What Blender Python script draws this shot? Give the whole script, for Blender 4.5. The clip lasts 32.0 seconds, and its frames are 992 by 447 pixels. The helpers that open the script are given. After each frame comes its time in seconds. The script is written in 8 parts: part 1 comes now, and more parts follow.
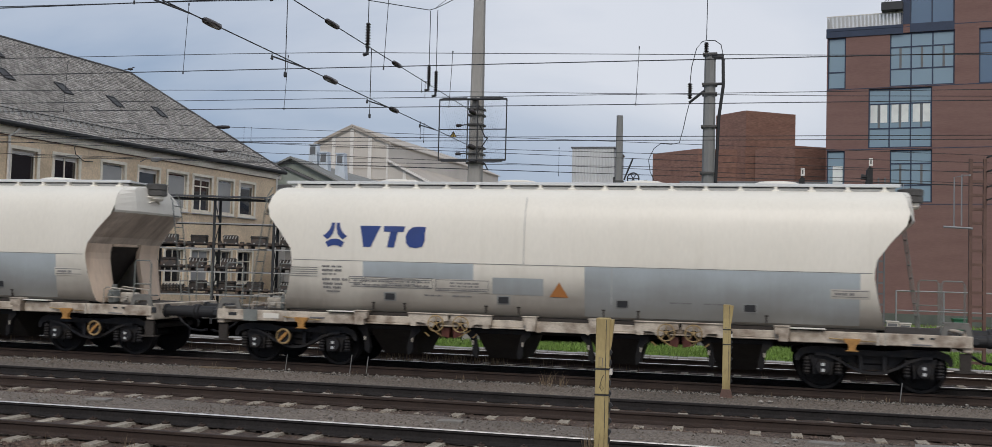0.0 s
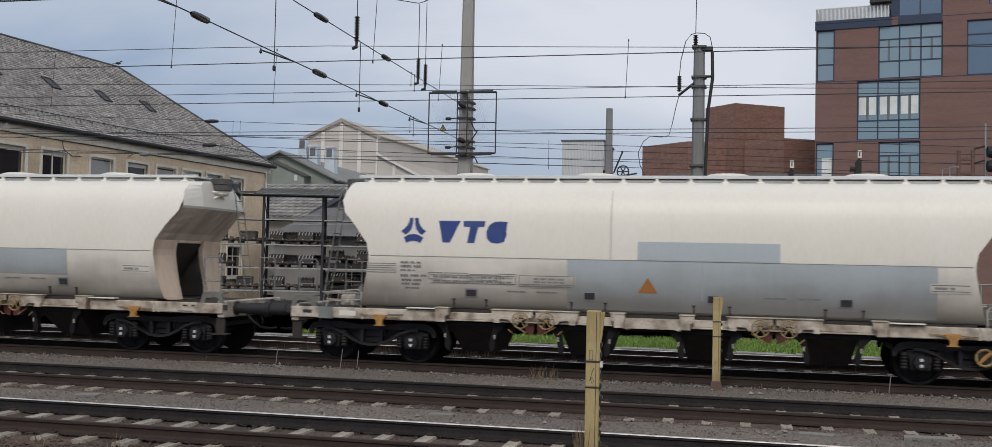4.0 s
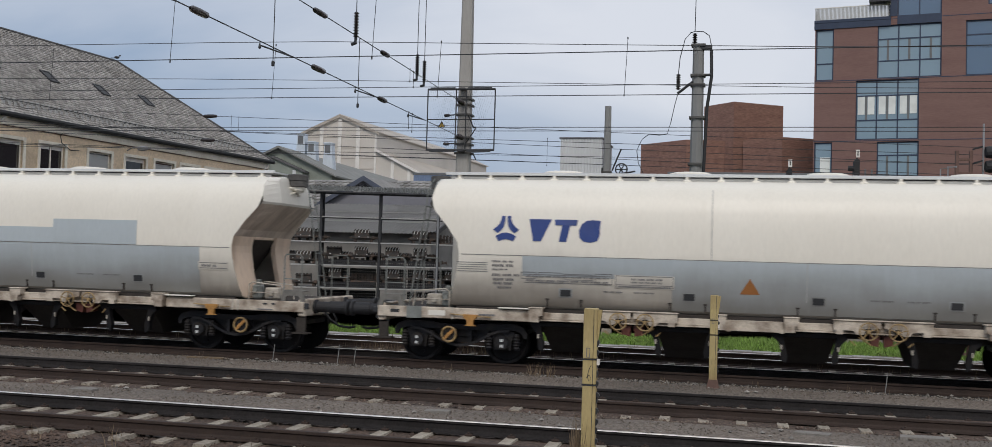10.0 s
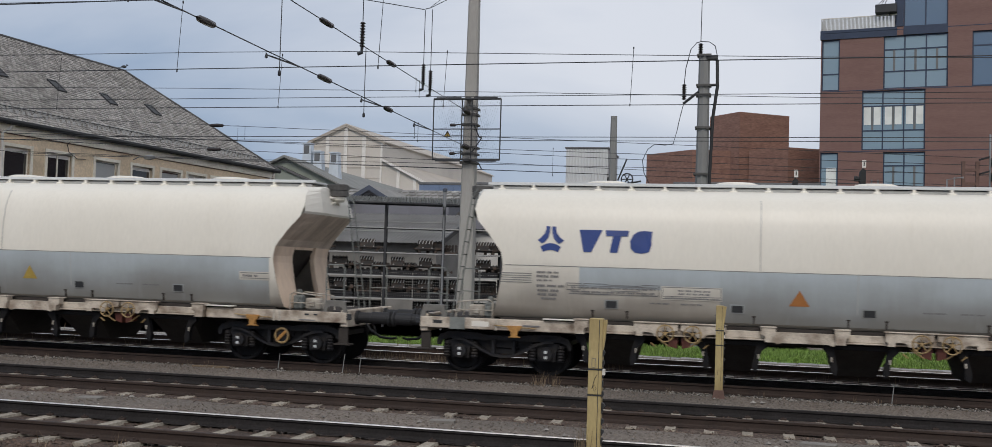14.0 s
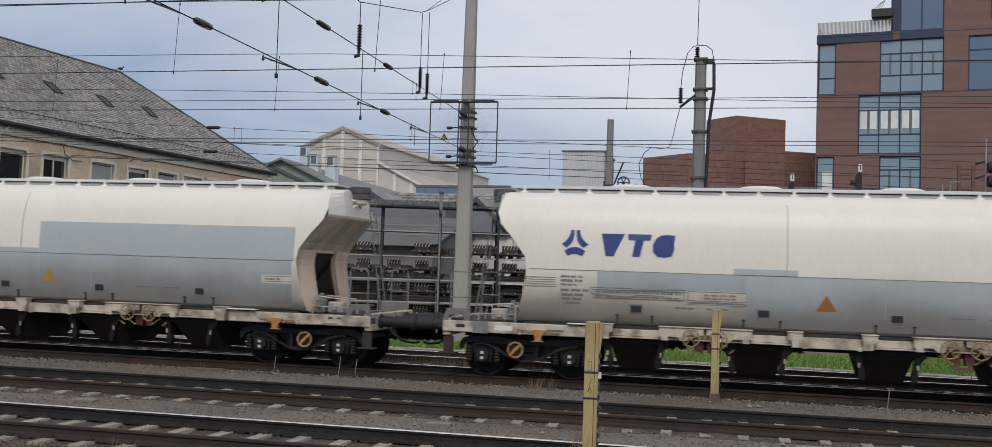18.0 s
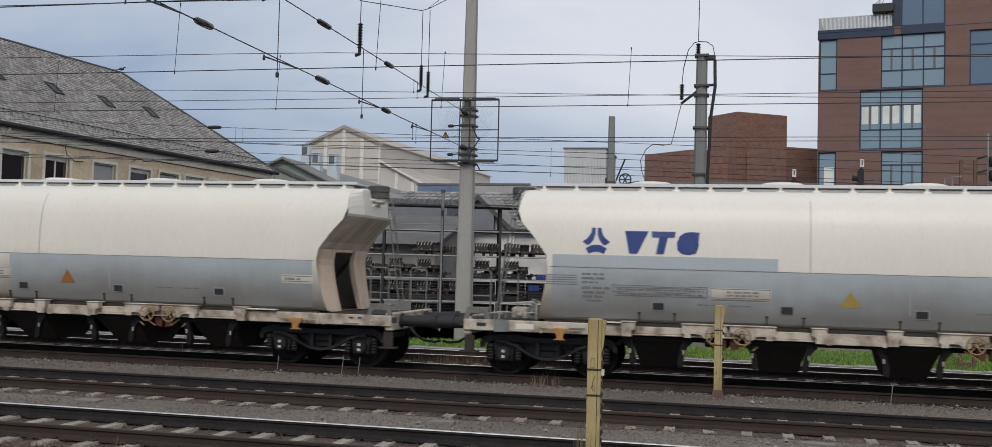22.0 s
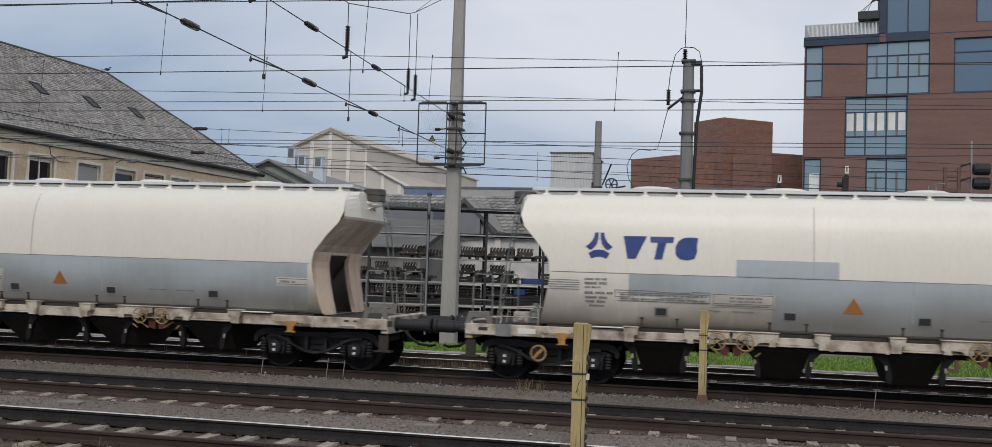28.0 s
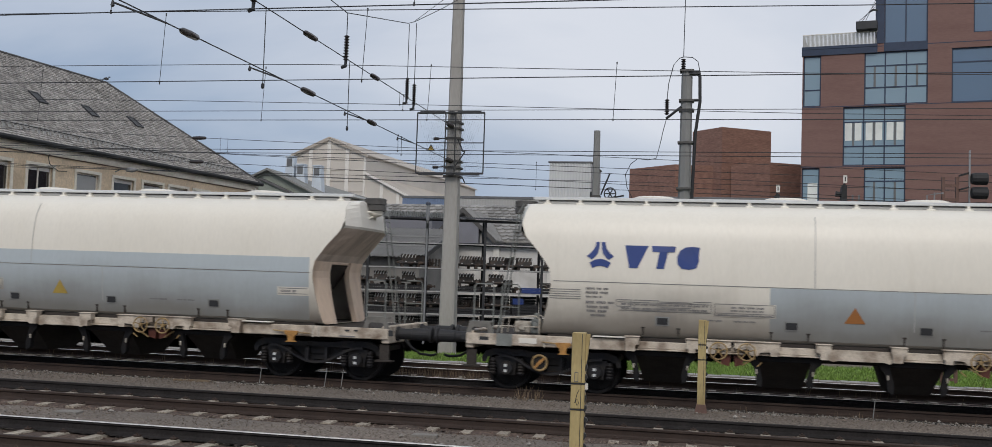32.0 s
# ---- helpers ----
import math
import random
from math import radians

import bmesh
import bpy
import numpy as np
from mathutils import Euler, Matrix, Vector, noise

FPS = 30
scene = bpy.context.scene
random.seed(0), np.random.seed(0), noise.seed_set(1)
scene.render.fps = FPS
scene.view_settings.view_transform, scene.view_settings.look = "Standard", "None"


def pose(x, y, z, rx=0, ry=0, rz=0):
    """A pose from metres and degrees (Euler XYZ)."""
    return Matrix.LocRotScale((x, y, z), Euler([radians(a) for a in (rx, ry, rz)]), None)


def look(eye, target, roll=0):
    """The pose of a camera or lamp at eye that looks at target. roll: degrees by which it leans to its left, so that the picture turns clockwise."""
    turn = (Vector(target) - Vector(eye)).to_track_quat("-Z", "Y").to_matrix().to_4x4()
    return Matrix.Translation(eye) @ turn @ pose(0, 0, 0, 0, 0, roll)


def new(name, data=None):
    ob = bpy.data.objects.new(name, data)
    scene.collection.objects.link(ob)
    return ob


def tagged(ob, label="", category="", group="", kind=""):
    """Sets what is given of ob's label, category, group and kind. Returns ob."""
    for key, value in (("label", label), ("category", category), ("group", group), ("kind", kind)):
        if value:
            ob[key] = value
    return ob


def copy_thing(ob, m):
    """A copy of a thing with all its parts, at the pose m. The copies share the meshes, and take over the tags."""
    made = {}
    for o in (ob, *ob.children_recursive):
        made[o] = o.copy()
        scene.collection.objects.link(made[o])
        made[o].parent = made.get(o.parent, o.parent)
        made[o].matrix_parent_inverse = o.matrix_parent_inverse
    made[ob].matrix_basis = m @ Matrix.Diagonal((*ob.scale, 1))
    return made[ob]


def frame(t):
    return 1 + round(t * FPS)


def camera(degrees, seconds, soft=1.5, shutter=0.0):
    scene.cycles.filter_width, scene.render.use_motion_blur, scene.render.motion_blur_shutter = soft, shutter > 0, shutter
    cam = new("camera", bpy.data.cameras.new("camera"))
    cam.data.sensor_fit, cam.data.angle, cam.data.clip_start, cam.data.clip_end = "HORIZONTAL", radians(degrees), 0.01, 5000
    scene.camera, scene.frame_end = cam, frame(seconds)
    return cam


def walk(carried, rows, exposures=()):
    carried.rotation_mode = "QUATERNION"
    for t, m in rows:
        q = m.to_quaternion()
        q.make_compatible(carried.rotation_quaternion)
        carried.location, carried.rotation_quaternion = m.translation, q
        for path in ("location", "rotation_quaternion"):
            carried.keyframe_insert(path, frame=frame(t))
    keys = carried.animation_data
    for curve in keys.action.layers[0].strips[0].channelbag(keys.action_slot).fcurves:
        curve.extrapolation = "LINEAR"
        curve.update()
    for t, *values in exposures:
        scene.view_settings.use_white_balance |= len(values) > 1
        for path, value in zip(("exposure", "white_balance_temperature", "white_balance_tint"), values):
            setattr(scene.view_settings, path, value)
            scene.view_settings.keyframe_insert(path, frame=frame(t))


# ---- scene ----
EXPOSURES = [(0, 0.24), (32, 0.24)]
# The camera stands on the near side of the yard and is held by hand.
EYE = (0.0, 0.0, 2.213)


def stand(yaw, pitch, roll):
    return pose(*EYE, 90 + pitch, 0, yaw) @ pose(0, 0, 0, 0, 0, roll)


cam = camera(51.0, 32.0, soft=0.4, shutter=0.16)
walk(cam, [
    (0.0, stand(13.649, 2.342, 1.449)), (0.5, stand(13.591, 2.499, 1.390)), (1.0, stand(13.524, 2.609, 1.307)),
    (1.5, stand(13.407, 2.359, 1.286)), (2.0, stand(13.308, 2.092, 1.300)), (2.5, stand(13.183, 2.142, 1.298)),
    (4.5, stand(13.093, 1.957, 1.197)), (5.0, stand(13.203, 2.002, 1.230)), (5.5, stand(13.216, 2.245, 1.214)),
    (6.0, stand(13.194, 2.516, 1.141)), (6.5, stand(13.111, 2.601, 1.072)), (7.0, stand(12.985, 2.148, 1.122)),
    (7.5, stand(12.884, 2.017, 1.191)), (8.0, stand(12.858, 2.177, 1.276)), (8.5, stand(12.864, 2.004, 1.300)),
    (9.0, stand(12.885, 2.090, 1.413)), (9.5, stand(12.938, 1.953, 1.475)), (10.0, stand(12.980, 1.824, 1.588)),
    (10.5, stand(12.998, 1.973, 1.529)), (11.0, stand(13.004, 2.033, 1.597)), (11.5, stand(12.994, 2.243, 1.590)),
    (12.0, stand(12.956, 2.192, 1.585)), (12.5, stand(13.018, 2.137, 1.590)), (13.0, stand(13.144, 2.082, 1.622)),
    (13.5, stand(13.234, 2.202, 1.755)), (14.0, stand(13.300, 2.345, 1.729)), (14.5, stand(13.274, 2.411, 1.761)),
    (16.5, stand(13.061, 2.365, 1.836)), (17.0, stand(13.120, 2.545, 1.829)), (17.5, stand(13.135, 2.574, 1.836)),
    (18.0, stand(13.109, 2.515, 1.873)), (18.5, stand(13.172, 2.534, 1.828)), (19.0, stand(13.197, 2.808, 1.783)),
    (19.5, stand(13.193, 2.710, 1.628)), (20.0, stand(13.163, 2.612, 1.578)), (20.5, stand(13.171, 2.318, 1.511)),
    (21.0, stand(13.250, 2.347, 1.594)), (21.5, stand(13.251, 2.260, 1.530)), (22.0, stand(13.213, 2.391, 1.490)),
    (22.5, stand(13.152, 2.243, 1.531)), (23.0, stand(13.211, 2.226, 1.463)), (23.5, stand(13.221, 2.276, 1.478)),
    (24.0, stand(13.218, 2.149, 1.462)), (24.5, stand(13.253, 2.225, 1.472)), (25.0, stand(13.218, 2.229, 1.483)),
    (25.5, stand(13.134, 2.134, 1.603)), (27.5, stand(12.563, 2.386, 1.845)), (28.0, stand(12.456, 2.619, 1.859)),
    (28.5, stand(12.426, 2.729, 1.876)), (29.0, stand(12.466, 2.866, 1.856)), (29.5, stand(12.485, 2.967, 1.839)),
    (30.0, stand(12.505, 2.899, 1.852)), (30.5, stand(12.551, 2.986, 1.811)), (31.0, stand(12.538, 2.970, 1.874)),
    (31.5, stand(12.491, 3.114, 1.884)), (32.0, stand(12.398, 3.137, 1.878)),
], exposures=EXPOSURES)

# ---- light ----
world = bpy.data.worlds.new("overcast_sky")
scene.world = world
world.use_nodes = True
wn, wl = world.node_tree.nodes, world.node_tree.links
wn.clear()
w_out = wn.new("ShaderNodeOutputWorld")
w_bg = wn.new("ShaderNodeBackground")
w_sky = wn.new("ShaderNodeTexSky")
w_sky.sky_type, w_sky.sun_disc = "NISHITA", False
w_sky.sun_elevation, w_sky.sun_rotation = radians(48), radians(150)
w_sky.air_density, w_sky.dust_density = 1.0, 3.0
w_tc = wn.new("ShaderNodeTexCoord")
w_map = wn.new("ShaderNodeMapping")
w_map.inputs["Scale"].default_value, w_map.inputs["Location"].default_value = (1.6, 1.6, 4.0), (0.0, 0.0, 0.0)
w_noise = wn.new("ShaderNodeTexNoise")
w_noise.inputs["Scale"].default_value, w_noise.inputs["Detail"].default_value = 1.1, 6
w_noise.inputs["Roughness"].default_value, w_noise.inputs["Distortion"].default_value = 0.5, 0.4
w_ramp = wn.new("ShaderNodeValToRGB")
w_ramp.color_ramp.elements[0].position, w_ramp.color_ramp.elements[0].color = 0.22, (2.22, 3.05, 4.4, 1)
w_ramp.color_ramp.elements[1].position, w_ramp.color_ramp.elements[1].color = 0.66, (6.2, 6.43, 7.0, 1)
w_mix = wn.new("ShaderNodeMix")
w_mix.data_type = "RGBA"
w_mix.inputs[0].default_value = 0.9
wl.new(w_tc.outputs["Generated"], w_map.inputs["Vector"])
wl.new(w_map.outputs["Vector"], w_noise.inputs["Vector"])
w_sep = wn.new("ShaderNodeSeparateXYZ")
w_drift = wn.new("ShaderNodeMath")            # the cloud deck thins towards +x
w_drift.operation = "MULTIPLY_ADD"
w_drift.inputs[1].default_value = 0.36
wl.new(w_tc.outputs["Generated"], w_sep.inputs[0])
wl.new(w_sep.outputs["X"], w_drift.inputs[0])
wl.new(w_noise.outputs["Fac"], w_drift.inputs[2])
w_high = wn.new("ShaderNodeMapRange")         # and brightens with height above the horizon
w_high.inputs[1].default_value, w_high.inputs[2].default_value = 0.0, 0.3
w_high.inputs[3].default_value, w_high.inputs[4].default_value = -0.17, 0.10
wl.new(w_sep.outputs["Z"], w_high.inputs[0])
w_sum = wn.new("ShaderNodeMath")
w_sum.operation = "ADD"
wl.new(w_drift.outputs[0], w_sum.inputs[0])
wl.new(w_high.outputs[0], w_sum.inputs[1])
wl.new(w_sum.outputs[0], w_ramp.inputs["Fac"])
wl.new(w_sky.outputs["Color"], w_mix.inputs[6])
wl.new(w_ramp.outputs["Color"], w_mix.inputs[7])
wl.new(w_mix.outputs[2], w_bg.inputs["Color"])
w_bg.inputs["Strength"].default_value = 0.1
wl.new(w_bg.outputs["Background"], w_out.inputs["Surface"])

sun = new("sun", bpy.data.lights.new("sun", "SUN"))
sun.data.energy, sun.data.angle, sun.data.color = 1.15, radians(20), (1.0, 0.92, 0.83)
sun.matrix_world = look((3, -60, 70), (0, 20, 0))


# ---- materials ----
def rgb(c):
    return (*c, 1)


def mat(name, base, rough=0.7, metal=0.0, grain=0.15, grain_scale=40.0, stain=0.2, stain_scale=1.5, stain_col=None,
        bump=0.1, bump_scale=60.0, island=0.0, per_object=0.0, stretch=(1, 1, 1), spec=0.5):
    """A worn surface: base colour with fine grain, larger stains, fine relief and a little variation from piece to piece."""
    m = bpy.data.materials.new(name)
    m.use_nodes = True
    n, l = m.node_tree.nodes, m.node_tree.links
    bsdf = n["Principled BSDF"]
    bsdf.inputs["Roughness"].default_value, bsdf.inputs["Metallic"].default_value = rough, metal
    bsdf.inputs["Specular IOR Level"].default_value = spec
    tc = n.new("ShaderNodeTexCoord")
    mp = n.new("ShaderNodeMapping")
    mp.inputs["Scale"].default_value = stretch
    l.new(tc.outputs["Object"], mp.inputs["Vector"])

    def noise_tex(scale, detail, out="Fac"):
        t = n.new("ShaderNodeTexNoise")
        t.inputs["Scale"].default_value, t.inputs["Detail"].default_value = scale, detail
        l.new(mp.outputs["Vector"], t.inputs["Vector"])
        return t.outputs[out]

    def mixed(fac, a, b, blend="MIX"):
        x = n.new("ShaderNodeMix")
        x.data_type, x.blend_type = "RGBA", blend
        for sock, v in ((x.inputs[0], fac), (x.inputs[6], a), (x.inputs[7], b)):
            if isinstance(v, (int, float)):
                sock.default_value = v
            elif isinstance(v, tuple):
                sock.default_value = rgb(v) if len(v) == 3 else v
            else:
                l.new(v, sock)
        return x.outputs[2]

    def ramp(v, lo, hi, a=0.0, b=1.0):
        r = n.new("ShaderNodeMapRange")
        r.inputs[1].default_value, r.inputs[2].default_value = lo, hi
        r.inputs[3].default_value, r.inputs[4].default_value = a, b
        l.new(v, r.inputs[0])
        return r.outputs[0]

    dark = stain_col or tuple(c * 0.5 for c in base)
    col = mixed(ramp(noise_tex(stain_scale, 6), 0.42, 0.72, 0, stain * 2), base, dark)
    g = ramp(noise_tex(grain_scale, 3), 0.25, 0.75, 1 - grain, 1 + grain)
    gc = n.new("ShaderNodeCombineColor")
    for i in range(3):
        l.new(g, gc.inputs[i])
    col = mixed(1.0, col, gc.outputs[0], "MULTIPLY")
    for amount, node, sock in ((island, "ShaderNodeNewGeometry", "Random Per Island"), (per_object, "ShaderNodeObjectInfo", "Random")):
        if amount:
            r = ramp(n.new(node).outputs[sock], 0, 1, 1 - amount, 1 + amount)
            rc = n.new("ShaderNodeCombineColor")
            for i in range(3):
                l.new(r, rc.inputs[i])
            col = mixed(1.0, col, rc.outputs[0], "MULTIPLY")
    l.new(col, bsdf.inputs["Base Color"])
    if bump:
        b = n.new("ShaderNodeBump")
        b.inputs["Strength"].default_value, b.inputs["Distance"].default_value = bump, 0.02
        l.new(noise_tex(bump_scale, 4), b.inputs["Height"])
        l.new(b.outputs["Normal"], bsdf.inputs["Normal"])
    return m


def glass(name, tint, rough=0.05):
    m = bpy.data.materials.new(name)
    m.use_nodes = True
    b = m.node_tree.nodes["Principled BSDF"]
    b.inputs["Base Color"].default_value = rgb(tint)
    b.inputs["Roughness"].default_value = rough
    b.inputs["Specular IOR Level"].default_value = 1.0
    b.inputs["Coat Weight"].default_value = 1.0
    b.inputs["Coat Roughness"].default_value = 0.02
    return m


M_TANK_PLAIN = mat("cream_wagon_paint", (0.72, 0.70, 0.64), 0.45, grain=0.03, grain_scale=25, stain=0.12, stain_scale=0.9, stain_col=(0.5, 0.46, 0.38), bump=0.03, bump_scale=6, stretch=(1, 1, 0.35))
M_SLOPE = mat("brown_streaked_end_sheet", (0.60, 0.51, 0.43), 0.7, grain=0.15, grain_scale=9, stain=0.24, stain_scale=1.3, stain_col=(0.12, 0.075, 0.05), bump=0.05, stretch=(1, 2.5, 0.5))
M_ENDS = mat("rust_streaked_cream_paint", (0.68, 0.54, 0.42), 0.6, grain=0.08, grain_scale=12, stain=0.22, stain_scale=1.6, stain_col=(0.22, 0.14, 0.09), bump=0.05, stretch=(1, 1.6, 0.5))
M_TANK_LOW = mat("grey_wagon_paint", (0.42, 0.43, 0.43), 0.5, grain=0.04, grain_scale=20, stain=0.25, stain_scale=0.9, stain_col=(0.3, 0.27, 0.22), bump=0.03, bump_scale=6, stretch=(1, 1, 0.3))
M_FRAME = mat("dirty_cream_frame_paint", (0.54, 0.48, 0.40), 0.65, grain=0.2, stain=0.48, stain_scale=3.2, stain_col=(0.13, 0.085, 0.055), bump=0.1)
M_BOGIE = mat("black_oily_cast_steel", (0.0145, 0.0148, 0.018), 0.6, spec=0.3, grain=0.3, stain=0.4, stain_scale=5, stain_col=(0.03, 0.025, 0.02), bump=0.3, bump_scale=30)
M_UNDER = mat("dark_brown_grimed_steel", (0.046, 0.040, 0.036), 0.8, spec=0.25, grain=0.25, stain=0.3, stain_scale=4, stain_col=(0.028, 0.024, 0.021), bump=0.2)
# Darker than oily steel: the shade below the wagon is in the colour.
M_WHEEL = mat("shade_black_wheel_steel", (0.010, 0.0102, 0.012), 0.7, spec=0.2, grain=0.25, stain=0.3, stain_scale=6, stain_col=(0.018, 0.015, 0.013), bump=0.15)
M_GEAR = mat("dusty_pale_grey_brake_gear", (0.47, 0.44, 0.385), 0.7, grain=0.12, stain=0.35, stain_scale=6, stain_col=(0.16, 0.12, 0.09), bump=0.1)
M_ENDPLATE = mat("grey_green_frame_plate", (0.19, 0.205, 0.195), 0.7, grain=0.12, stain=0.3, stain_scale=5, bump=0.05)
M_STEP = mat("grimed_grey_step_paint", (0.16, 0.155, 0.142), 0.7, grain=0.15, stain=0.35, stain_scale=5, bump=0.05)
M_CAP = mat("sooty_grey_vent_steel", (0.085, 0.083, 0.08), 0.7, grain=0.2, stain=0.3, stain_scale=6, bump=0.1)
M_RUBBER = mat("black_rubber", (0.014, 0.0145, 0.017), 0.65, grain=0.1, bump=0.1)
M_STEEL = mat("worn_gleaming_rail_steel", (0.92, 0.88, 0.82), 0.42, metal=1.0, grain=0.1, grain_scale=60, stain=0.2, stain_scale=8, bump=0.03)
M_RAIL = mat("rusty_brown_rail_steel", (0.036, 0.022, 0.0165), 0.8, grain=0.3, grain_scale=30, stain=0.3, stain_scale=3, bump=0.2)
M_BLUE = mat("deep_blue_paint", (0.025, 0.055, 0.22), 0.4, grain=0.05, bump=0.02)
M_INK = mat("dark_stencil_paint", (0.17, 0.17, 0.175), 0.6, grain=0.2, bump=0)
M_ORANGE = mat("orange_warning_paint", (0.34, 0.135, 0.036), 0.5, grain=0.06, bump=0.02, per_object=0.12)
M_DISH = mat("worn_ochre_wheel_paint", (0.36, 0.25, 0.11), 0.6, stain=0.35, stain_scale=8, stain_col=(0.08, 0.05, 0.03))
M_YELLOWPAINT = mat("amber_lever_paint", (0.44, 0.225, 0.06), 0.5, stain=0.3, stain_scale=9, stain_col=(0.1, 0.05, 0.02))
M_RED = mat("dull_red_valve_paint", (0.13, 0.038, 0.025), 0.55, stain=0.3, stain_scale=6)
M_GRAVEL = mat("grey_fine_gravel", (0.164, 0.138, 0.115), 0.95, grain=0.7, grain_scale=26, stain=0.35, stain_scale=0.35, stain_col=(0.09, 0.08, 0.07), bump=0.8, bump_scale=45)
M_BALLAST = mat("rust_brown_ballast", (0.088, 0.060, 0.046), 0.95, grain=0.8, grain_scale=16, stain=0.35, stain_scale=0.8, stain_col=(0.03, 0.022, 0.018), bump=1.0, bump_scale=20)
# Oily ballast made blacker still: the train's shade is in the colour.
M_BALLAST_SHADE = mat("shade_black_ballast", (0.036, 0.031, 0.028), 0.9, grain=0.7, grain_scale=18, stain=0.3, stain_scale=1.0, stain_col=(0.05, 0.04, 0.033), bump=1.0, bump_scale=20)
M_SLEEPER = mat("weathered_concrete_sleeper", (0.33, 0.295, 0.24), 0.9, grain=0.35, grain_scale=30, stain=0.3, stain_scale=5, stain_col=(0.18, 0.14, 0.11), bump=0.3, per_object=0.12)
M_POST = mat("faded_yellow_post_paint", (0.41, 0.325, 0.15), 0.7, grain=0.12, stain=0.4, stain_scale=4, stain_col=(0.17, 0.12, 0.05), bump=0.1, stretch=(1, 1, 0.3))
M_GALV = mat("galvanised_grey_steel", (0.27, 0.28, 0.29), 0.55, metal=0.3, grain=0.08, stain=0.2, stain_scale=1.2, bump=0.05)
M_DARK = mat("dark_steel", (0.04, 0.042, 0.046), 0.5, metal=0.3, grain=0.15, bump=0.05)
M_WIRE = mat("dark_copper_wire", (0.036, 0.038, 0.042), 0.5, metal=0.4, grain=0.1, bump=0)
M_INSUL = mat("brown_glazed_insulator", (0.035, 0.03, 0.03), 0.25, grain=0.1, bump=0)
M_PLASTER = mat("ochre_roughcast_plaster", (0.79, 0.635, 0.45), 0.95, grain=0.16, grain_scale=12, stain=0.22, stain_scale=0.6, stain_col=(0.33, 0.25, 0.17), bump=0.6, bump_scale=12)
M_SLATE = mat("grey_roof_shingle", (0.325, 0.312, 0.295), 0.85, grain=0.3, grain_scale=5, stain=0.3, stain_scale=0.5, stain_col=(0.22, 0.21, 0.195), bump=0.3, island=0.28)
M_BRICK = mat("red_brown_brick_wall", (0.20, 0.118, 0.104), 0.85, grain=0.10, grain_scale=3.5, stain=0.3, stain_scale=0.35, stain_col=(0.155, 0.085, 0.075), bump=0.3, bump_scale=10, stretch=(1, 1, 6))
M_NAVY = mat("dark_navy_metal_frame", (0.03, 0.046, 0.085), 0.45, metal=0.2, bump=0.02)
# The sky's reflection is put into this pane colour.
M_GLASS = glass("sky_tinted_window_glass", (0.21, 0.30, 0.36))
M_GLASSD = glass("dark_window_glass", (0.02, 0.022, 0.025))
M_WHITE = mat("white_painted_trim", (0.72, 0.70, 0.66), 0.6, grain=0.05, stain=0.12, stain_scale=3, bump=0.05)
M_CREAM = mat("cream_cladding", (0.58, 0.545, 0.495), 0.75, grain=0.08, stain=0.15, stain_scale=0.2, bump=0.1)
M_GRASS = mat("green_grass", (0.17, 0.28, 0.055), 0.9, grain=0.35, grain_scale=18, stain=0.4, stain_scale=0.9, stain_col=(0.12, 0.17, 0.05), bump=0.8, bump_scale=20, island=0.35)
M_CLAD = mat("grey_metal_cladding", (0.41, 0.415, 0.41), 0.6, metal=0.1, grain=0.05, stain=0.15, stain_scale=0.4, bump=0.03)

M_SIGN = mat("yellow_sign_enamel", (0.38, 0.27, 0.06), 0.5, bump=0)
M_GREYWHITE = mat("weathered_white_render", (0.64, 0.635, 0.62), 0.9, grain=0.1, stain=0.3, stain_scale=0.7, stain_col=(0.28, 0.27, 0.25), bump=0.2)
M_BLIND = mat("white_roller_blind", (0.74, 0.77, 0.75), 0.8, grain=0.03, bump=0.02)
M_SASH = mat("grey_aluminium_sash", (0.145, 0.15, 0.155), 0.5, metal=0.3, grain=0.05, bump=0.02)
M_GREENISH = mat("grey_green_render", (0.11, 0.13, 0.11), 0.9, stain=0.25, stain_scale=1.0)
M_PALE = mat("pale_grey_white_sheet", (0.60, 0.62, 0.63), 0.6, grain=0.04, stain=0.12, stain_scale=0.3, bump=0.03)
M_TAN = mat("tan_sheet_metal", (0.42, 0.38, 0.33), 0.65, grain=0.06, stain=0.15, stain_scale=0.2, bump=0.05)
M_SLATE2 = mat("dark_grey_roof_covering", (0.105, 0.106, 0.108), 0.8, grain=0.25, grain_scale=8, stain=0.25, stain_scale=0.7, bump=0.2, island=0.2)
M_GREENWALL = mat("sage_green_boarding", (0.25, 0.28, 0.245), 0.8, grain=0.1, stain=0.2, stain_scale=0.8, bump=0.1)
M_BLUEGREY = mat("blue_grey_sheet", (0.56, 0.62, 0.68), 0.5, metal=0.2, stain=0.15, stain_scale=1.0, bump=0.03)
M_HALLCLAD = mat("dull_grey_hall_cladding", (0.325, 0.33, 0.325), 0.65, metal=0.1, grain=0.06, stain=0.2, stain_scale=0.5, bump=0.03)
M_DULLWALL = mat("dull_grey_yard_wall", (0.235, 0.23, 0.22), 0.9, grain=0.12, stain=0.3, stain_scale=0.8, bump=0.2)
M_MAST = mat("warm_grey_mast_paint", (0.355, 0.345, 0.325), 0.75, grain=0.06, grain_scale=20, stain=0.25, stain_scale=1.6, stain_col=(0.22, 0.21, 0.195), bump=0.05, stretch=(1, 1, 0.25))
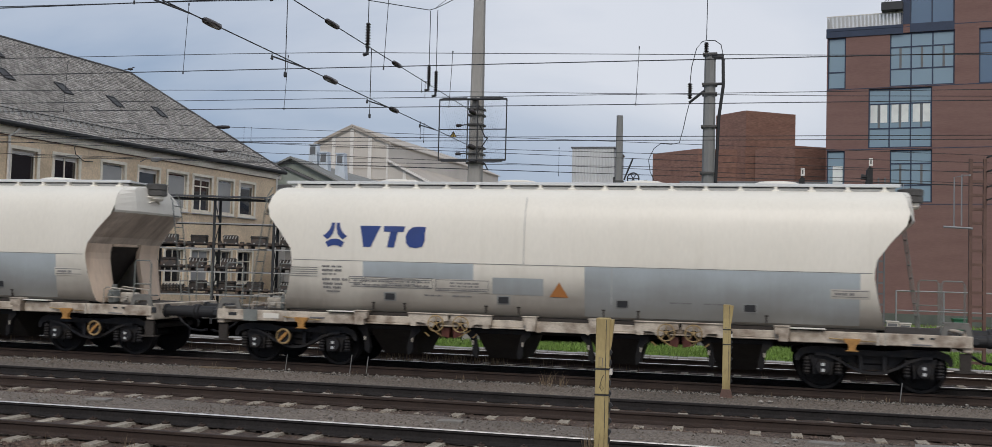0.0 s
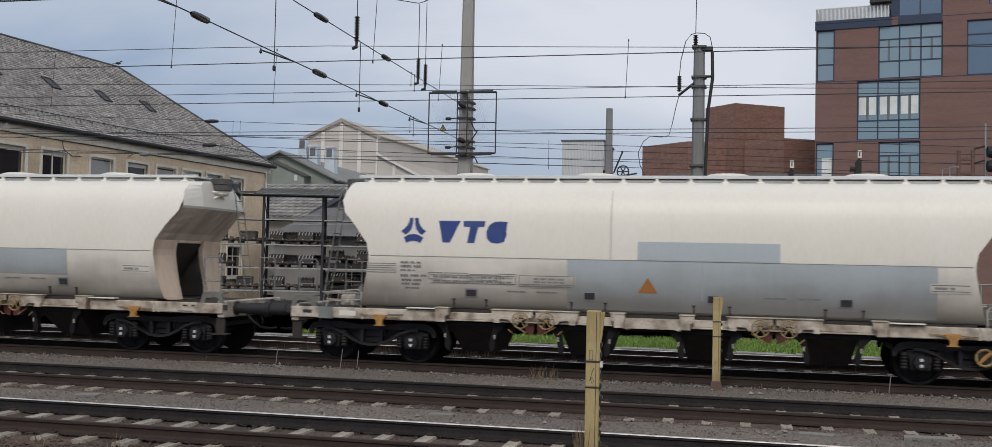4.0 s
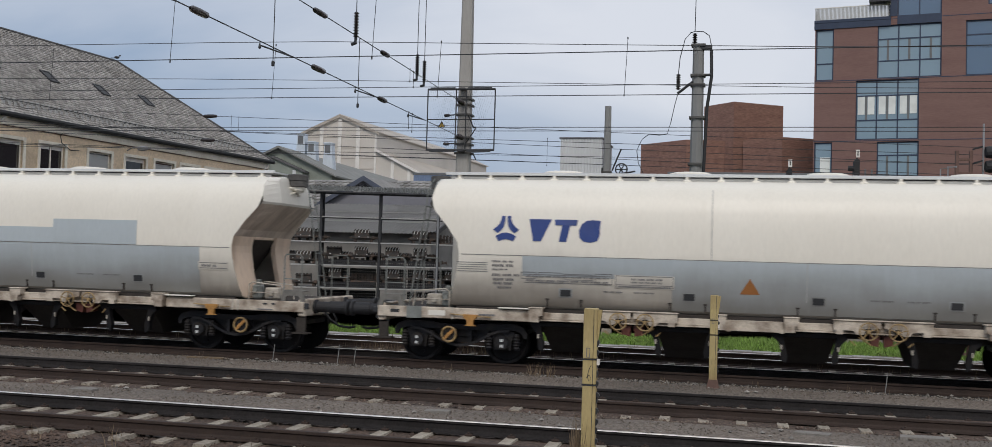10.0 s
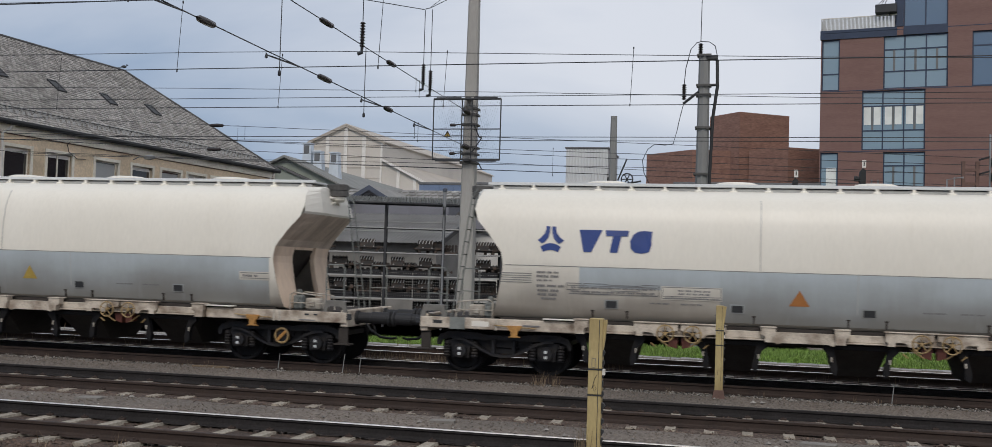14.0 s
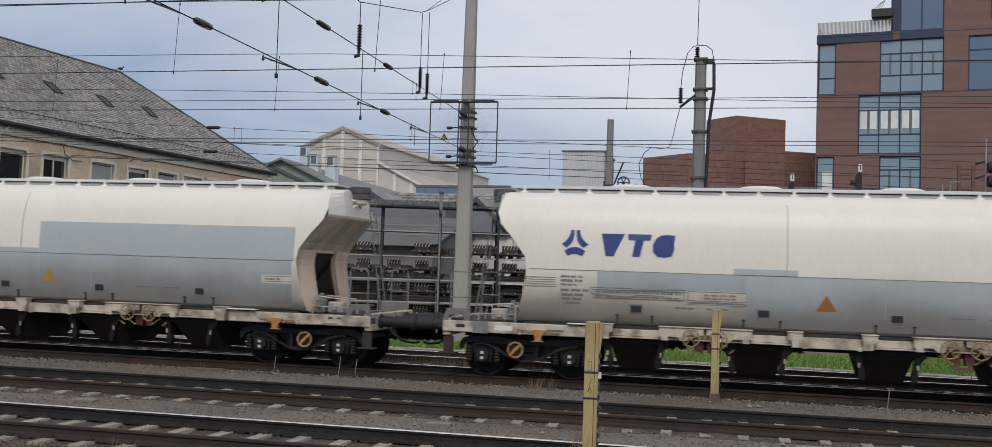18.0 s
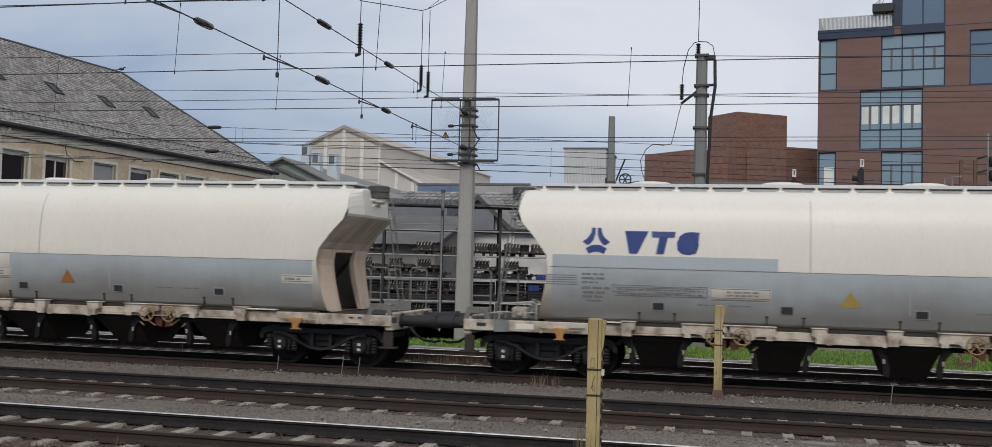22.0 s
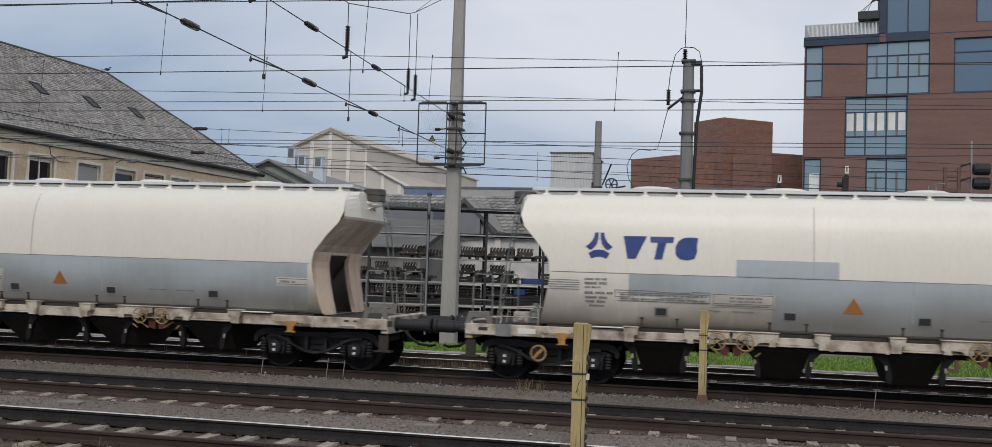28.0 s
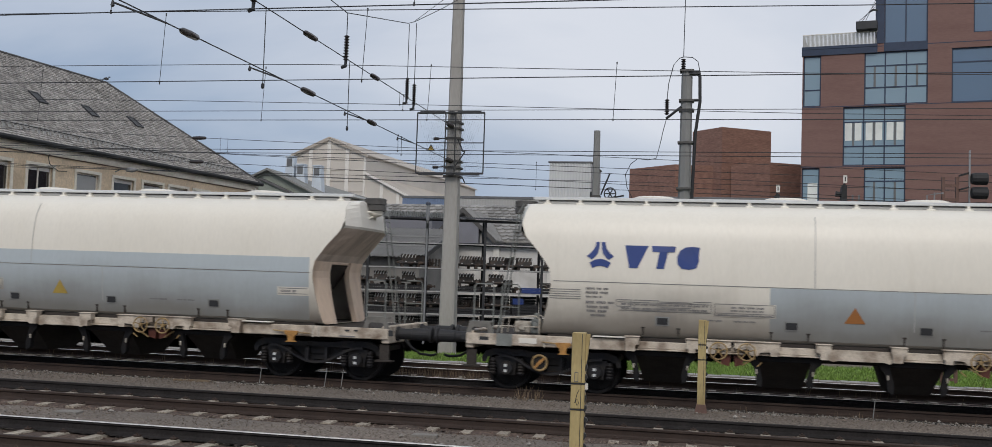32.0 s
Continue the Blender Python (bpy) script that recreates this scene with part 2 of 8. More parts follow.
M_POLE = mat("cool_grey_mast_paint", (0.225, 0.23, 0.228), 0.75, grain=0.06, grain_scale=20, stain=0.25, stain_scale=1.6, stain_col=(0.15, 0.15, 0.145), bump=0.05, stretch=(1, 1, 0.25))
M_CORRUGATED = mat("grey_corrugated_sheet", (0.095, 0.097, 0.10), 0.7, grain=0.1, stain=0.3, stain_scale=1.2, bump=0.05)
M_TILE = mat("pale_grey_concrete_tile", (0.285, 0.28, 0.268), 0.85, grain=0.2, grain_scale=9, stain=0.3, stain_scale=0.8, bump=0.2, island=0.25)
M_PLAINROOF = mat("smooth_grey_roof_sheet", (0.30, 0.30, 0.297), 0.75, grain=0.06, stain=0.18, stain_scale=0.6, bump=0.05)
M_VERGE = mat("dark_blue_verge_paint", (0.065, 0.080, 0.115), 0.6, grain=0.06, stain=0.15, stain_scale=2, bump=0.05)
M_BLUEWALL = mat("blue_grey_gable_paint", (0.20, 0.205, 0.235), 0.8, grain=0.08, stain=0.15, stain_scale=0.7, bump=0.08)
M_ROOFTOP = mat("pale_grey_green_corrugated_sheet", (0.205, 0.21, 0.198), 0.7, grain=0.08, stain=0.25, stain_scale=0.8, bump=0.05)
M_GLASSB = glass("deep_blue_window_glass", (0.085, 0.14, 0.22))
M_BLUEROOF = mat("blue_roof_sheet", (0.16, 0.22, 0.34), 0.5, metal=0.1, stain=0.15, stain_scale=0.4, bump=0.03)
M_BRICK2 = mat("red_brick", (0.25, 0.14, 0.108), 0.9, grain=0.35, grain_scale=3, stain=0.3, stain_scale=0.4, stain_col=(0.17, 0.085, 0.065), bump=0.3, bump_scale=10, stretch=(1, 1, 6))
M_TROUGH = mat("pale_grey_trough_concrete", (0.33, 0.325, 0.31), 0.9, grain=0.2, stain=0.3, stain_scale=2, bump=0.2, island=0.12)
M_ASPHALT = mat("worn_grey_asphalt", (0.072, 0.070, 0.067), 0.9, grain=0.3, grain_scale=30, stain=0.3, stain_scale=0.4, stain_col=(0.045, 0.044, 0.043), bump=0.3)
M_DRY = mat("dry_straw_stalks", (0.17, 0.125, 0.08), 0.9, grain=0.2, bump=0, island=0.3)
M_STONE = mat("pale_broken_stone", (0.24, 0.225, 0.205), 0.9, grain=0.25, bump=0.3, island=0.45)
M_CREAMTRIM = mat("pale_cream_plaster_trim", (0.87, 0.82, 0.71), 0.9, grain=0.1, grain_scale=10, stain=0.2, stain_scale=0.8, stain_col=(0.5, 0.42, 0.31), bump=0.2)
M_RAILDARK = mat("near_black_rail_steel", (0.027, 0.0245, 0.0245), 0.85, spec=0.2, grain=0.3, grain_scale=30, stain=0.3, stain_scale=3, bump=0.15)
M_GRIT = mat("grey_brown_grit", (0.152, 0.126, 0.103), 0.95, grain=0.3, bump=0.2, island=0.4)
M_WOOD = mat("brown_crate_wood", (0.22, 0.145, 0.085), 0.8, grain=0.2, stain=0.2, stain_scale=3, stretch=(1, 1, 6))
M_BLUECRATE = mat("blue_plastic_crate", (0.022, 0.05, 0.20), 0.45, bump=0.03)
M_IRON = mat("brown_black_cast_iron", (0.042, 0.039, 0.038), 0.7, grain=0.3, stain=0.4, stain_scale=5, stain_col=(0.12, 0.075, 0.05), bump=0.2, per_object=0.5)
M_RACK = mat("weathered_zinc_beam", (0.43, 0.43, 0.42), 0.55, metal=0.2, grain=0.1, stain=0.25, stain_scale=2, bump=0.05)
M_RUSTY = mat("brown_oxide_steel", (0.15, 0.088, 0.07), 0.75, grain=0.2, stain=0.3, stain_scale=3, bump=0.1)
M_BINGREEN = mat("green_plastic", (0.028, 0.13, 0.075), 0.45, bump=0.03)
M_BLACKPAINT = mat("matt_black_signal_board", (0.015, 0.016, 0.018), 0.7, bump=0.03)


def grime_shade_paint(name, base, worn, reach, film=(0.200, 0.181, 0.158)):
    """Cream wagon paint with an uneven brown dirt film from below, painted-in shade there, and faint vertical streaks.
    """
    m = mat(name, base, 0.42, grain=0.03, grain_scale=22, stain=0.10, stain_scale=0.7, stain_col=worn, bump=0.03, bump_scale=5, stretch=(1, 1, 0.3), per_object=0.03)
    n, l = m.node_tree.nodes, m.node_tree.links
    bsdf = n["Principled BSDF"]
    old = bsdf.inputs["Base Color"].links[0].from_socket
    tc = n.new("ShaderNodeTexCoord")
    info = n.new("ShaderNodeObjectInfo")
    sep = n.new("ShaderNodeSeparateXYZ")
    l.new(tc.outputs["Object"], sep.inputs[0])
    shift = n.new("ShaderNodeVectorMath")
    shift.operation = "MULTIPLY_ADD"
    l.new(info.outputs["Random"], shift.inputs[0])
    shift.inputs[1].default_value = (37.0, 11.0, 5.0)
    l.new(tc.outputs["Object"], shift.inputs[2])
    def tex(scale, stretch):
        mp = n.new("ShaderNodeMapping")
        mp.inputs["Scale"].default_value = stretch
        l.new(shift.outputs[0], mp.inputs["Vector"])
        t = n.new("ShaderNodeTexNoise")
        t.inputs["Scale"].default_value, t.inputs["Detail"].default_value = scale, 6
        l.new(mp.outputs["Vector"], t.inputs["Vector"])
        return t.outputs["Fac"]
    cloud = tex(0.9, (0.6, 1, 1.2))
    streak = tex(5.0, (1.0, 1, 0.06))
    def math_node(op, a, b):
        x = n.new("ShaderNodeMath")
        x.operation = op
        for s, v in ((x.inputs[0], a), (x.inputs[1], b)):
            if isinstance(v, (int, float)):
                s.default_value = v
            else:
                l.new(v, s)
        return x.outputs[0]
    # Grime and the lower side's painted shade share this mask.
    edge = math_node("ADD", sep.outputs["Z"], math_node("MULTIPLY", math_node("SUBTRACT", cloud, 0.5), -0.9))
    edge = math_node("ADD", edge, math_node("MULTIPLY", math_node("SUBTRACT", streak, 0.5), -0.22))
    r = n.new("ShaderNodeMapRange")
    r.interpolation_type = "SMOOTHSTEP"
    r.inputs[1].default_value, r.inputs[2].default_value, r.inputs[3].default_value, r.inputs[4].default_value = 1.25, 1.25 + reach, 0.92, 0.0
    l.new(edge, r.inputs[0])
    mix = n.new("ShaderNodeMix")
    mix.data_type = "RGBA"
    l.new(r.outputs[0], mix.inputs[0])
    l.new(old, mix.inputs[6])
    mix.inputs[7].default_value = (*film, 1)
    # thin grey rain marks high on the side
    r2 = n.new("ShaderNodeMapRange")
    r2.inputs[1].default_value, r2.inputs[2].default_value, r2.inputs[3].default_value, r2.inputs[4].default_value = 0.60, 0.80, 0.0, 0.24
    l.new(streak, r2.inputs[0])
    mix2 = n.new("ShaderNodeMix")
    mix2.data_type = "RGBA"
    l.new(r2.outputs[0], mix2.inputs[0])
    l.new(mix.outputs[2], mix2.inputs[6])
    mix2.inputs[7].default_value = (*worn, 1)
    l.new(mix2.outputs[2], bsdf.inputs["Base Color"])
    return m


M_TANK = grime_shade_paint("cream_wagon_paint_grime_shade", (0.77, 0.74, 0.66), (0.60, 0.56, 0.47), 1.12)
M_PATCH = grime_shade_paint("pale_blue_grey_overpaint", (0.43, 0.485, 0.515), (0.38, 0.41, 0.42), 1.15, (0.178, 0.172, 0.158))


# ---- building blocks ----
def part(name, bm, material, parent=None, label="", smooth=False, m=None):
    """Links a bmesh as one mesh object under a thing or a part."""
    me = bpy.data.meshes.new(name)
    bm.to_mesh(me)
    bm.free()
    for mm in material if isinstance(material, (list, tuple)) else (material,):
        me.materials.append(mm)
    if smooth:
        me.shade_smooth()
    return place(name, me, parent, label, m)


def place(name, me, parent=None, label="", m=None):
    ob = new(name, me)
    ob.parent = parent
    if m is not None:
        ob.matrix_basis = m
    return tagged(ob, label) if label else ob


def thing(name, m, label, category, group="", kind=""):
    ob = new(name)
    ob.matrix_basis = m
    return tagged(ob, label, category, group, kind)


def quad(bm, *pts, mi=0):
    fc = bm.faces.new([bm.verts.new(p) for p in pts])
    fc.material_index = mi
    return fc


def box(bm, x0, x1, y0, y1, z0, z1, bevel=0.0, mi=0):
    """A box with chamfered vertical and long edges."""
    if bevel <= 0:
        v = [bm.verts.new((x, y, z)) for z in (z0, z1) for y in (y0, y1) for x in (x0, x1)]
        for q in ((0, 2, 3, 1), (4, 5, 7, 6), (0, 1, 5, 4), (2, 6, 7, 3), (0, 4, 6, 2), (1, 3, 7, 5)):
            bm.faces.new([v[i] for i in q]).material_index = mi
        return
    b = min(bevel, (x1 - x0) / 2.5, (y1 - y0) / 2.5, (z1 - z0) / 2.5)
    corner = {}
    for ix, x in ((0, x0), (1, x1)):
        for iy, y in ((0, y0), (1, y1)):
            for iz, z in ((0, z0), (1, z1)):
                sx, sy, sz = b * (1 - 2 * ix), b * (1 - 2 * iy), b * (1 - 2 * iz)
                corner[ix, iy, iz] = [bm.verts.new(p) for p in ((x, y + sy, z + sz), (x + sx, y, z + sz), (x + sx, y + sy, z))]

    def face(vs):
        fc = bm.faces.new(vs)
        fc.material_index = mi
    for a in range(3):
        o1, o2 = (a + 1) % 3, (a + 2) % 3
        for s in (0, 1):
            def key(p, q):
                k = [0, 0, 0]
                k[a], k[o1], k[o2] = s, p, q
                return tuple(k)
            ring = [corner[key(p, q)][a] for p, q in ((0, 0), (1, 0), (1, 1), (0, 1))]
            face(ring if s else ring[::-1])
        for p in (0, 1):
            for q in (0, 1):
                def edge(s):
                    k = [0, 0, 0]
                    k[a], k[o1], k[o2] = s, p, q
                    return corner[tuple(k)]
                lo, hi = edge(0), edge(1)
                ring = [lo[o1], hi[o1], hi[o2], lo[o2]]
                face(ring if p != q else ring[::-1])
    for k, (a, b2, c) in corner.items():
        face([a, b2, c] if sum(k) % 2 else [c, b2, a])


def tube(bm, pts, r, seg=8, r1=None, cap=True):
    """A round bar along a line of points."""
    pts = [Vector(p) for p in pts]
    rings = []
    for i, p in enumerate(pts):
        d = (pts[min(i + 1, len(pts) - 1)] - pts[max(i - 1, 0)]).normalized()
        u = d.cross(Vector((0, 0, 1)) if abs(d.z) < 0.9 else Vector((0, 1, 0))).normalized()
        w = u.cross(d)
        rr = r if r1 is None else r + (r1 - r) * i / (len(pts) - 1)
        rings.append([bm.verts.new(p + (u * math.cos(2 * math.pi * k / seg) + w * math.sin(2 * math.pi * k / seg)) * rr) for k in range(seg)])
    for a, b in zip(rings, rings[1:]):
        for k in range(seg):
            bm.faces.new((a[k], b[k], b[(k + 1) % seg], a[(k + 1) % seg]))
    if cap:
        bm.faces.new(rings[0])
        bm.faces.new(rings[-1][::-1])


def lathe(bm, prof, axis="y", c=(0, 0, 0), seg=20):
    """Turns a profile of (radius, along) round an axis through c."""
    rings = []
    for r, h in prof:
        ring = []
        for k in range(seg):
            a = 2 * math.pi * k / seg
            u, v = r * math.cos(a), r * math.sin(a)
            p = {"y": (u, h, v), "x": (h, u, v), "z": (u, v, h)}[axis]
            ring.append(bm.verts.new((p[0] + c[0], p[1] + c[1], p[2] + c[2])))
        rings.append(ring)
    for a, b in zip(rings, rings[1:]):
        for k in range(seg):
            bm.faces.new((a[k], a[(k + 1) % seg], b[(k + 1) % seg], b[k]))
    for ring in (rings[0], rings[-1]):
        if (ring[0].co - ring[seg // 2].co).length > 1e-4:
            bm.faces.new(ring)


def prism(bm, outline, d0, d1, axis="y", mi=0):
    """Pushes a flat outline of (u, v) along an axis from d0 to d1."""
    def at(u, v, d):
        return {"y": (u, d, v), "x": (d, u, v), "z": (u, v, d)}[axis]
    a = [bm.verts.new(at(u, v, d0)) for u, v in outline]
    b = [bm.verts.new(at(u, v, d1)) for u, v in outline]
    n = len(outline)
    for fc in [bm.faces.new(a), bm.faces.new(b[::-1])] + [bm.faces.new((a[i], b[i], b[(i + 1) % n], a[(i + 1) % n])) for i in range(n)]:
        fc.material_index = mi


def fixed(bm):
    bmesh.ops.recalc_face_normals(bm, faces=bm.faces)
    return bm

# ---- ground and tracks ----
TRACKS = {"a": 12.80, "b": 17.13, "c": 21.92, "d": 25.75}   # distance of each track's middle from the camera
HALF = 0.7525                                               # from a track's middle to the middle of a rail head


def profile_strip(bm, prof, x0, x1, step, wobble=0.0, mi=0):
    """A long sheet along x whose height follows prof = [(y, z), ...]."""
    n = int((x1 - x0) / step)
    cols = []
    for i in range(n + 1):
        x = x0 + (x1 - x0) * i / n
        cols.append([bm.verts.new((x, y, z + wobble * noise.noise((x * 1.7, y * 2.3, 0.5)))) for y, z in prof])
    for a, b in zip(cols, cols[1:]):
        for k in range(len(prof) - 1):
            bm.faces.new((a[k], b[k], b[k + 1], a[k + 1])).material_index = mi


bm = bmesh.new()
box(bm, -3000, 3000, -3000, 3000, -1.4, -0.42)
ground = tagged(part("ground", bm, M_GRAVEL), "grey gravel ground of the railway yard", "ground", kind="structure")

bm = bmesh.new()
profile_strip(bm, [(-30, -0.25), (8, -0.27), (10.9, -0.26), (11.45, -0.25), (14.15, -0.25), (14.5, -0.14), (15.6, -0.15), (15.85, -0.25), (18.4, -0.25), (19.0, -0.09), (19.8, -0.075), (20.3, -0.13), (20.7, -0.19), (20.9, -0.26), (27.2, -0.26), (27.9, -0.1), (28.6, -0.1)],
              -345, 315, 0.5, 0.03)
tagged(part("yard_bed", bm, M_GRAVEL, smooth=True), "grey gravel bed between the tracks", "gravel", kind="structure")

for key, cy in TRACKS.items():
    bm = bmesh.new()
    b = {"a": -0.198, "b": -0.178}.get(key, -0.2)
    edge = (cy - 4.5, -0.25) if key == "a" else (cy - 1.5, -0.26)
    profile_strip(bm, [edge, (cy - 1.32, b - 0.025), (cy - 0.95, b - 0.005), (cy - 0.4, b), (cy + 0.4, b), (cy + 0.95, b - 0.005), (cy + 1.32, b - 0.025), (cy + 1.5, -0.26)], -345, 315, 0.2, 0.035)
    tagged(part("ballast", bm, M_BALLAST_SHADE if key == "c" else M_BALLAST), "oily ballast under the train, blackened for its shade" if key == "c" else "dark brown ballast under the back track" if key == "d" else "rust-brown ballast stones under the rails", "ballast", kind="structure")

RAIL = [(-0.075, -0.172), (0.075, -0.172), (0.075, -0.16), (0.02, -0.145), (0.009, -0.12), (0.009, -0.05), (0.035, -0.035), (0.036, -0.006),
        (0.031, 0.0), (-0.031, 0.0), (-0.036, -0.006), (-0.035, -0.035), (-0.009, -0.05), (-0.009, -0.12), (-0.02, -0.145), (-0.075, -0.16)]
rail_mesh = None
for key, cy in TRACKS.items():
    track = thing("railway_track", pose(0, cy, 0), "rusty steel rails on concrete sleepers in ballast", "railway track", "yard tracks", "structure")
    for s in (-1, 1):
        bm = bmesh.new()
        prism(bm, [(s * HALF + u, v) for u, v in RAIL], -345, 315, "x")
        fixed(bm)
        for fc in bm.faces:
            # The gleam is painted in: bright steel only on chosen rail heads.
            if fc.normal.z > 0.5 and fc.calc_center_median().z > -0.01 and (s > 0 and key != "b" or key == "d"):
                fc.material_index = 1
        part("rail", bm, (M_RAILDARK if s > 0 and key != "d" else M_RAIL, M_STEEL), track)

# ---- camera-side platform floor, behind the view ----
bm = bmesh.new()
box(bm, -60, 60, -9, 6.0, -0.42, 0.45, 0.03)
tagged(part("platform", bm, M_SLEEPER), "grey concrete platform beside the tracks", "platform", kind="structure")

# ---- hopper wagons ----
WAGON_PITCH = 16.70
TANK_PROF = [(1.16, 1.17), (1.31, 1.21), (1.385, 1.45), (1.44, 1.80), (1.475, 2.15), (1.485, 2.29), (1.485, 2.5), (1.47, 2.85), (1.43, 3.14), (1.37, 3.38), (1.25, 3.60), (1.03, 3.75), (0.7, 3.83), (0.35, 3.86), (0.0, 3.87)]
END_X = [(1.0, 6.12), (1.5, 5.98), (1.9, 5.89), (2.2, 5.845), (2.4, 5.86), (2.52, 5.90), (2.65, 5.97), (3.22, 6.48), (3.26, 6.50), (3.5, 6.47), (3.75, 6.42), (3.87, 6.38)]


def along(table, z):
    for (a, u), (b, v) in zip(table, table[1:]):
        if z <= b:
            return u + (v - u) * max(0.0, z - a) / (b - a)
    return table[-1][1]


def tank_half(z):
    t = [(zz, yy) for yy, zz in TANK_PROF]
    return along(t, z)


def end_x(z):
    return along(END_X, z)


def skin(bm, x0, x1, z0, z1, lift, nx, nz, mi=0, side=-1):
    """A sheet that follows the tank's side between two heights, lifted off it by a few millimetres."""
    rows = []
    for j in range(nz + 1):
        z = z0 + (z1 - z0) * j / nz
        dy = (tank_half(z + 0.01) - tank_half(z - 0.01)) / 0.02
        nn = Vector((0, 1, -dy)).normalized()
        y = tank_half(z)
        rows.append([bm.verts.new((x0 + (x1 - x0) * i / nx, side * (y + nn.y * lift), z + nn.z * lift)) for i in range(nx + 1)])
    for a, b in zip(rows, rows[1:]):
        for i in range(nx):
            vs = (a[i], a[i + 1], b[i + 1], b[i])
            bm.faces.new(vs if side < 0 else vs[::-1]).material_index = mi


def make_tank(wagon):
    us = [-1, -0.97, -0.9, -0.7, -0.4, 0, 0.4, 0.7, 0.9, 0.97, 1]
    prof = [(-y, z) for y, z in TANK_PROF] + [(y, z) for y, z in TANK_PROF[-2::-1]]
    bm = bmesh.new()
    cols = [[bm.verts.new((u * end_x(z), y, z)) for y, z in prof] for u in us]
    for a, b in zip(cols, cols[1:]):
        for k in range(len(prof) - 1):
            bm.faces.new((a[k], b[k], b[k + 1], a[k + 1])).smooth = True
        bm.faces.new((a[0], a[-1], b[-1], b[0]))
    part("tank", fixed(bm), M_TANK, wagon, "cream-white barrel-sided tank, grimed and painted darker for shade along its lower edge")
    n = len(TANK_PROF)
    for s in (-1, 1):
        bm = bmesh.new()
        rows = []
        for z in (2.5, 2.65, 2.85, 3.05, 3.21, 3.26, 3.38, 3.5, 3.60, 3.70, 3.75, 3.80, 3.83):        # the hood is chamfered towards its two sides
            y = tank_half(z)
            out, half = 0.004 + 0.14 * min(1.0, max(0.0, (z - 2.5) / 0.7)), min(0.75, 0.8 * y)
            rows.append([bm.verts.new((s * (end_x(z) + d), u, z)) for d, u in ((0.004, -y), (out, -half), (out, half), (0.004, y))])
        for a, b in zip(rows, rows[1:]):
            for k in range(3):
                bm.faces.new((a[k], a[k + 1], b[k + 1], b[k]))
        top = [bm.verts.new((s * (end_x(3.87) + d), u, 3.87)) for d, u in ((0.05, -0.15), (0.05, 0.15))]
        bm.faces.new((rows[-1][0], rows[-1][1], top[0]))
        bm.faces.new((rows[-1][1], rows[-1][2], top[1], top[0]))
        bm.faces.new((rows[-1][2], rows[-1][3], top[1]))
        for fc in bm.faces:
            fc.material_index = 1 if fc.calc_center_median().z < 3.215 else 0
        part("end_hood", fixed(bm), (M_TANK_PLAIN, M_SLOPE), wagon, "cream end hood over a sloping rust-streaked end sheet")
        for sy in (-1, 1):
            bm = bmesh.new()
            low = TANK_PROF[:7]
            rows = []
            for y, z in low:
                w = 0.62 - 0.03 * (z - 1.1) / 1.4
                rows.append([bm.verts.new((s * (end_x(z) + 0.003), sy * y, z)), bm.verts.new((s * (end_x(z) + 0.05), sy * (w + 0.1), z)),
                             bm.verts.new((s * (end_x(z) + 0.05), sy * w, z)), bm.verts.new((s * (end_x(z) - 0.06), sy * w, z))])
            for a, b in zip(rows, rows[1:]):
                for k in range(3):
                    bm.faces.new((a[k], a[k + 1], b[k + 1], b[k]))
            part("end_wing", fixed(bm), M_ENDS, wagon, "cream end wing beside the opening")
        bm = bmesh.new()
        prism(bm, [(s * 5.86, 2.5), (s * 5.86, 2.42), (s * 4.9, 1.1), (s * 4.7, 1.1)], -0.74, 0.74)
        part("slope_sheet", fixed(bm), M_UNDER, wagon)
        bm = bmesh.new()
        box(bm, min(s * 5.84, s * 5.91), max(s * 5.84, s * 5.91), -0.5, 0.5, 2.44, 2.5, 0.01)
        part("end_lintel", bm, M_ENDS, wagon)


def decal(wagon, name, outline, material, lift=0.012, dx=0.0, dz=0.0):
    """A flat painted shape that follows the tank's side."""
    bm = bmesh.new()
    bm.faces.new([bm.verts.new((u + dx, -(tank_half(v + dz) + lift), v + dz)) for u, v in outline])
    bmesh.ops.recalc_face_normals(bm, faces=bm.faces)
    return part(name, bm, material, wagon)


def maker_mark(wagon, gap):
    """The maker's emblem and mark, as plain blue shapes; gap: how far the mark stands from the emblem."""
    for s in (-1, 1):
        leaf = [(s * u, v) for u, v in ((0.095, 0.265), (0.018, 0.265), (0.022, 0.14), (0.05, 0.04), (0.10, -0.03), (0.17, -0.085), (0.27, -0.015), (0.19, 0.045), (0.13, 0.12), (0.10, 0.20))]
        decal(wagon, "emblem_leaf", leaf, M_BLUE, dx=-4.88, dz=2.775)
    decal(wagon, "emblem_foot", [(-0.21, -0.145), (-0.10, -0.085), (0.0, -0.07), (0.10, -0.085), (0.21, -0.145), (0.15, -0.25), (0.07, -0.215), (0.0, -0.205), (-0.07, -0.215), (-0.15, -0.25)], M_BLUE, dx=-4.88, dz=2.775)
    for outline in (((0.0, 2.985), (0.46, 2.985), (0.25, 2.545), (0.09, 2.545)), ((0.52, 2.985), (0.985, 2.985), (0.965, 2.87), (0.835, 2.87), (0.765, 2.545), (0.61, 2.545), (0.67, 2.87), (0.53, 2.87)),
                    ((1.06, 2.90), (1.16, 2.97), (1.28, 2.985), (1.44, 2.975), (1.42, 2.78), (1.43, 2.72), (1.38, 2.575), (1.24, 2.54), (1.10, 2.56), (1.02, 2.64), (1.01, 2.78))):
        decal(wagon, "blue_mark", outline, M_BLUE, dx=-4.33 - gap)


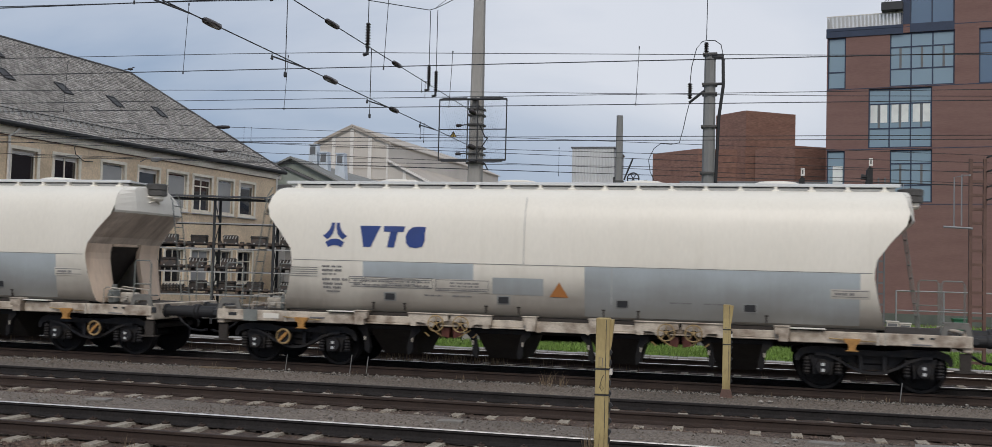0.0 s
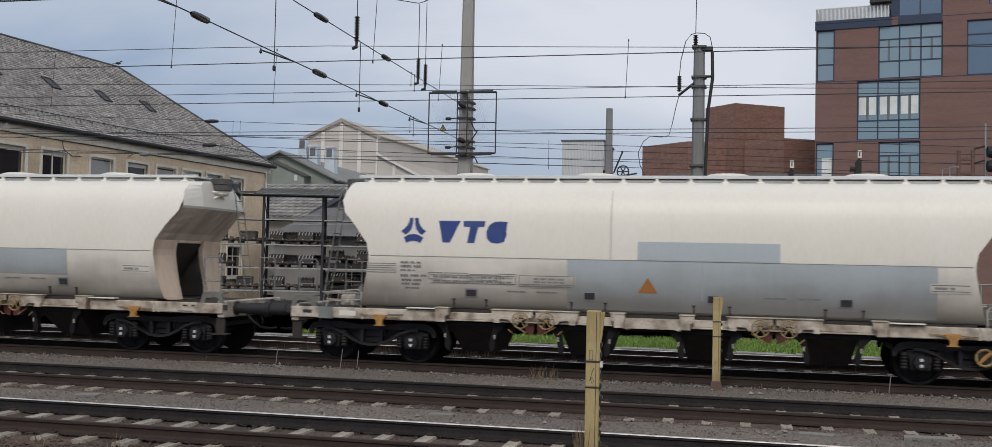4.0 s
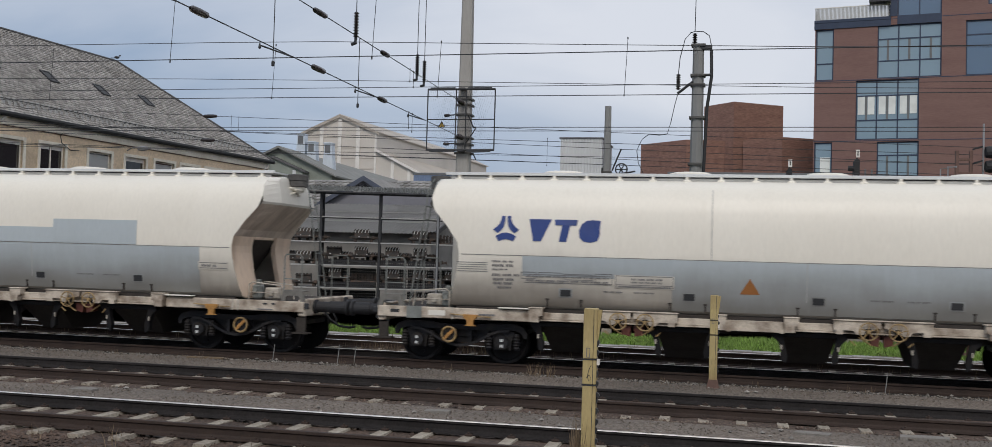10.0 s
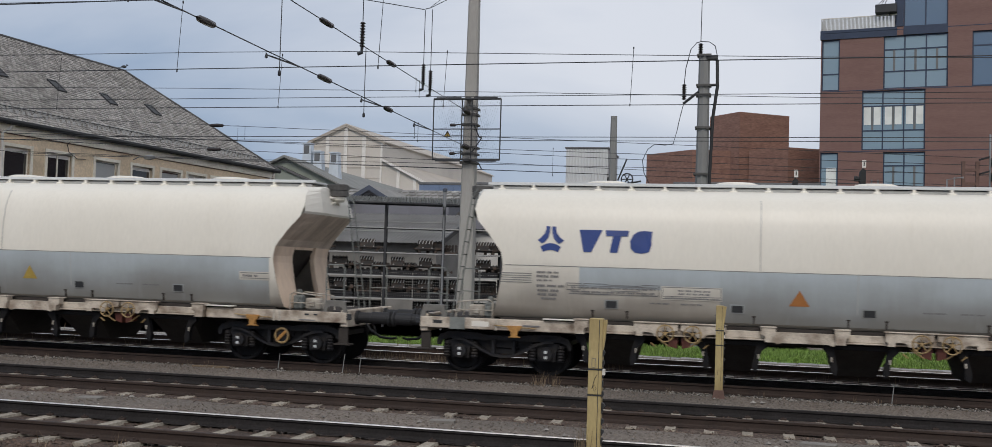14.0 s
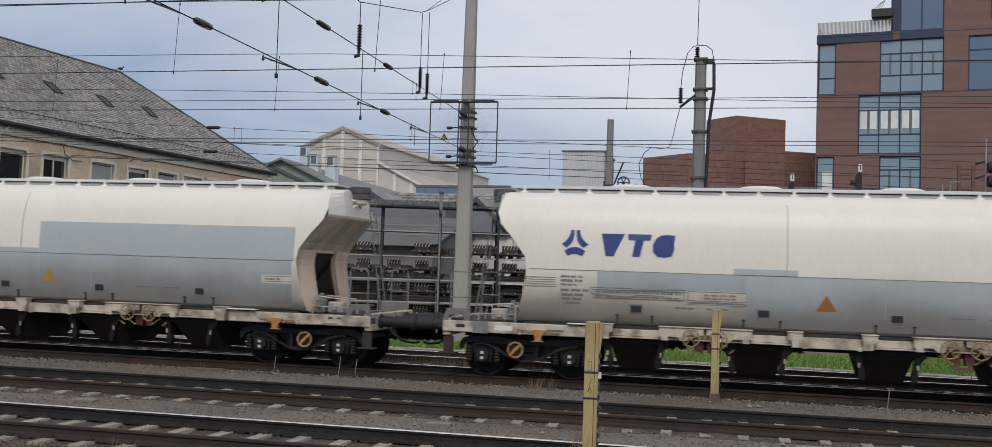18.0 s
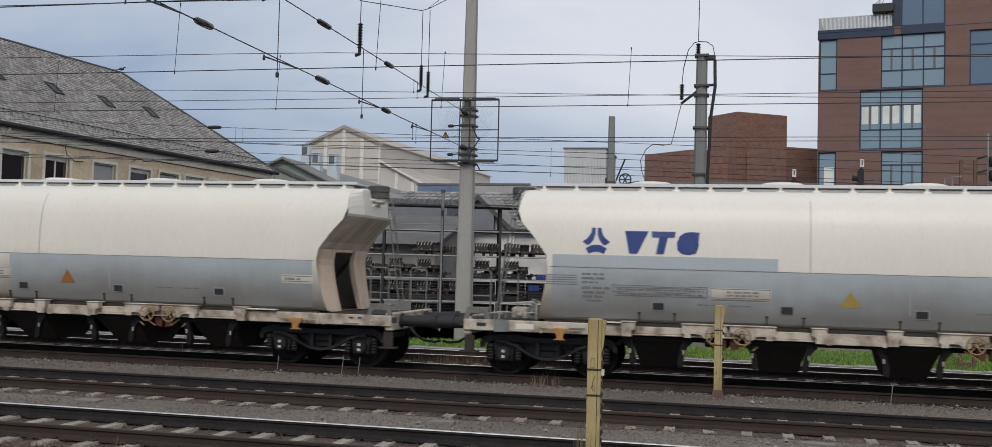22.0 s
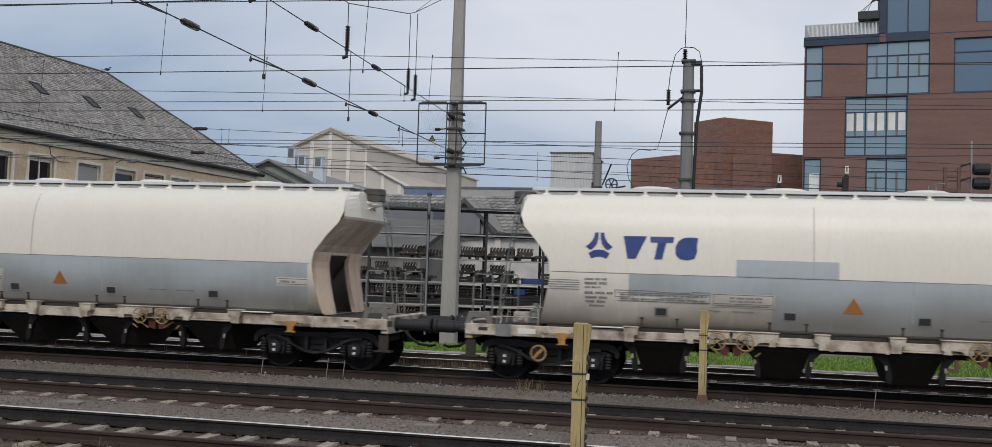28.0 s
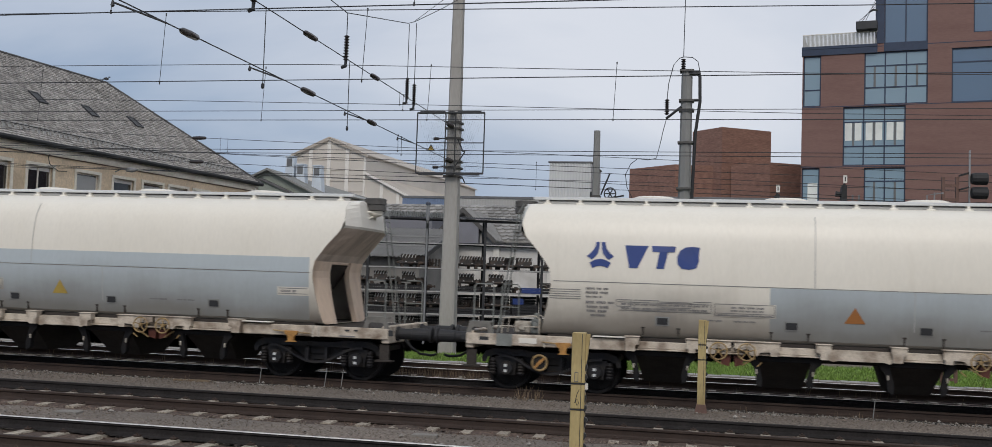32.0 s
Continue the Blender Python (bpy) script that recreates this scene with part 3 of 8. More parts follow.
def make_wagon():
    wagon = thing("hopper_wagon", pose(0, 0, 0), "long cream and grey four-axle covered hopper wagon", "freight wagon", "train of hopper wagons")
    make_tank(wagon)
    # waist seam and ring weld
    bm = bmesh.new()
    skin(bm, -5.8, 5.8, 2.245, 2.255, 0.009, 12, 1)
    part("waist_seam", bm, M_INK, wagon)
    bm = bmesh.new()
    skin(bm, -0.828, -0.812, 2.26, 3.62, 0.008, 1, 34)
    part("ring_weld", bm, M_TANK_LOW, wagon, smooth=True)
    bm = bmesh.new()
    skin(bm, 0.95, 0.965, 1.5, 2.24, 0.010, 1, 6)
    part("plate_weld", bm, M_TANK_LOW, wagon, smooth=True)
    # roof walkway on brackets, and hatches
    for y in (-0.62, -0.1):
        bm = bmesh.new()
        box(bm, -6.35, 6.35, y, y + 0.5, 3.93, 3.965)
        part("walkway", bm, M_PALE, wagon, "grey steel roof walkway")
    for y in (-0.66, 0.44):
        bm = bmesh.new()
        box(bm, -6.4, 6.4, y, y + 0.05, 3.92, 3.985, 0.008)
        part("walkway_rail", bm, M_PALE, wagon)
    bm = bmesh.new()
    box(bm, -6.3, 6.3, -0.61, -0.57, 3.79, 3.90, 0.006)
    part("walkway_stringer", bm, M_RACK, wagon)
    bm = bmesh.new()
    box(bm, -0.03, 0.03, -0.68, 0.46, 3.76, 3.92, 0.006)
    box(bm, -0.08, 0.08, -0.72, -0.6, 3.72, 3.86, 0.02)
    br = part("walkway_bracket", bm, M_TANK, wagon)
    br.location.x = -6.1
    for i in range(1, 19):
        place("walkway_bracket", br.data, wagon, m=pose(-6.1 + 0.678 * i, 0, 0))
    bm = bmesh.new()
    lathe(bm, [(0.42, 3.74), (0.42, 3.98), (0.46, 3.99), (0.46, 4.02), (0.36, 4.055), (0.05, 4.08)], "z", (0, -0.05, 0), 20)
    hatch = part("roof_hatch", bm, M_TANK, wagon, smooth=False)
    hatch.location.x = -3.95
    for x in (-1.3, 1.4, 4.1):
        place("roof_hatch", hatch.data, wagon, m=pose(x, 0, 0))
    # solebars, end platforms, buffer beams
    for s in (-1, 1):
        bm = bmesh.new()
        box(bm, -5.2, 5.2, s * 1.40 - 0.05, s * 1.40 + 0.05, 0.985, 1.125, 0.012)
        part("solebar", bm, M_FRAME, wagon)
        bm = bmesh.new()
        a, b = sorted((s * 1.40, s * 1.50))
        box(bm, -4.3, 4.3, a, b, 0.955, 0.985, 0.008)
        part("solebar_flange", bm, M_FRAME, wagon)
    # deeper bellied beam between the two middle hoppers
    bm = bmesh.new()
    prism(bm, [(-0.56, 1.12), (0.60, 1.12), (0.60, 0.94), (0.52, 0.90), (0.44, 0.925), (-0.40, 0.925), (-0.48, 0.90), (-0.56, 0.94)], -1.515, -1.455)
    part("belly_beam", fixed(bm), M_FRAME, wagon)
    for s in (-1, 1):
        for y in (-1.40, 1.40):
            bm = bmesh.new()
            a, b = sorted((s * 4.34, s * 7.55))
            box(bm, a, b, y - 0.075, y + 0.06, 0.925, 1.15, 0.015)
            part("end_solebar", bm, M_FRAME, wagon)
        plates = ((7.08, 7.27, 1.02, 1.085, M_DARK), (6.60, 6.92, 0.915, 1.16, M_ENDPLATE), (6.10, 6.46, 0.985, 1.09, M_TANK_PLAIN), (5.93, 5.97, 0.92, 1.155, M_GEAR), (5.06, 5.40, 1.02, 1.05, M_INK)) if s < 0 else \
                 ((6.62, 6.72, 1.065, 1.10, M_DARK), (6.82, 6.90, 1.07, 1.10, M_DARK), (6.50, 6.85, 0.955, 0.975, M_INK), (5.90, 5.94, 0.92, 1.155, M_GEAR), (6.03, 6.07, 0.92, 1.155, M_GEAR))
        for u0, u1, z0, z1, m in plates:
            bm = bmesh.new()
            a, b = sorted((s * u0, s * u1))
            box(bm, a, b, -1.487, -1.473, z0, z1)
            part("frame_plate", bm, m, wagon)
        # raised step over a rounded hand hole
        bm = bmesh.new()
        prism(bm, [(s * u, z) for u, z in ((7.00, 1.15), (7.11, 1.15), (7.12, 1.235), (7.16, 1.27), (7.40, 1.27), (7.44, 1.235), (7.45, 1.15), (7.56, 1.15), (7.50, 1.35), (7.44, 1.385), (7.12, 1.385), (7.06, 1.35))], -1.45, -1.40)
        step = part("corner_step", fixed(bm), M_STEP, wagon)
        bm = bmesh.new()
        a, b = sorted((s * 7.05, s * 7.51))
        box(bm, a, b, -1.40, -1.12, 1.355, 1.385, 0.008)
        part("tread", bm, M_STEP, step)
        bm = bmesh.new()
        a, b = sorted((s * 7.40, s * 7.56))
        box(bm, a, b, -1.42, 1.42, 0.84, 1.20, 0.02)
        part("buffer_beam", bm, M_FRAME, wagon)
        bm = bmesh.new()
        a, b = sorted((s * 5.3, s * 7.42))
        box(bm, a, b, -1.34, 1.34, 1.10, 1.15)
        part("end_platform", bm, M_UNDER, wagon)
        for y in (-0.875, 0.875):
            bm = bmesh.new()
            lathe(bm, [(0.15, 0), (0.15, 0.05), (0.115, 0.06), (0.115, 0.34), (0.13, 0.35), (0.13, 0.70), (0.165, 0.72), (0.165, 0.775), (0.13, 0.79)], "x", (7.56, y, 1.03), 18)
            if s < 0:
                bmesh.ops.rotate(bm, matrix=Matrix.Rotation(math.pi, 3, "Z"), verts=bm.verts)
            part("buffer", fixed(bm), M_RUBBER, wagon, smooth=False)
        # hood vent box and funnel
        bm = bmesh.new()
        lathe(bm, [(0.21, 3.66), (0.24, 3.67), (0.24, 3.78), (0.225, 3.785), (0.225, 3.80), (0.245, 3.805), (0.245, 3.92), (0.22, 3.94), (0.02, 3.95)], "z", (s * 6.67, 0.0, 0), 18)
        part("vent_cap", bm, M_CAP, wagon, "dark grey round vent cap")
        bm = bmesh.new()
        lathe(bm, [(0.12, 3.54), (0.17, 3.58), (0.17, 3.66)], "z", (s * 6.67, 0.0, 0), 16)
        part("vent_funnel", bm, M_TANK, wagon)
        for p, q, r in (((s * 6.67, -0.05, 3.55), (s * 6.42, -0.75, 3.27), 0.024), ((s * 6.67, 0.05, 3.55), (s * 6.42, 0.75, 3.27), 0.024), ((s * 6.67, -0.15, 3.62), (s * 6.38, -0.45, 3.62), 0.035)):
            bm = bmesh.new()
            tube(bm, [p, q], r, 8)
            part("vent_pipe", bm, M_TANK, wagon)
    # dark frame top under the tank, which paints in the shadow gap above the solebars
    bm = bmesh.new()
    box(bm, -5.9, 5.9, -1.34, 1.34, 1.09, 1.19)
    part("underframe", bm, M_UNDER, wagon)
    # centre sill
    bm = bmesh.new()
    box(bm, -7.4, 7.4, -0.25, 0.25, 0.78, 1.06, 0.01)
    part("centre_sill", bm, M_UNDER, wagon)
    # discharge hoppers between dark lever plates
    for x in (-3.67, -1.34, 1.03, 3.37):
        bm = bmesh.new()
        rings = [[(x - w, -d, z), (x + w, -d, z), (x + w, d, z), (x - w, d, z)] for w, d, z in ((0.53, 1.22, 1.05), (0.50, 1.22, 0.86), (0.42, 0.70, 0.46), (0.38, 0.50, 0.28))]
        vs = [[bm.verts.new(p) for p in r] for r in rings]
        for a, b in zip(vs, vs[1:]):
            for k in range(4):
                bm.faces.new((a[k], a[(k + 1) % 4], b[(k + 1) % 4], b[k]))
        bm.faces.new(vs[-1])
        part("discharge_hopper", fixed(bm), M_UNDER, wagon, "dark grimed steel discharge hopper")
        bm = bmesh.new()
        box(bm, x - 0.60, x + 0.60, -1.34, -1.25, 0.835, 0.93, 0.01)
        part("hopper_flange", bm, M_WHEEL, wagon)
        for s in (-1, 1):
            bm = bmesh.new()
            prism(bm, [(x + s * 0.50, 0.93), (x + s * 0.66, 0.93), (x + s * 0.68, 0.84), (x + s * 0.58, 0.74), (x + s * 0.53, 0.60), (x + s * 0.52, 0.40), (x + s * 0.43, 0.33), (x + s * 0.40, 0.48), (x + s * 0.45, 0.70)], -1.36, -1.24)
            fixed(bm)
            # A small pale box paints the glint on the lever's edge.
            a, b = sorted((x + s * 0.50, x + s * 0.535))
            box(bm, a, b, -1.385, -1.36, 0.60, 0.69, 0.006, mi=1)
            part("hopper_lever", bm, (M_WHEEL, M_GEAR), wagon)
    # handwheel brackets with their wheels, valve boxes and slanted levers
    for x in (-2.31, 2.31):
        bm = bmesh.new()
        for s in (-1, 1):
            prism(bm, [(x + s * u, z) for u, z in ((0.03, 1.20), (0.87, 1.20), (0.87, 1.03), (0.83, 1.03), (0.83, 0.95), (0.70, 0.95), (0.70, 1.03), (0.52, 1.02), (0.46, 0.95), (0.36, 0.95), (0.16, 1.06), (0.03, 1.08))], -1.57, -1.45)
        fixed(bm)
        box(bm, x - 0.89, x + 0.89, -1.60, -1.40, 1.20, 1.222, 0.006)
        part("wheel_bracket", bm, M_FRAME, wagon)
        for dx in (-0.26, 0.26):
            bm = bmesh.new()
            pts = [(x + dx + 0.16 * math.cos(a), -1.66, 1.02 + 0.16 * math.sin(a)) for a in [2 * math.pi * k / 22 for k in range(23)]]
            tube(bm, pts, 0.014, 6, cap=False)
            for k in range(5):
                a = 2 * math.pi * k / 5 + 0.3
                tube(bm, [(x + dx, -1.65, 1.02), (x + dx + 0.16 * math.cos(a), -1.66, 1.02 + 0.16 * math.sin(a))], 0.010, 5)
            tube(bm, [(x + dx, -1.68, 1.02), (x + dx, -1.4, 1.02)], 0.035, 8)
            wheel = part("handwheel", bm, M_DISH, wagon, "worn amber-brown handwheel")
            bm = bmesh.new()
            box(bm, x + dx - 0.055, x + dx + 0.055, -1.60, -1.565, 0.95, 1.07, 0.008)
            part("gear_box", bm, M_BOGIE, wheel)
            bm = bmesh.new()
            s = 1 if dx > 0 else -1
            prism(bm, [(x + s * 0.03, 0.93), (x + s * 0.22, 0.93), (x + s * 0.20, 0.76), (x + s * 0.05, 0.72)], -1.40, -1.2)
            fixed(bm)
            tube(bm, [(x + s * 0.18, -1.44, 0.75), (x + s * 0.42, -1.46, 0.90)], 0.016, 6)
            tube(bm, [(x + s * 0.46, -1.42, 0.74), (x + s * 0.55, -1.44, 0.82)], 0.014, 6)
            for fc in bm.faces[6:]:
                fc.material_index = 1
            part("valve_box", bm, (M_RED, M_DISH), wagon, "dull red valve box")
    # blocky solebar brackets, each with a notch at its foot
    for x, s in ((-4.21, 1), (-0.65, -1), (0.68, 1), (4.20, -1)):
        bm = bmesh.new()
        prism(bm, [(x + s * u, z) for u, z in ((-0.135, 1.205), (0.135, 1.205), (0.135, 1.075), (0.06, 1.05), (0.06, 0.935), (-0.12, 0.935), (-0.12, 1.08), (-0.135, 1.09))], -1.61, -1.44)
        fixed(bm)
        box(bm, x - 0.15, x + 0.15, -1.63, -1.36, 1.205, 1.228, 0.006)
        part("solebar_bracket", bm, M_FRAME, wagon)
    for x in (-4.66, 4.66):
        bm = bmesh.new()
        box(bm, x - 0.33, x + 0.33, -1.56, -1.36, 1.175, 1.20, 0.008)
        part("step_ledge", bm, M_TANK_PLAIN, wagon)
    # brake levers in amber paint
    for x in (-5.56, 5.46):
        bm = bmesh.new()
        prism(bm, [(x - 0.15, 1.03), (x + 0.15, 1.03), (x + 0.13, 0.96), (x + 0.07, 0.92), (x + 0.06, 0.83), (x + 0.12, 0.80), (x - 0.12, 0.80), (x - 0.06, 0.83), (x - 0.07, 0.92), (x - 0.13, 0.96)], -1.56, -1.48)
        part("lashing_bracket", fixed(bm), M_YELLOWPAINT, wagon, "amber painted cast bracket")
        bm = bmesh.new()
        tube(bm, [(x - 0.42, -1.52, 1.03), (x, -1.53, 1.00), (x + 0.42, -1.52, 0.99)], 0.013, 6)
        part("brake_rod", bm, M_DISH, wagon)
    # plates, hatches and signs on the side
    for x in (-3.65, -1.23, 1.17, 3.61):
        bm = bmesh.new()
        skin(bm, x - 0.14, x + 0.14, 1.44, 1.62, 0.012, 1, 3)
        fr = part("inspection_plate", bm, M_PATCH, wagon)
        bm = bmesh.new()
        skin(bm, x - 0.105, x + 0.105, 1.465, 1.595, 0.02, 1, 3)
        part("plate_window", bm, M_DARK, fr)
        for dx in (-0.37, 0.31):
            bm = bmesh.new()
            y = -tank_half(1.33)
            box(bm, x + dx - 0.012, x + dx + 0.012, y - 0.035, y + 0.02, 1.25, 1.38)
            box(bm, x + dx - 0.035, x + dx + 0.035, y - 0.04, y + 0.02, 1.38, 1.405)
            part("tank_lug", bm, M_UNDER, wagon)
    # unreadable stencilled writing, as bars
    rnd = random.Random(5)

    def bars(rows, name="stencil_bar"):
        bm = bmesh.new()
        for z, h, x0, x1, cut in rows:
            x = x0
            while x < x1:
                w = min(x1 - x, cut * rnd.uniform(0.6, 1.6))
                if cut > 1:
                    skin(bm, x, x + w, z - h / 2, z + h / 2, 0.013, 1, 1)
                    x += w + 0.2
                    continue
                end = x + w
                while x < end:
                    c = rnd.uniform(0.55, 0.8) * h
                    skin(bm, x, x + c, z - h / 2 * rnd.uniform(0.7, 1), z + h / 2, 0.013, 1, 1)
                    x += c + 0.22 * h
                x += 0.7 * h
        return tagged(part(name, bm, M_INK, wagon), kind="stuff")

    def boxes(rows):
        """Thin stencilled frames round groups of writing."""
        bm = bmesh.new()
        for x0, x1, z0, z1 in rows:
            for a, b, c, d in ((x0, x1, z0, z0 + 0.012), (x0, x1, z1 - 0.012, z1), (x0, x0 + 0.012, z0, z1), (x1 - 0.012, x1, z0, z1)):
                skin(bm, a, b, c, d, 0.0135, 1, 1)
        return tagged(part("stencil_frame", bm, M_INK, wagon), kind="stuff")
    boxes([(-4.55, -4.25, 1.79, 1.93), (-4.20, -3.72, 1.72, 1.93), (-3.68, -3.10, 1.79, 1.91), (-3.06, -2.72, 1.72, 1.93), (-2.66, -1.54, 1.68, 1.91)])
    bars([(2.09 - 0.045 * i, 0.011, -5.88, -5.25, 5) for i in range(5)])
    bars([(2.12, 0.04, -5.15, -4.68, 0.12), (2.04, 0.05, -5.15, -4.68, 0.14), (1.96, 0.035, -5.15, -4.85, 0.1)])
    bars([(1.85, 0.05, -5.15, -4.62, 0.13), (1.76, 0.05, -5.13, -4.7, 0.15), (1.68, 0.05, -5.13, -4.75, 0.15), (1.60, 0.04, -5.05, -4.78, 0.3)])
    bars([(1.88, 0.012, -4.52, -2.75, 5), (1.84, 0.035, -4.45, -2.8, 0.1), (1.76, 0.035, -4.45, -2.8, 0.16), (1.72, 0.012, -4.5, -2.75, 5)])
    bars([(1.84, 0.04, -2.35, -1.75, 0.12), (1.78, 0.035, -2.35, -1.75, 0.12), (1.73, 0.012, -2.64, -1.55, 5), (1.70, 0.02, -2.6, -1.6, 0.6)])
    bars([(1.58, 0.03, -2.9, -2.5, 0.12), (1.58, 0.03, -2.3, -1.9, 0.1), (1.58, 0.03, 2.1, 2.5, 0.12), (1.58, 0.03, 2.75, 3.15, 0.1)])
    bars([(1.91, 0.015, 5.1, 5.75, 5), (1.85, 0.05, 5.15, 5.5, 0.2), (1.80, 0.012, 5.1, 5.75, 5)])
    for x0, x1, z0, z1 in ((-2.68, -1.52, 1.66, 1.92), (5.07, 5.78, 1.76, 1.94)):
        bm = bmesh.new()
        skin(bm, x0, x1, z0, z1, 0.010, 2, 3)
        part("label_panel", bm, M_TANK, wagon)
    # bogies
    for bx in (-5.87, 5.87):
        bogie = new("bogie")
        bogie.parent = wagon
        bogie.location = (bx, 0, 0)
        for s in (-1, 1):
            # cast side frame: arched top chord, hanging belly strap, two posts
            bm = bmesh.new()
            y0, y1 = sorted((s * 1.02, s * 1.13))
            prism(bm, [(-1.40, 0.56), (-1.41, 0.66), (-1.34, 0.78), (-1.16, 0.845), (-0.62, 0.845), (-0.34, 0.80), (0.34, 0.80), (0.62, 0.845), (1.16, 0.845), (1.34, 0.78), (1.41, 0.66), (1.40, 0.56),
                       (1.34, 0.56), (1.30, 0.66), (1.14, 0.71), (0.62, 0.70), (0.34, 0.70), (-0.34, 0.70), (-0.62, 0.70), (-1.14, 0.71), (-1.30, 0.66), (-1.34, 0.56)], y0, y1)
            strap = [(-1.05, 0.735), (-0.86, 0.725), (-0.66, 0.655), (-0.44, 0.525), (-0.22, 0.43), (0.0, 0.40), (0.22, 0.43), (0.44, 0.525), (0.66, 0.655), (0.86, 0.725), (1.05, 0.735)]
            prism(bm, strap + [(u, z - 0.055) for u, z in strap[::-1]], *sorted((s * 1.00, s * 1.19)))
            # Back plate added to keep the opening dark, in place of shade.
            prism(bm, [(-0.66, 0.71), (0.66, 0.71), (0.40, 0.50), (0.2, 0.42), (-0.2, 0.42), (-0.40, 0.50)], *sorted((s * 0.93, s * 0.96)))
            for u in (-0.21, 0.21):
                prism(bm, [(u - 0.035, 0.40), (u + 0.035, 0.40), (u + 0.035, 0.72), (u - 0.035, 0.72)], y0, y1)
            part("side_frame", fixed(bm), M_BOGIE, bogie, "black curved cast bogie side frame")
            for ax in (-0.9, 0.9):
                bm = bmesh.new()
                prism(bm, [(ax - 0.25, 0.68), (ax + 0.25, 0.68), (ax + 0.19, 0.50), (ax + 0.17, 0.31), (ax - 0.17, 0.31), (ax - 0.19, 0.50)], *sorted((s * 0.95, s * 1.10)))
                fixed(bm)
                lathe(bm, [(0.145, s * 1.09), (0.145, s * 1.19), (0.125, s * 1.215), (0.02, s * 1.22)], "y", (ax, 0, 0.455), 14)
                ab = part("axle_box", bm, M_BOGIE, bogie)
                if s > 0:
                    continue
                for z in (0.40, 0.51):
                    bm = bmesh.new()
                    box(bm, ax - 0.03, ax + 0.03, -1.236, -1.215, z - 0.027, z + 0.027)
                    part("white_mark", bm, M_PALE, ab, "small white paint mark")
                for dx in (-0.29, 0.29):
                    bm = bmesh.new()
                    lathe(bm, [(0.05, 0.31)] + [(0.078 if k % 2 else 0.056, 0.32 + 0.03 * k) for k in range(11)] + [(0.05, 0.65)], "z", (ax + dx, -1.10, 0), 10)
                    part("coil_spring", bm, M_BOGIE, bogie)
        bm = bmesh.new()
        box(bm, -0.3, 0.3, -1.0, 1.0, 0.52, 0.80, 0.03)
        part("bolster", bm, M_BOGIE, bogie)
        for ex in (-1.25, 1.25):
            bm = bmesh.new()
            box(bm, ex - 0.05, ex + 0.05, -1.0, 1.0, 0.60, 0.72, 0.02)
            part("headstock", bm, M_BOGIE, bogie)
    # hoses, steps and gear at each end
    for x in (7.45, -7.45):
        s = 1 if x > 0 else -1
        bm = bmesh.new()
        tube(bm, [(x + s * 0.1, -0.35, 0.92), (x + s * 0.25, -0.38, 0.74), (x + s * 0.48, -0.40, 0.60), (x + s * 0.72, -0.36, 0.57), (x + s * 0.84, -0.32, 0.60)], 0.028, 7)
        part("brake_hose", bm, M_RUBBER, wagon, smooth=True)
        bm = bmesh.new()
        box(bm, min(x, x + s * 0.2), max(x, x + s * 0.2), -1.46, -1.415, 1.0, 1.12, 0.01)
        part("grab_plate", bm, M_DARK, wagon)
        bm = bmesh.new()
        prism(bm, [(x - 0.10, 0.82), (x + 0.10, 0.82), (x + 0.10, 0.5), (x - 0.10, 0.5)], -1.36, -1.30)
        box(bm, x - 0.18, x + 0.18, -1.44, -1.2, 0.47, 0.50)
        part("foot_step", bm, M_UNDER, wagon)
        bm = bmesh.new()
        tube(bm, [(x - s * 0.05, -0.5, 1.03), (x + s * 0.5, 0, 1.0), (x + s * 0.84, 0, 0.98)], 0.05, 6)
        part("screw_coupling", bm, M_BOGIE, wagon)
        # bent handrails on the end platform
        for y in (-1.34, 1.34):
            bm = bmesh.new()
            tube(bm, [(x - s * 0.02, y, 1.15), (x - s * 0.02, y, 2.08), (x - s * 0.06, y, 2.14), (x - s * 0.38, y, 2.14), (x - s * 0.42, y, 2.08), (x - s * 0.42, y, 1.15)], 0.016, 6)
            tube(bm, [(x - s * 0.02, y, 1.62), (x - s * 0.42, y, 1.62)], 0.014, 6)
            part("handrail", bm, M_ENDPLATE, wagon)
    # wheelsets
    bm = bmesh.new()
    for s in (-1, 1):
        lathe(bm, [(0.09, s * 0.82), (0.16, s * 0.80), (0.18, s * 0.74), (0.38, s * 0.73), (0.40, s * 0.80), (0.455, s * 0.805), (0.462, s * 0.70), (0.488, s * 0.685), (0.488, s * 0.665), (0.39, s * 0.665), (0.2, s * 0.68), (0.09, s * 0.66)], "y", seg=28)
    lathe(bm, [(0.065, -1.0), (0.08, -0.8), (0.08, 0.8), (0.065, 1.0)], "y", seg=10)
    for k in range(3):
        a = 2 * math.pi * k / 3
        for s in (-1, 1):
            lathe(bm, [(0.03, s * 0.74), (0.03, s * 0.77)], "y", (0.28 * math.cos(a), 0, 0.28 * math.sin(a)), 8)
    ws = part("wheelset", fixed(bm), M_WHEEL, wagon, "dark steel wheelset with bright treads")
    ws.location = (-5.87 - 0.9, 0, 0.46)
    for x in (-5.87 + 0.9, 5.87 - 0.9, 5.87 + 0.9):
        place("wheelset", ws.data, wagon, "dark steel wheelset with bright treads", pose(x, 0, 0.46))
    return wagon


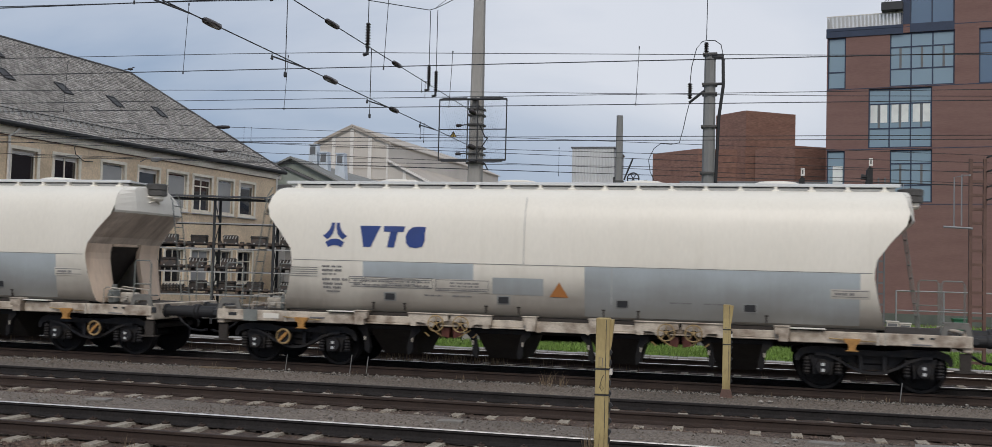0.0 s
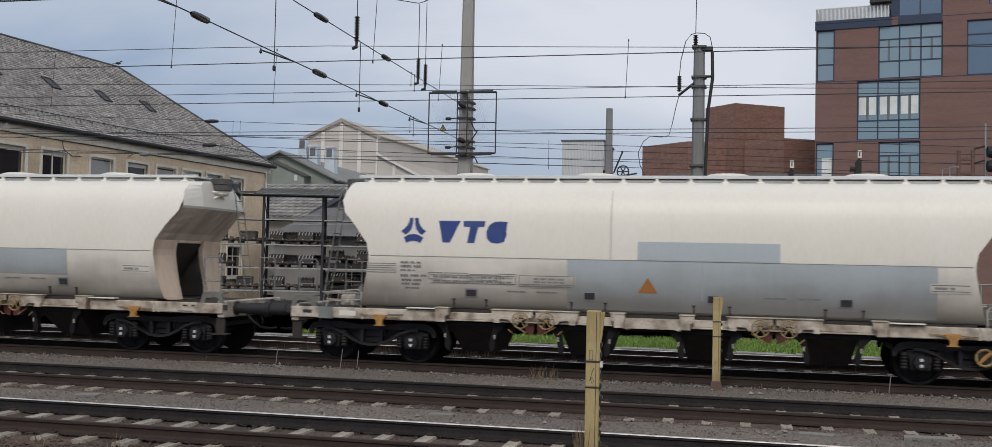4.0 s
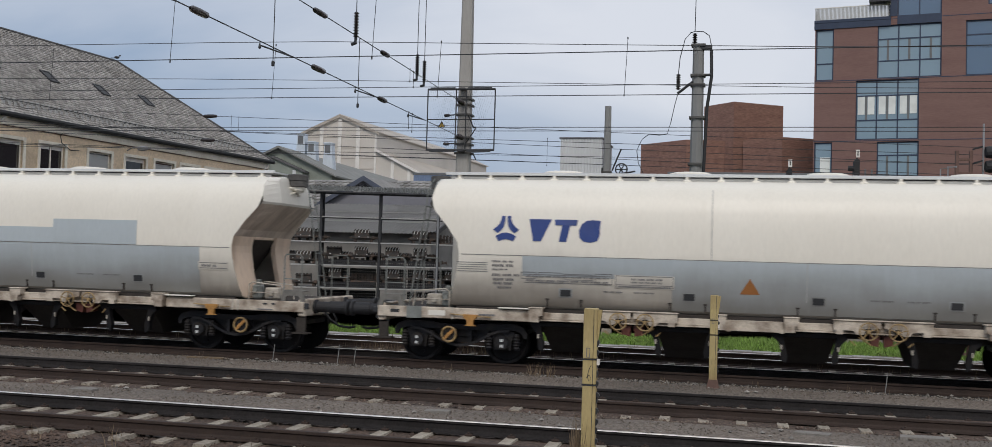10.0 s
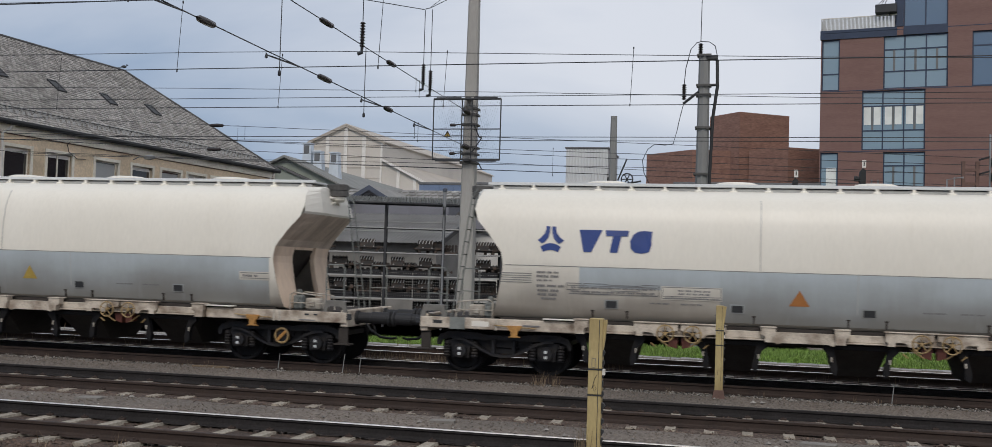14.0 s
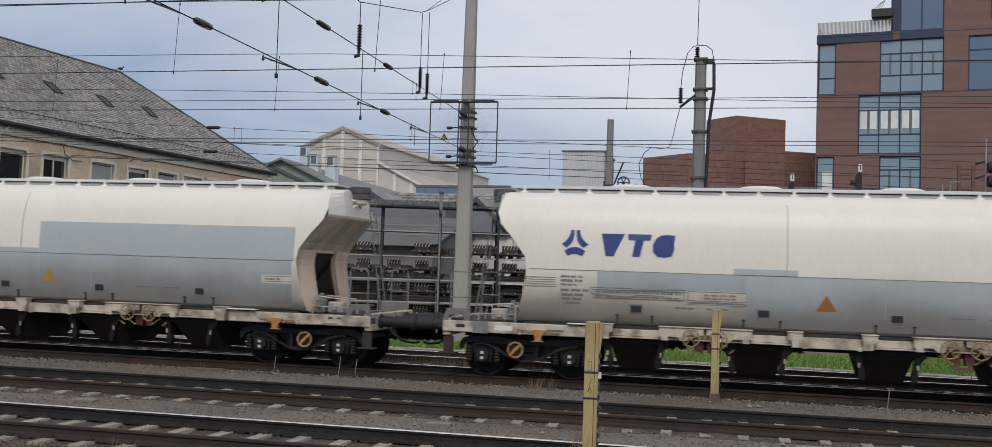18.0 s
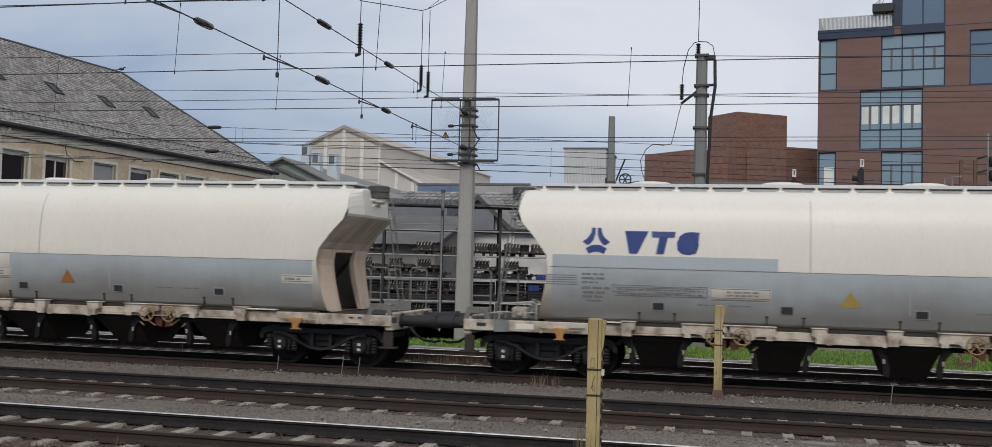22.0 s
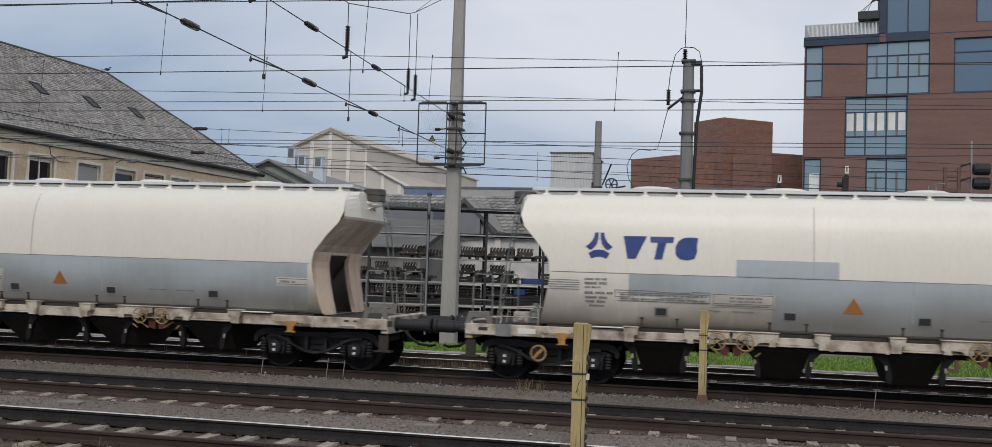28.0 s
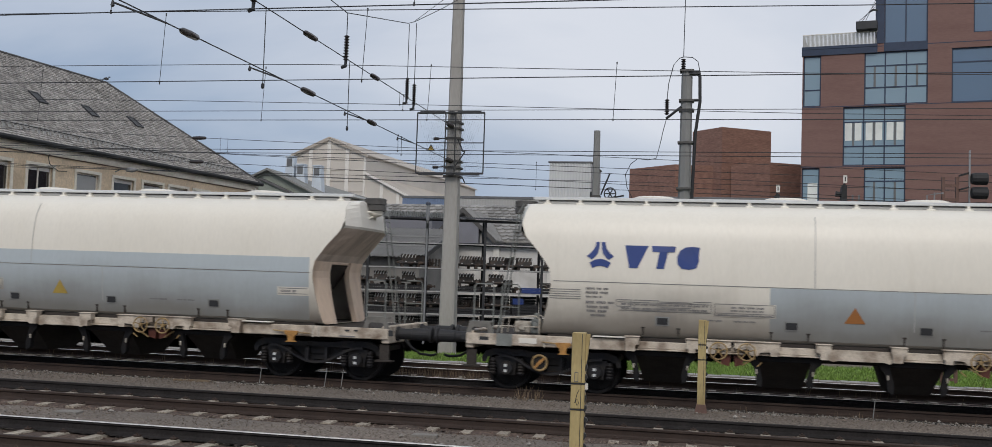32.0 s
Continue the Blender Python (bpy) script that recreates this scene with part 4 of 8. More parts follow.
def brake_gear(wagon, s):
    """Brake gear on an end platform: box, valve and pipes."""
    bm = bmesh.new()
    box(bm, s * 6.52 - 0.17, s * 6.52 + 0.17, -0.85, -0.55, 1.15, 1.40, 0.03)
    box(bm, s * 6.52 - 0.06, s * 6.52 + 0.06, -0.92, -0.85, 1.22, 1.33, 0.01)
    part("brake_box", bm, M_GEAR, wagon)
    for y in (-1.12, -0.5):
        bm = bmesh.new()
        tube(bm, [(s * 6.12, y, 1.14), (s * 6.12, y, 1.47), (s * 6.20, y, 1.52), (s * 6.86, y, 1.46), (s * 6.9, y, 1.14)], 0.016, 6)
        part("brake_pipe", bm, M_GEAR, wagon)
    bm = bmesh.new()
    tube(bm, [(s * 6.12, -1.12, 1.30), (s * 6.9, -1.12, 1.30)], 0.013, 6)
    part("guard_bar", bm, M_GEAR, wagon)
    bm = bmesh.new()
    box(bm, s * 6.22 - 0.10, s * 6.22 + 0.10, -0.98, -0.76, 1.15, 1.46, 0.03)
    box(bm, s * 6.22 - 0.05, s * 6.22 + 0.05, -0.92, -0.82, 1.46, 1.58, 0.02)
    lathe(bm, [(0.04, -1.06), (0.055, -1.05), (0.055, -0.98), (0.02, -0.97)], "y", (s * 6.22, 0, 1.34), 10)
    part("brake_valve", bm, M_ENDPLATE, wagon)


def end_ladder(wagon, s):
    """A thin access ladder that leans up the wagon's end, on opposite sides at the two ends."""
    bm = bmesh.new()
    ya, yb = (0.78, 1.14) if s > 0 else (-1.14, -0.78)
    for y in (ya, yb):
        tube(bm, [(s * 6.98, y, 1.15), (s * 6.62, y, 3.60), (s * 6.50, y, 3.80)], 0.014, 6)
    for i in range(9):
        z = 1.40 + 0.26 * i
        x = 6.98 - 0.36 * (z - 1.15) / 2.45
        tube(bm, [(s * x, ya, z), (s * x, yb, z)], 0.012, 6)
    part("ladder", bm, M_ENDPLATE, wagon, "thin dark grey end ladder")


def paint_patch(wagon, x0, x1, z0, z1, n):
    bm = bmesh.new()
    skin(bm, x0, x1, z0, z1, 0.0055 + 0.0009 * n, max(2, int((x1 - x0) / 0.6)), max(3, int((z1 - z0) / 0.1)))
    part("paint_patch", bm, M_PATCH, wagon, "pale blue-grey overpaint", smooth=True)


def brake_dish(wagon, x):
    """A round changeover dish with a slanted bar, hung on a bogie's side."""
    bm = bmesh.new()
    tube(bm, [(x + 0.15 * math.cos(a), -1.31, 0.60 + 0.15 * math.sin(a)) for a in [math.tau * k / 20 for k in range(21)]], 0.024, 6, cap=False)
    dish = part("brake_dish", fixed(bm), M_DISH, wagon, "amber ringed round brake dish")
    bm = bmesh.new()
    prism(bm, [(x - 0.12, 0.49), (x - 0.09, 0.47), (x + 0.04, 0.60), (x + 0.12, 0.69), (x + 0.08, 0.72), (x - 0.05, 0.60)], -1.33, -1.30)
    part("dish_bar", fixed(bm), M_YELLOWPAINT, dish)
    bm = bmesh.new()
    lathe(bm, [(0.02, -1.28), (0.14, -1.28), (0.14, -1.10), (0.02, -1.10)], "y", (x, 0, 0.60), 18)
    part("dish_backing", fixed(bm), M_BOGIE, dish)


def warning_triangle(wagon, yellow):
    bm = bmesh.new()
    n = 10
    for i in range(n):
        w, v = 0.19 * (1 - i / n), 0.19 * (1 - (i + 1) / n)
        z0, z1 = 1.62 + 0.30 * i / n, 1.62 + 0.30 * (i + 1) / n
        a, b = tank_half(z0) + 0.014, tank_half(z1) + 0.014
        quad(bm, (-0.09 - w, -a, z0), (-0.09 + w, -a, z0), (-0.09 + max(v, 0.004), -b, z1), (-0.09 - max(v, 0.004), -b, z1))
    part("warning_triangle", bm, M_SIGN if yellow else M_ORANGE, wagon, "yellow warning triangle" if yellow else "orange warning triangle")

# each wagon's overpainted rectangles, from its middle: x from, x to, z from, z to
PATCHES = {
    0: [(0.4, 5.6, 1.5, 2.24)], 1: [(-4.24, -1.86, 1.92, 2.24), (-1.46, -0.41, 1.64, 1.98), (0.42, 5.6, 1.5, 2.24)],
    2: [(-1.55, 5.1, 1.45, 2.24)], 3: [(-1.68, 5.2, 1.5, 2.24), (-0.29, 2.4, 2.26, 2.62)], 4: [(-1.49, -0.43, 1.66, 2.14), (0.04, 3.72, 1.68, 2.24)],
    5: [(-5.45, -1.87, 2.26, 2.42), (-1.53, 5.78, 1.45, 2.24)], 6: [(-4.53, -1.56, 1.84, 2.24), (-1.56, 5.78, 1.42, 2.24)],
    7: [(-4.46, -3.4, 1.94, 2.23), (-1.52, 5.1, 1.5, 2.24), (-1.52, 1.49, 2.26, 2.6), (1.49, 3.58, 2.26, 2.79)], 8: [(-4.29, -1.56, 1.84, 2.24), (-1.56, 5.1, 1.5, 2.24)],
    9: [(-4.7, -1.7, 1.95, 2.24), (-1.63, 5.76, 1.45, 2.24)], 10: [(-4.42, -1.56, 1.86, 2.24), (-1.56, 5.72, 1.42, 2.24), (-1.8, -0.62, 2.26, 2.37)],
    11: [(-4.66, -0.36, 1.42, 2.36), (-0.35, 5.75, 1.5, 2.24), (-0.35, 5.8, 2.26, 2.96)], 12: [(-5.75, -1.41, 2.26, 2.5), (-5.75, 5.76, 1.35, 2.24), (4.6, 5.8, 2.26, 2.86)],
    13: [(-4.36, -3.48, 1.95, 2.4), (-1.58, 5.76, 1.42, 2.24)], 14: [(-1.68, -0.64, 2.26, 2.41), (-1.67, 5.76, 1.47, 2.24)],
    15: [(-4.28, -1.56, 1.84, 2.24), (-1.56, 5.76, 1.48, 2.24), (-2.24, -0.36, 2.26, 2.58)], 16: [(-3.85, -1.56, 1.84, 2.24), (-1.56, 5.76, 1.46, 2.24)], 17: [(-1.63, 5.66, 1.47, 2.24)],
    18: [(-3.2, 5.78, 2.26, 2.57), (-3.2, 5.78, 1.5, 2.24)], 19: [(-1.6, 5.7, 1.5, 2.24)],
}
# the maker's mark stands a little nearer to or farther from the emblem on each wagon
MARK_GAP = (0.0, 0.0, 0.0, 0.02, 0.10, 0.0, 0.08, 0.0, -0.02, 0.04, 0.03, 0.06, -0.01, 0.03, 0.03, 0.08, 0.02, 0.07, 0.03, 0.03)
first = make_wagon()
WAGONS = [first] + [copy_thing(first, pose(0, 0, 0)) for n in range(19)]
for n, wagon in enumerate(WAGONS):
    for i, (x0, x1, z0, z1) in enumerate(PATCHES[n]):
        paint_patch(wagon, x0, x1, z0 if z0 > 1.6 else 1.26, z1, i)
    end_ladder(wagon, 1)
    end_ladder(wagon, -1)
    maker_mark(wagon, MARK_GAP[n])
    brake_gear(wagon, -1)
    warning_triangle(wagon, n in (2, 9, 11, 12, 18))
    if n in (2, 3, 6, 7, 8, 9, 11, 12, 15, 17):
        brake_gear(wagon, 1)
    if n in (2, 3, 7, 8, 9, 11, 12, 15):
        brake_dish(wagon, 6.04)
    if n in (0, 1, 2, 4, 5, 6, 10, 13, 14, 15, 16, 17, 19):
        brake_dish(wagon, -6.06)

# ---- buildings: helpers ----
def wall(bm, u0, u1, z0, z1, inward, holes=(), mi=0):
    """A wall along x with real openings: front at y = 0, back at y = inward."""
    us = sorted({u0, u1, *[h[0] for h in holes], *[h[1] for h in holes]})
    zs = sorted({z0, z1, *[h[2] for h in holes], *[h[3] for h in holes]})

    def solid(i, j):
        if not (0 <= i < len(us) - 1 and 0 <= j < len(zs) - 1):
            return False
        cu, cz = (us[i] + us[i + 1]) / 2, (zs[j] + zs[j + 1]) / 2
        return not any(h[0] < cu < h[1] and h[2] < cz < h[3] for h in holes)
    for i in range(len(us) - 1):
        for j in range(len(zs) - 1):
            if not solid(i, j):
                continue
            a, b, c, d = us[i], us[i + 1], zs[j], zs[j + 1]
            quad(bm, (a, 0, c), (b, 0, c), (b, 0, d), (a, 0, d), mi=mi)
            quad(bm, (a, inward, c), (a, inward, d), (b, inward, d), (b, inward, c), mi=mi)
            for ok, p, q in ((solid(i - 1, j), (a, c), (a, d)), (solid(i + 1, j), (b, d), (b, c)), (solid(i, j - 1), (b, c), (a, c)), (solid(i, j + 1), (a, d), (b, d))):
                if not ok:
                    quad(bm, (p[0], 0, p[1]), (q[0], 0, q[1]), (q[0], inward, q[1]), (p[0], inward, p[1]), mi=mi)
    bmesh.ops.remove_doubles(bm, verts=bm.verts, dist=0.001)
    return fixed(bm)


def ring(bm, u0, u1, z0, z1, w, y0, y1):
    """A rectangular frame of four bars."""
    box(bm, u0, u1, y0, y1, z0, z0 + w)
    box(bm, u0, u1, y0, y1, z1 - w, z1)
    box(bm, u0, u0 + w, y0, y1, z0 + w, z1 - w)
    box(bm, u1 - w, u1, y0, y1, z0 + w, z1 - w)


def window(house, u0, u1, z0, z1, inward, frame_mat, pane_mat, cols=1, bars=(), blind=None, casing=0.0, frame_w=0.06, name="window"):
    """A window in its opening: frame, mullions, panes; casing: a plaster surround that stands proud."""
    s = 1 if inward > 0 else -1
    y0, y1 = sorted((s * 0.10, s * 0.17))
    win = new(name)
    win.parent = house
    bm = bmesh.new()
    ring(bm, u0, u1, z0, z1, frame_w, y0, y1)
    cw = (u1 - u0) / cols
    for c in range(1, cols):
        box(bm, u0 + c * cw - frame_w / 2, u0 + c * cw + frame_w / 2, y0, y1, z0 + frame_w, z1 - frame_w)
    for b in bars:
        box(bm, u0 + frame_w, u1 - frame_w, y0 + 0.005, y1 - 0.005, b - frame_w / 2, b + frame_w / 2)
    part("window_frame", bm, frame_mat, win)
    for c in range(cols):
        bm = bmesh.new()
        ya, yb = sorted((s * 0.135, s * 0.15))
        box(bm, u0 + c * cw + 0.02, u0 + (c + 1) * cw - 0.02, ya, yb, z0 + 0.02, z1 - 0.02)
        part("pane", bm, pane_mat, win)
        if blind:
            bm = bmesh.new()
            ya, yb = sorted((s * 0.115, s * 0.132))
            n = 1
            for i in range(n):
                h = (blind[1] - blind[0]) / n
                box(bm, u0 + c * cw + 0.07, u0 + (c + 1) * cw - 0.07, ya, yb, blind[0] + i * h, blind[0] + (i + 1) * h - (0.012 if n > 1 else 0))
            part("blind", bm, blind[3], win)
    if casing:
        bm = bmesh.new()
        ya, yb = sorted((-s * 0.05, s * 0.08))
        ring(bm, u0 - casing, u1 + casing, z0 - casing, z1 + casing, casing, ya, yb)
        part("casing", bm, M_CREAMTRIM, win)
        bm = bmesh.new()
        ya, yb = sorted((-s * 0.12, s * 0.06))
        box(bm, u0 - casing - 0.05, u1 + casing + 0.05, ya, yb, z0 - casing - 0.06, z0 - casing, 0.01)
        part("window_sill", bm, M_CLAD, win)
    return win


def shingles(bm, corner, along_v, up_v, rows, cols, inside, lift=0.02, rnd=None):
    """Overlapping tiles on a slope; inside(u, v) keeps to the roof's outline."""
    nrm = along_v.cross(up_v).normalized()
    if nrm.z < 0:
        nrm = -nrm
    la, lu = along_v.length / cols, up_v.length / rows
    a, b = along_v.normalized(), up_v.normalized()
    for r in range(rows):
        for c in range(cols + 1):
            u, v = (c + (0.5 if r % 2 else 0.0)) * la, r * lu
            if not (inside(u, v) and inside(u + la, v) and inside(u + la / 2, v + lu)):
                continue
            k = rnd.uniform(-0.006, 0.008)
            p = corner + a * u + b * v
            e = nrm * (lift + k)
            rim = [(0.04, 0.34), (0.24, 0.0), (0.74, 0.0), (0.94, 0.34)]      # clipped lower corners
            low = [bm.verts.new(p + a * la * x + b * lu * y) for x, y in rim]
            top = [bm.verts.new(p + a * la * x + b * lu * y + e * (1 - 0.8 * y)) for x, y in rim]
            back = [bm.verts.new(p + a * la * x + b * lu * 1.15 + nrm * 0.004) for x in (0.94, 0.04)]
            bm.faces.new(top + back)
            for i in range(3):
                bm.faces.new((low[i], low[i + 1], top[i + 1], top[i]))


# ---- ochre yard building with a hipped shingle roof ----
def ochre_house():
    house = thing("yard_building", pose(-27.35, 58.07, 0, 0, 0, -95.14), "two-storey ochre roughcast building with a hipped grey shingle roof", "building")
    W, U = 12.9, 25.5
    ups = [(2.9, 4.4), (5.1, 6.6), (7.18, 8.8), (9.4, 11.0), (11.74, 13.29), (14.34, 15.9), (17.45, 18.96), (19.96, 21.42), (22.5, 24.0)]
    downs = [(2.9, 4.4), (5.1, 6.6), (7.18, 8.8), (9.5, 11.0), (11.9, 13.3), (14.4, 15.9), (17.45, 18.96), (19.96, 21.42)]
    holes = [(a, b, 4.75, 6.56) for a, b in ups] + [(a, b, 0.95, 2.65) for a, b in downs]
    bm = wall(bmesh.new(), 0.5, U, -0.4, 7.45, -0.4, holes)
    bmesh.ops.translate(bm, vec=(0, -0.28, 0), verts=bm.verts)
    part("front_wall", bm, M_PLASTER, house)
    for nm, (x0, x1, y0, y1) in (("end_wall", (0.5, 0.9, -W + 0.5, -0.9)), ("end_wall", (U - 0.4, U, -W + 0.5, -0.9)), ("back_wall", (0.5, U, -W + 0.1, -W + 0.5))):
        bm = bmesh.new()
        box(bm, x0, x1, y0, y1, -0.4, 7.45)
        part(nm, bm, M_PLASTER, house)
    for i, (a, b) in enumerate(ups):
        shut = i in (1, 3, 5)
        win = window(house, a, b, 4.75, 6.56, -1, M_CREAMTRIM, M_GLASSD, 2 if i in (2, 6, 8) else 1, (6.05,) if i == 2 else (5.15,) if i in (4, 6, 7) else (), (4.8, 6.44, True, M_CLAD) if shut else (6.36, 6.50, False, M_WHITE), casing=0.14)
        win.location.y = -0.28
    for i, (a, b) in enumerate(downs):
        win = window(house, a, b, 0.95, 2.65, -1, M_CREAMTRIM, M_GLASSD, 2, (2.1,), (1.0, 2.6, True, M_CLAD) if i in (2, 4, 5) else None, casing=0.12)
        win.location.y = -0.28
    # cornice and gutter
    bm = bmesh.new()
    prism(bm, [(-0.27, 7.10), (-0.19, 7.10), (-0.17, 7.16), (-0.17, 7.47), (-0.27, 7.47)], 0.1, U, "x")
    part("cornice", fixed(bm), M_CREAMTRIM, house, "pale cream cornice under the eave")
    bm = bmesh.new()
    box(bm, 0.1, U, -0.27, -0.22, 7.065, 7.095)
    part("cornice_line", bm, M_RUSTY, house, "thin brown moulding under the cornice")
    bm = bmesh.new()
    tube(bm, [(-0.05, 0.05, 7.53), (U, 0.05, 7.53)], 0.115, 8)
    part("gutter", bm, M_BLACKPAINT, house)
    # A black board is added as the shadow line beneath the roof edge.
    bm = bmesh.new()
    box(bm, 0.1, U, -0.165, 0.0, 7.48, 7.585)
    part("fascia", bm, M_BLACKPAINT, house, "black board that paints in the eave's shadow line")
    bm = bmesh.new()
    tube(bm, [(0.3, 0.02, 7.5), (0.6, -0.18, 7.1), (0.6, -0.18, 0)], 0.055, 8)
    part("downpipe", bm, M_WHITE, house)
    # roof: hip end towards the far corner
    R, H, Z0 = W / 2, 12.65, 7.6
    bm = bmesh.new()
    e = [(0, 0, Z0), (U, 0, Z0), (U, -W, Z0), (0, -W, Z0), (R, -R, H), (U, -R, H)]
    for q in ((0, 1, 5, 4), (3, 4, 5, 2), (0, 4, 3), (1, 2, 5), (0, 3, 2, 1)):
        bm.faces.new([bm.verts.new(e[i]) for i in q])
    bmesh.ops.remove_doubles(bm, verts=bm.verts, dist=0.001)
    roof = part("roof", fixed(bm), M_SLATE2, house, "steep hipped roof of small grey shingles")
    rnd = random.Random(3)
    bm = bmesh.new()
    slope = math.hypot(R, H - Z0)
    shingles(bm, Vector((0, 0, Z0)), Vector((U, 0, 0)), Vector((0, -R, H - Z0)), 42, 96, lambda u, v: v / slope * R <= u <= U and v <= slope, 0.045, rnd)
    tagged(part("shingle", bm, M_SLATE, roof), kind="stuff")
    bm = bmesh.new()
    for row in (0.62, 0.95):
        for k in range(70):
            u = 1.2 + k * 0.34 + (0.17 if row > 0.8 else 0)
            p = Vector((u, -row * R / slope, Z0 + row * (H - Z0) / slope))
            box(bm, p.x - 0.06, p.x + 0.06, p.y - 0.03, p.y + 0.03, p.z, p.z + 0.16)
    tagged(part("snow_guard", bm, M_CLAD, roof, "row of small snow hooks near the eave"), kind="stuff")
    bm = bmesh.new()
    shingles(bm, Vector((0, -W, Z0)), Vector((0, W, 0)), Vector((R, 0, H - Z0)), 30, 46, lambda u, v: v / slope * R <= u <= W - v / slope * R, rnd=rnd)
    tagged(part("shingle", bm, M_SLATE, roof), kind="stuff")
    for p, q in (((R, -R, H), (0, 0, Z0)), ((R, -R, H), (U, -R, H))):
        bm = bmesh.new()
        tube(bm, [Vector(p) + Vector((0, 0, 0.03)), Vector(q) + Vector((0, 0, 0.03))], 0.07, 8)
        part("ridge_tile", bm, M_SLATE2, house)
    up = Vector((0, -R, H - Z0)) / slope
    nrm = Vector((0, H - Z0, R)) / slope
    for u, v in ((8.1, 4.0), (11.7, 4.0), (15.3, 4.1), (18.9, 4.2), (17.9, 6.3), (22.6, 6.3)):
        c = Vector((u, 0, Z0)) + up * v
        m = Matrix((Vector((1, 0, 0)), up, nrm)).transposed().to_4x4()
        m.translation = c
        bm = bmesh.new()
        ring(bm, -0.3, 0.3, -0.45, 0.45, 0.08, -0.03, 0.10)
        bmesh.ops.transform(bm, matrix=Matrix(((1, 0, 0), (0, 0, 1), (0, 1, 0))).to_4x4(), verts=bm.verts)
        sk = part("skylight", fixed(bm), M_DARK, house, "small dark roof hatch", m=m)
        bm = bmesh.new()
        box(bm, -0.24, 0.24, -0.39, 0.39, 0.03, 0.07)
        part("skylight_glass", bm, M_DARK, sk)
    # snow guard along the eave
    for v in (0.9,):
        bm = bmesh.new()
        a, b = Vector((1.2, 0, Z0)) + up * v + nrm * 0.13, Vector((U, 0, Z0)) + up * v + nrm * 0.13
        tube(bm, [a, b], 0.02, 6)
        for i in range(30):
            p = a + (b - a) * (i + 0.5) / 30
            tube(bm, [p, p - nrm * 0.12], 0.015, 4)
        part("snow_guard", bm, M_DARK, house)
    # roller shutter box beside a lower window, and a loose cable loop under the eave
    bm = bmesh.new()
    box(bm, 12.55, 13.5, -0.27, 0.05, 2.2, 2.66, 0.02)
    part("shutter_box", bm, M_BLUEGREY, house, "pale blue-grey roller shutter box")
    bm = bmesh.new()
    tube(bm, [(17.6, -0.2, 7.3), (17.9, -0.15, 7.0), (17.8, -0.15, 6.7), (17.2, -0.2, 6.45), (16.6, -0.22, 6.5)], 0.018, 5)
    part("loose_cable", bm, M_WIRE, house)
    bm = bmesh.new()
    tube(bm, [(21.2, 0.0, 7.5), (21.35, -0.1, 7.25), (21.62, -0.2, 7.05), (21.62, -0.2, 0.0)], 0.06, 8)
    part("downpipe", bm, M_WHITE, house)
    # lamp on the wall
    bm = bmesh.new()
    tube(bm, [(13.2, -0.28, 6.85), (13.2, 0.1, 7.0), (13.2, 0.5, 6.98)], 0.025, 6)
    part("lamp_arm", bm, M_GALV, house)
    bm = bmesh.new()
    lathe(bm, [(0.03, 0.0), (0.10, 0.05), (0.13, 0.3), (0.08, 0.55), (0.02, 0.6)], "y", (13.2, 0.35, 6.95), 10)
    part("lamp_head", bm, M_GALV, house)


ochre_house()

# small dark bird on the end of the ridge
bird = thing("bird", pose(-34.35, 52.25, 12.78, 0, 0, 20), "small dark bird perched on the ridge of a roof", "bird")
bm = bmesh.new()
lathe(bm, [(0.01, -0.16), (0.06, -0.1), (0.085, 0.0), (0.06, 0.1), (0.02, 0.14)], "x", (0, 0, 0.12), 10)
part("body", bm, M_DARK, bird, smooth=True)
bm = bmesh.new()
lathe(bm, [(0.01, -0.05), (0.045, 0.0), (0.03, 0.04), (0.008, 0.10)], "x", (0.14, 0, 0.22), 8)
part("head", bm, M_DARK, bird, smooth=True)
bm = bmesh.new()
box(bm, -0.32, -0.12, -0.03, 0.03, 0.06, 0.09)
part("tail", bm, M_DARK, bird)
bm = bmesh.new()
tube(bm, [(0, 0, 0), (0, 0, 0.06)], 0.008, 5)
part("leg", bm, M_DARK, bird)


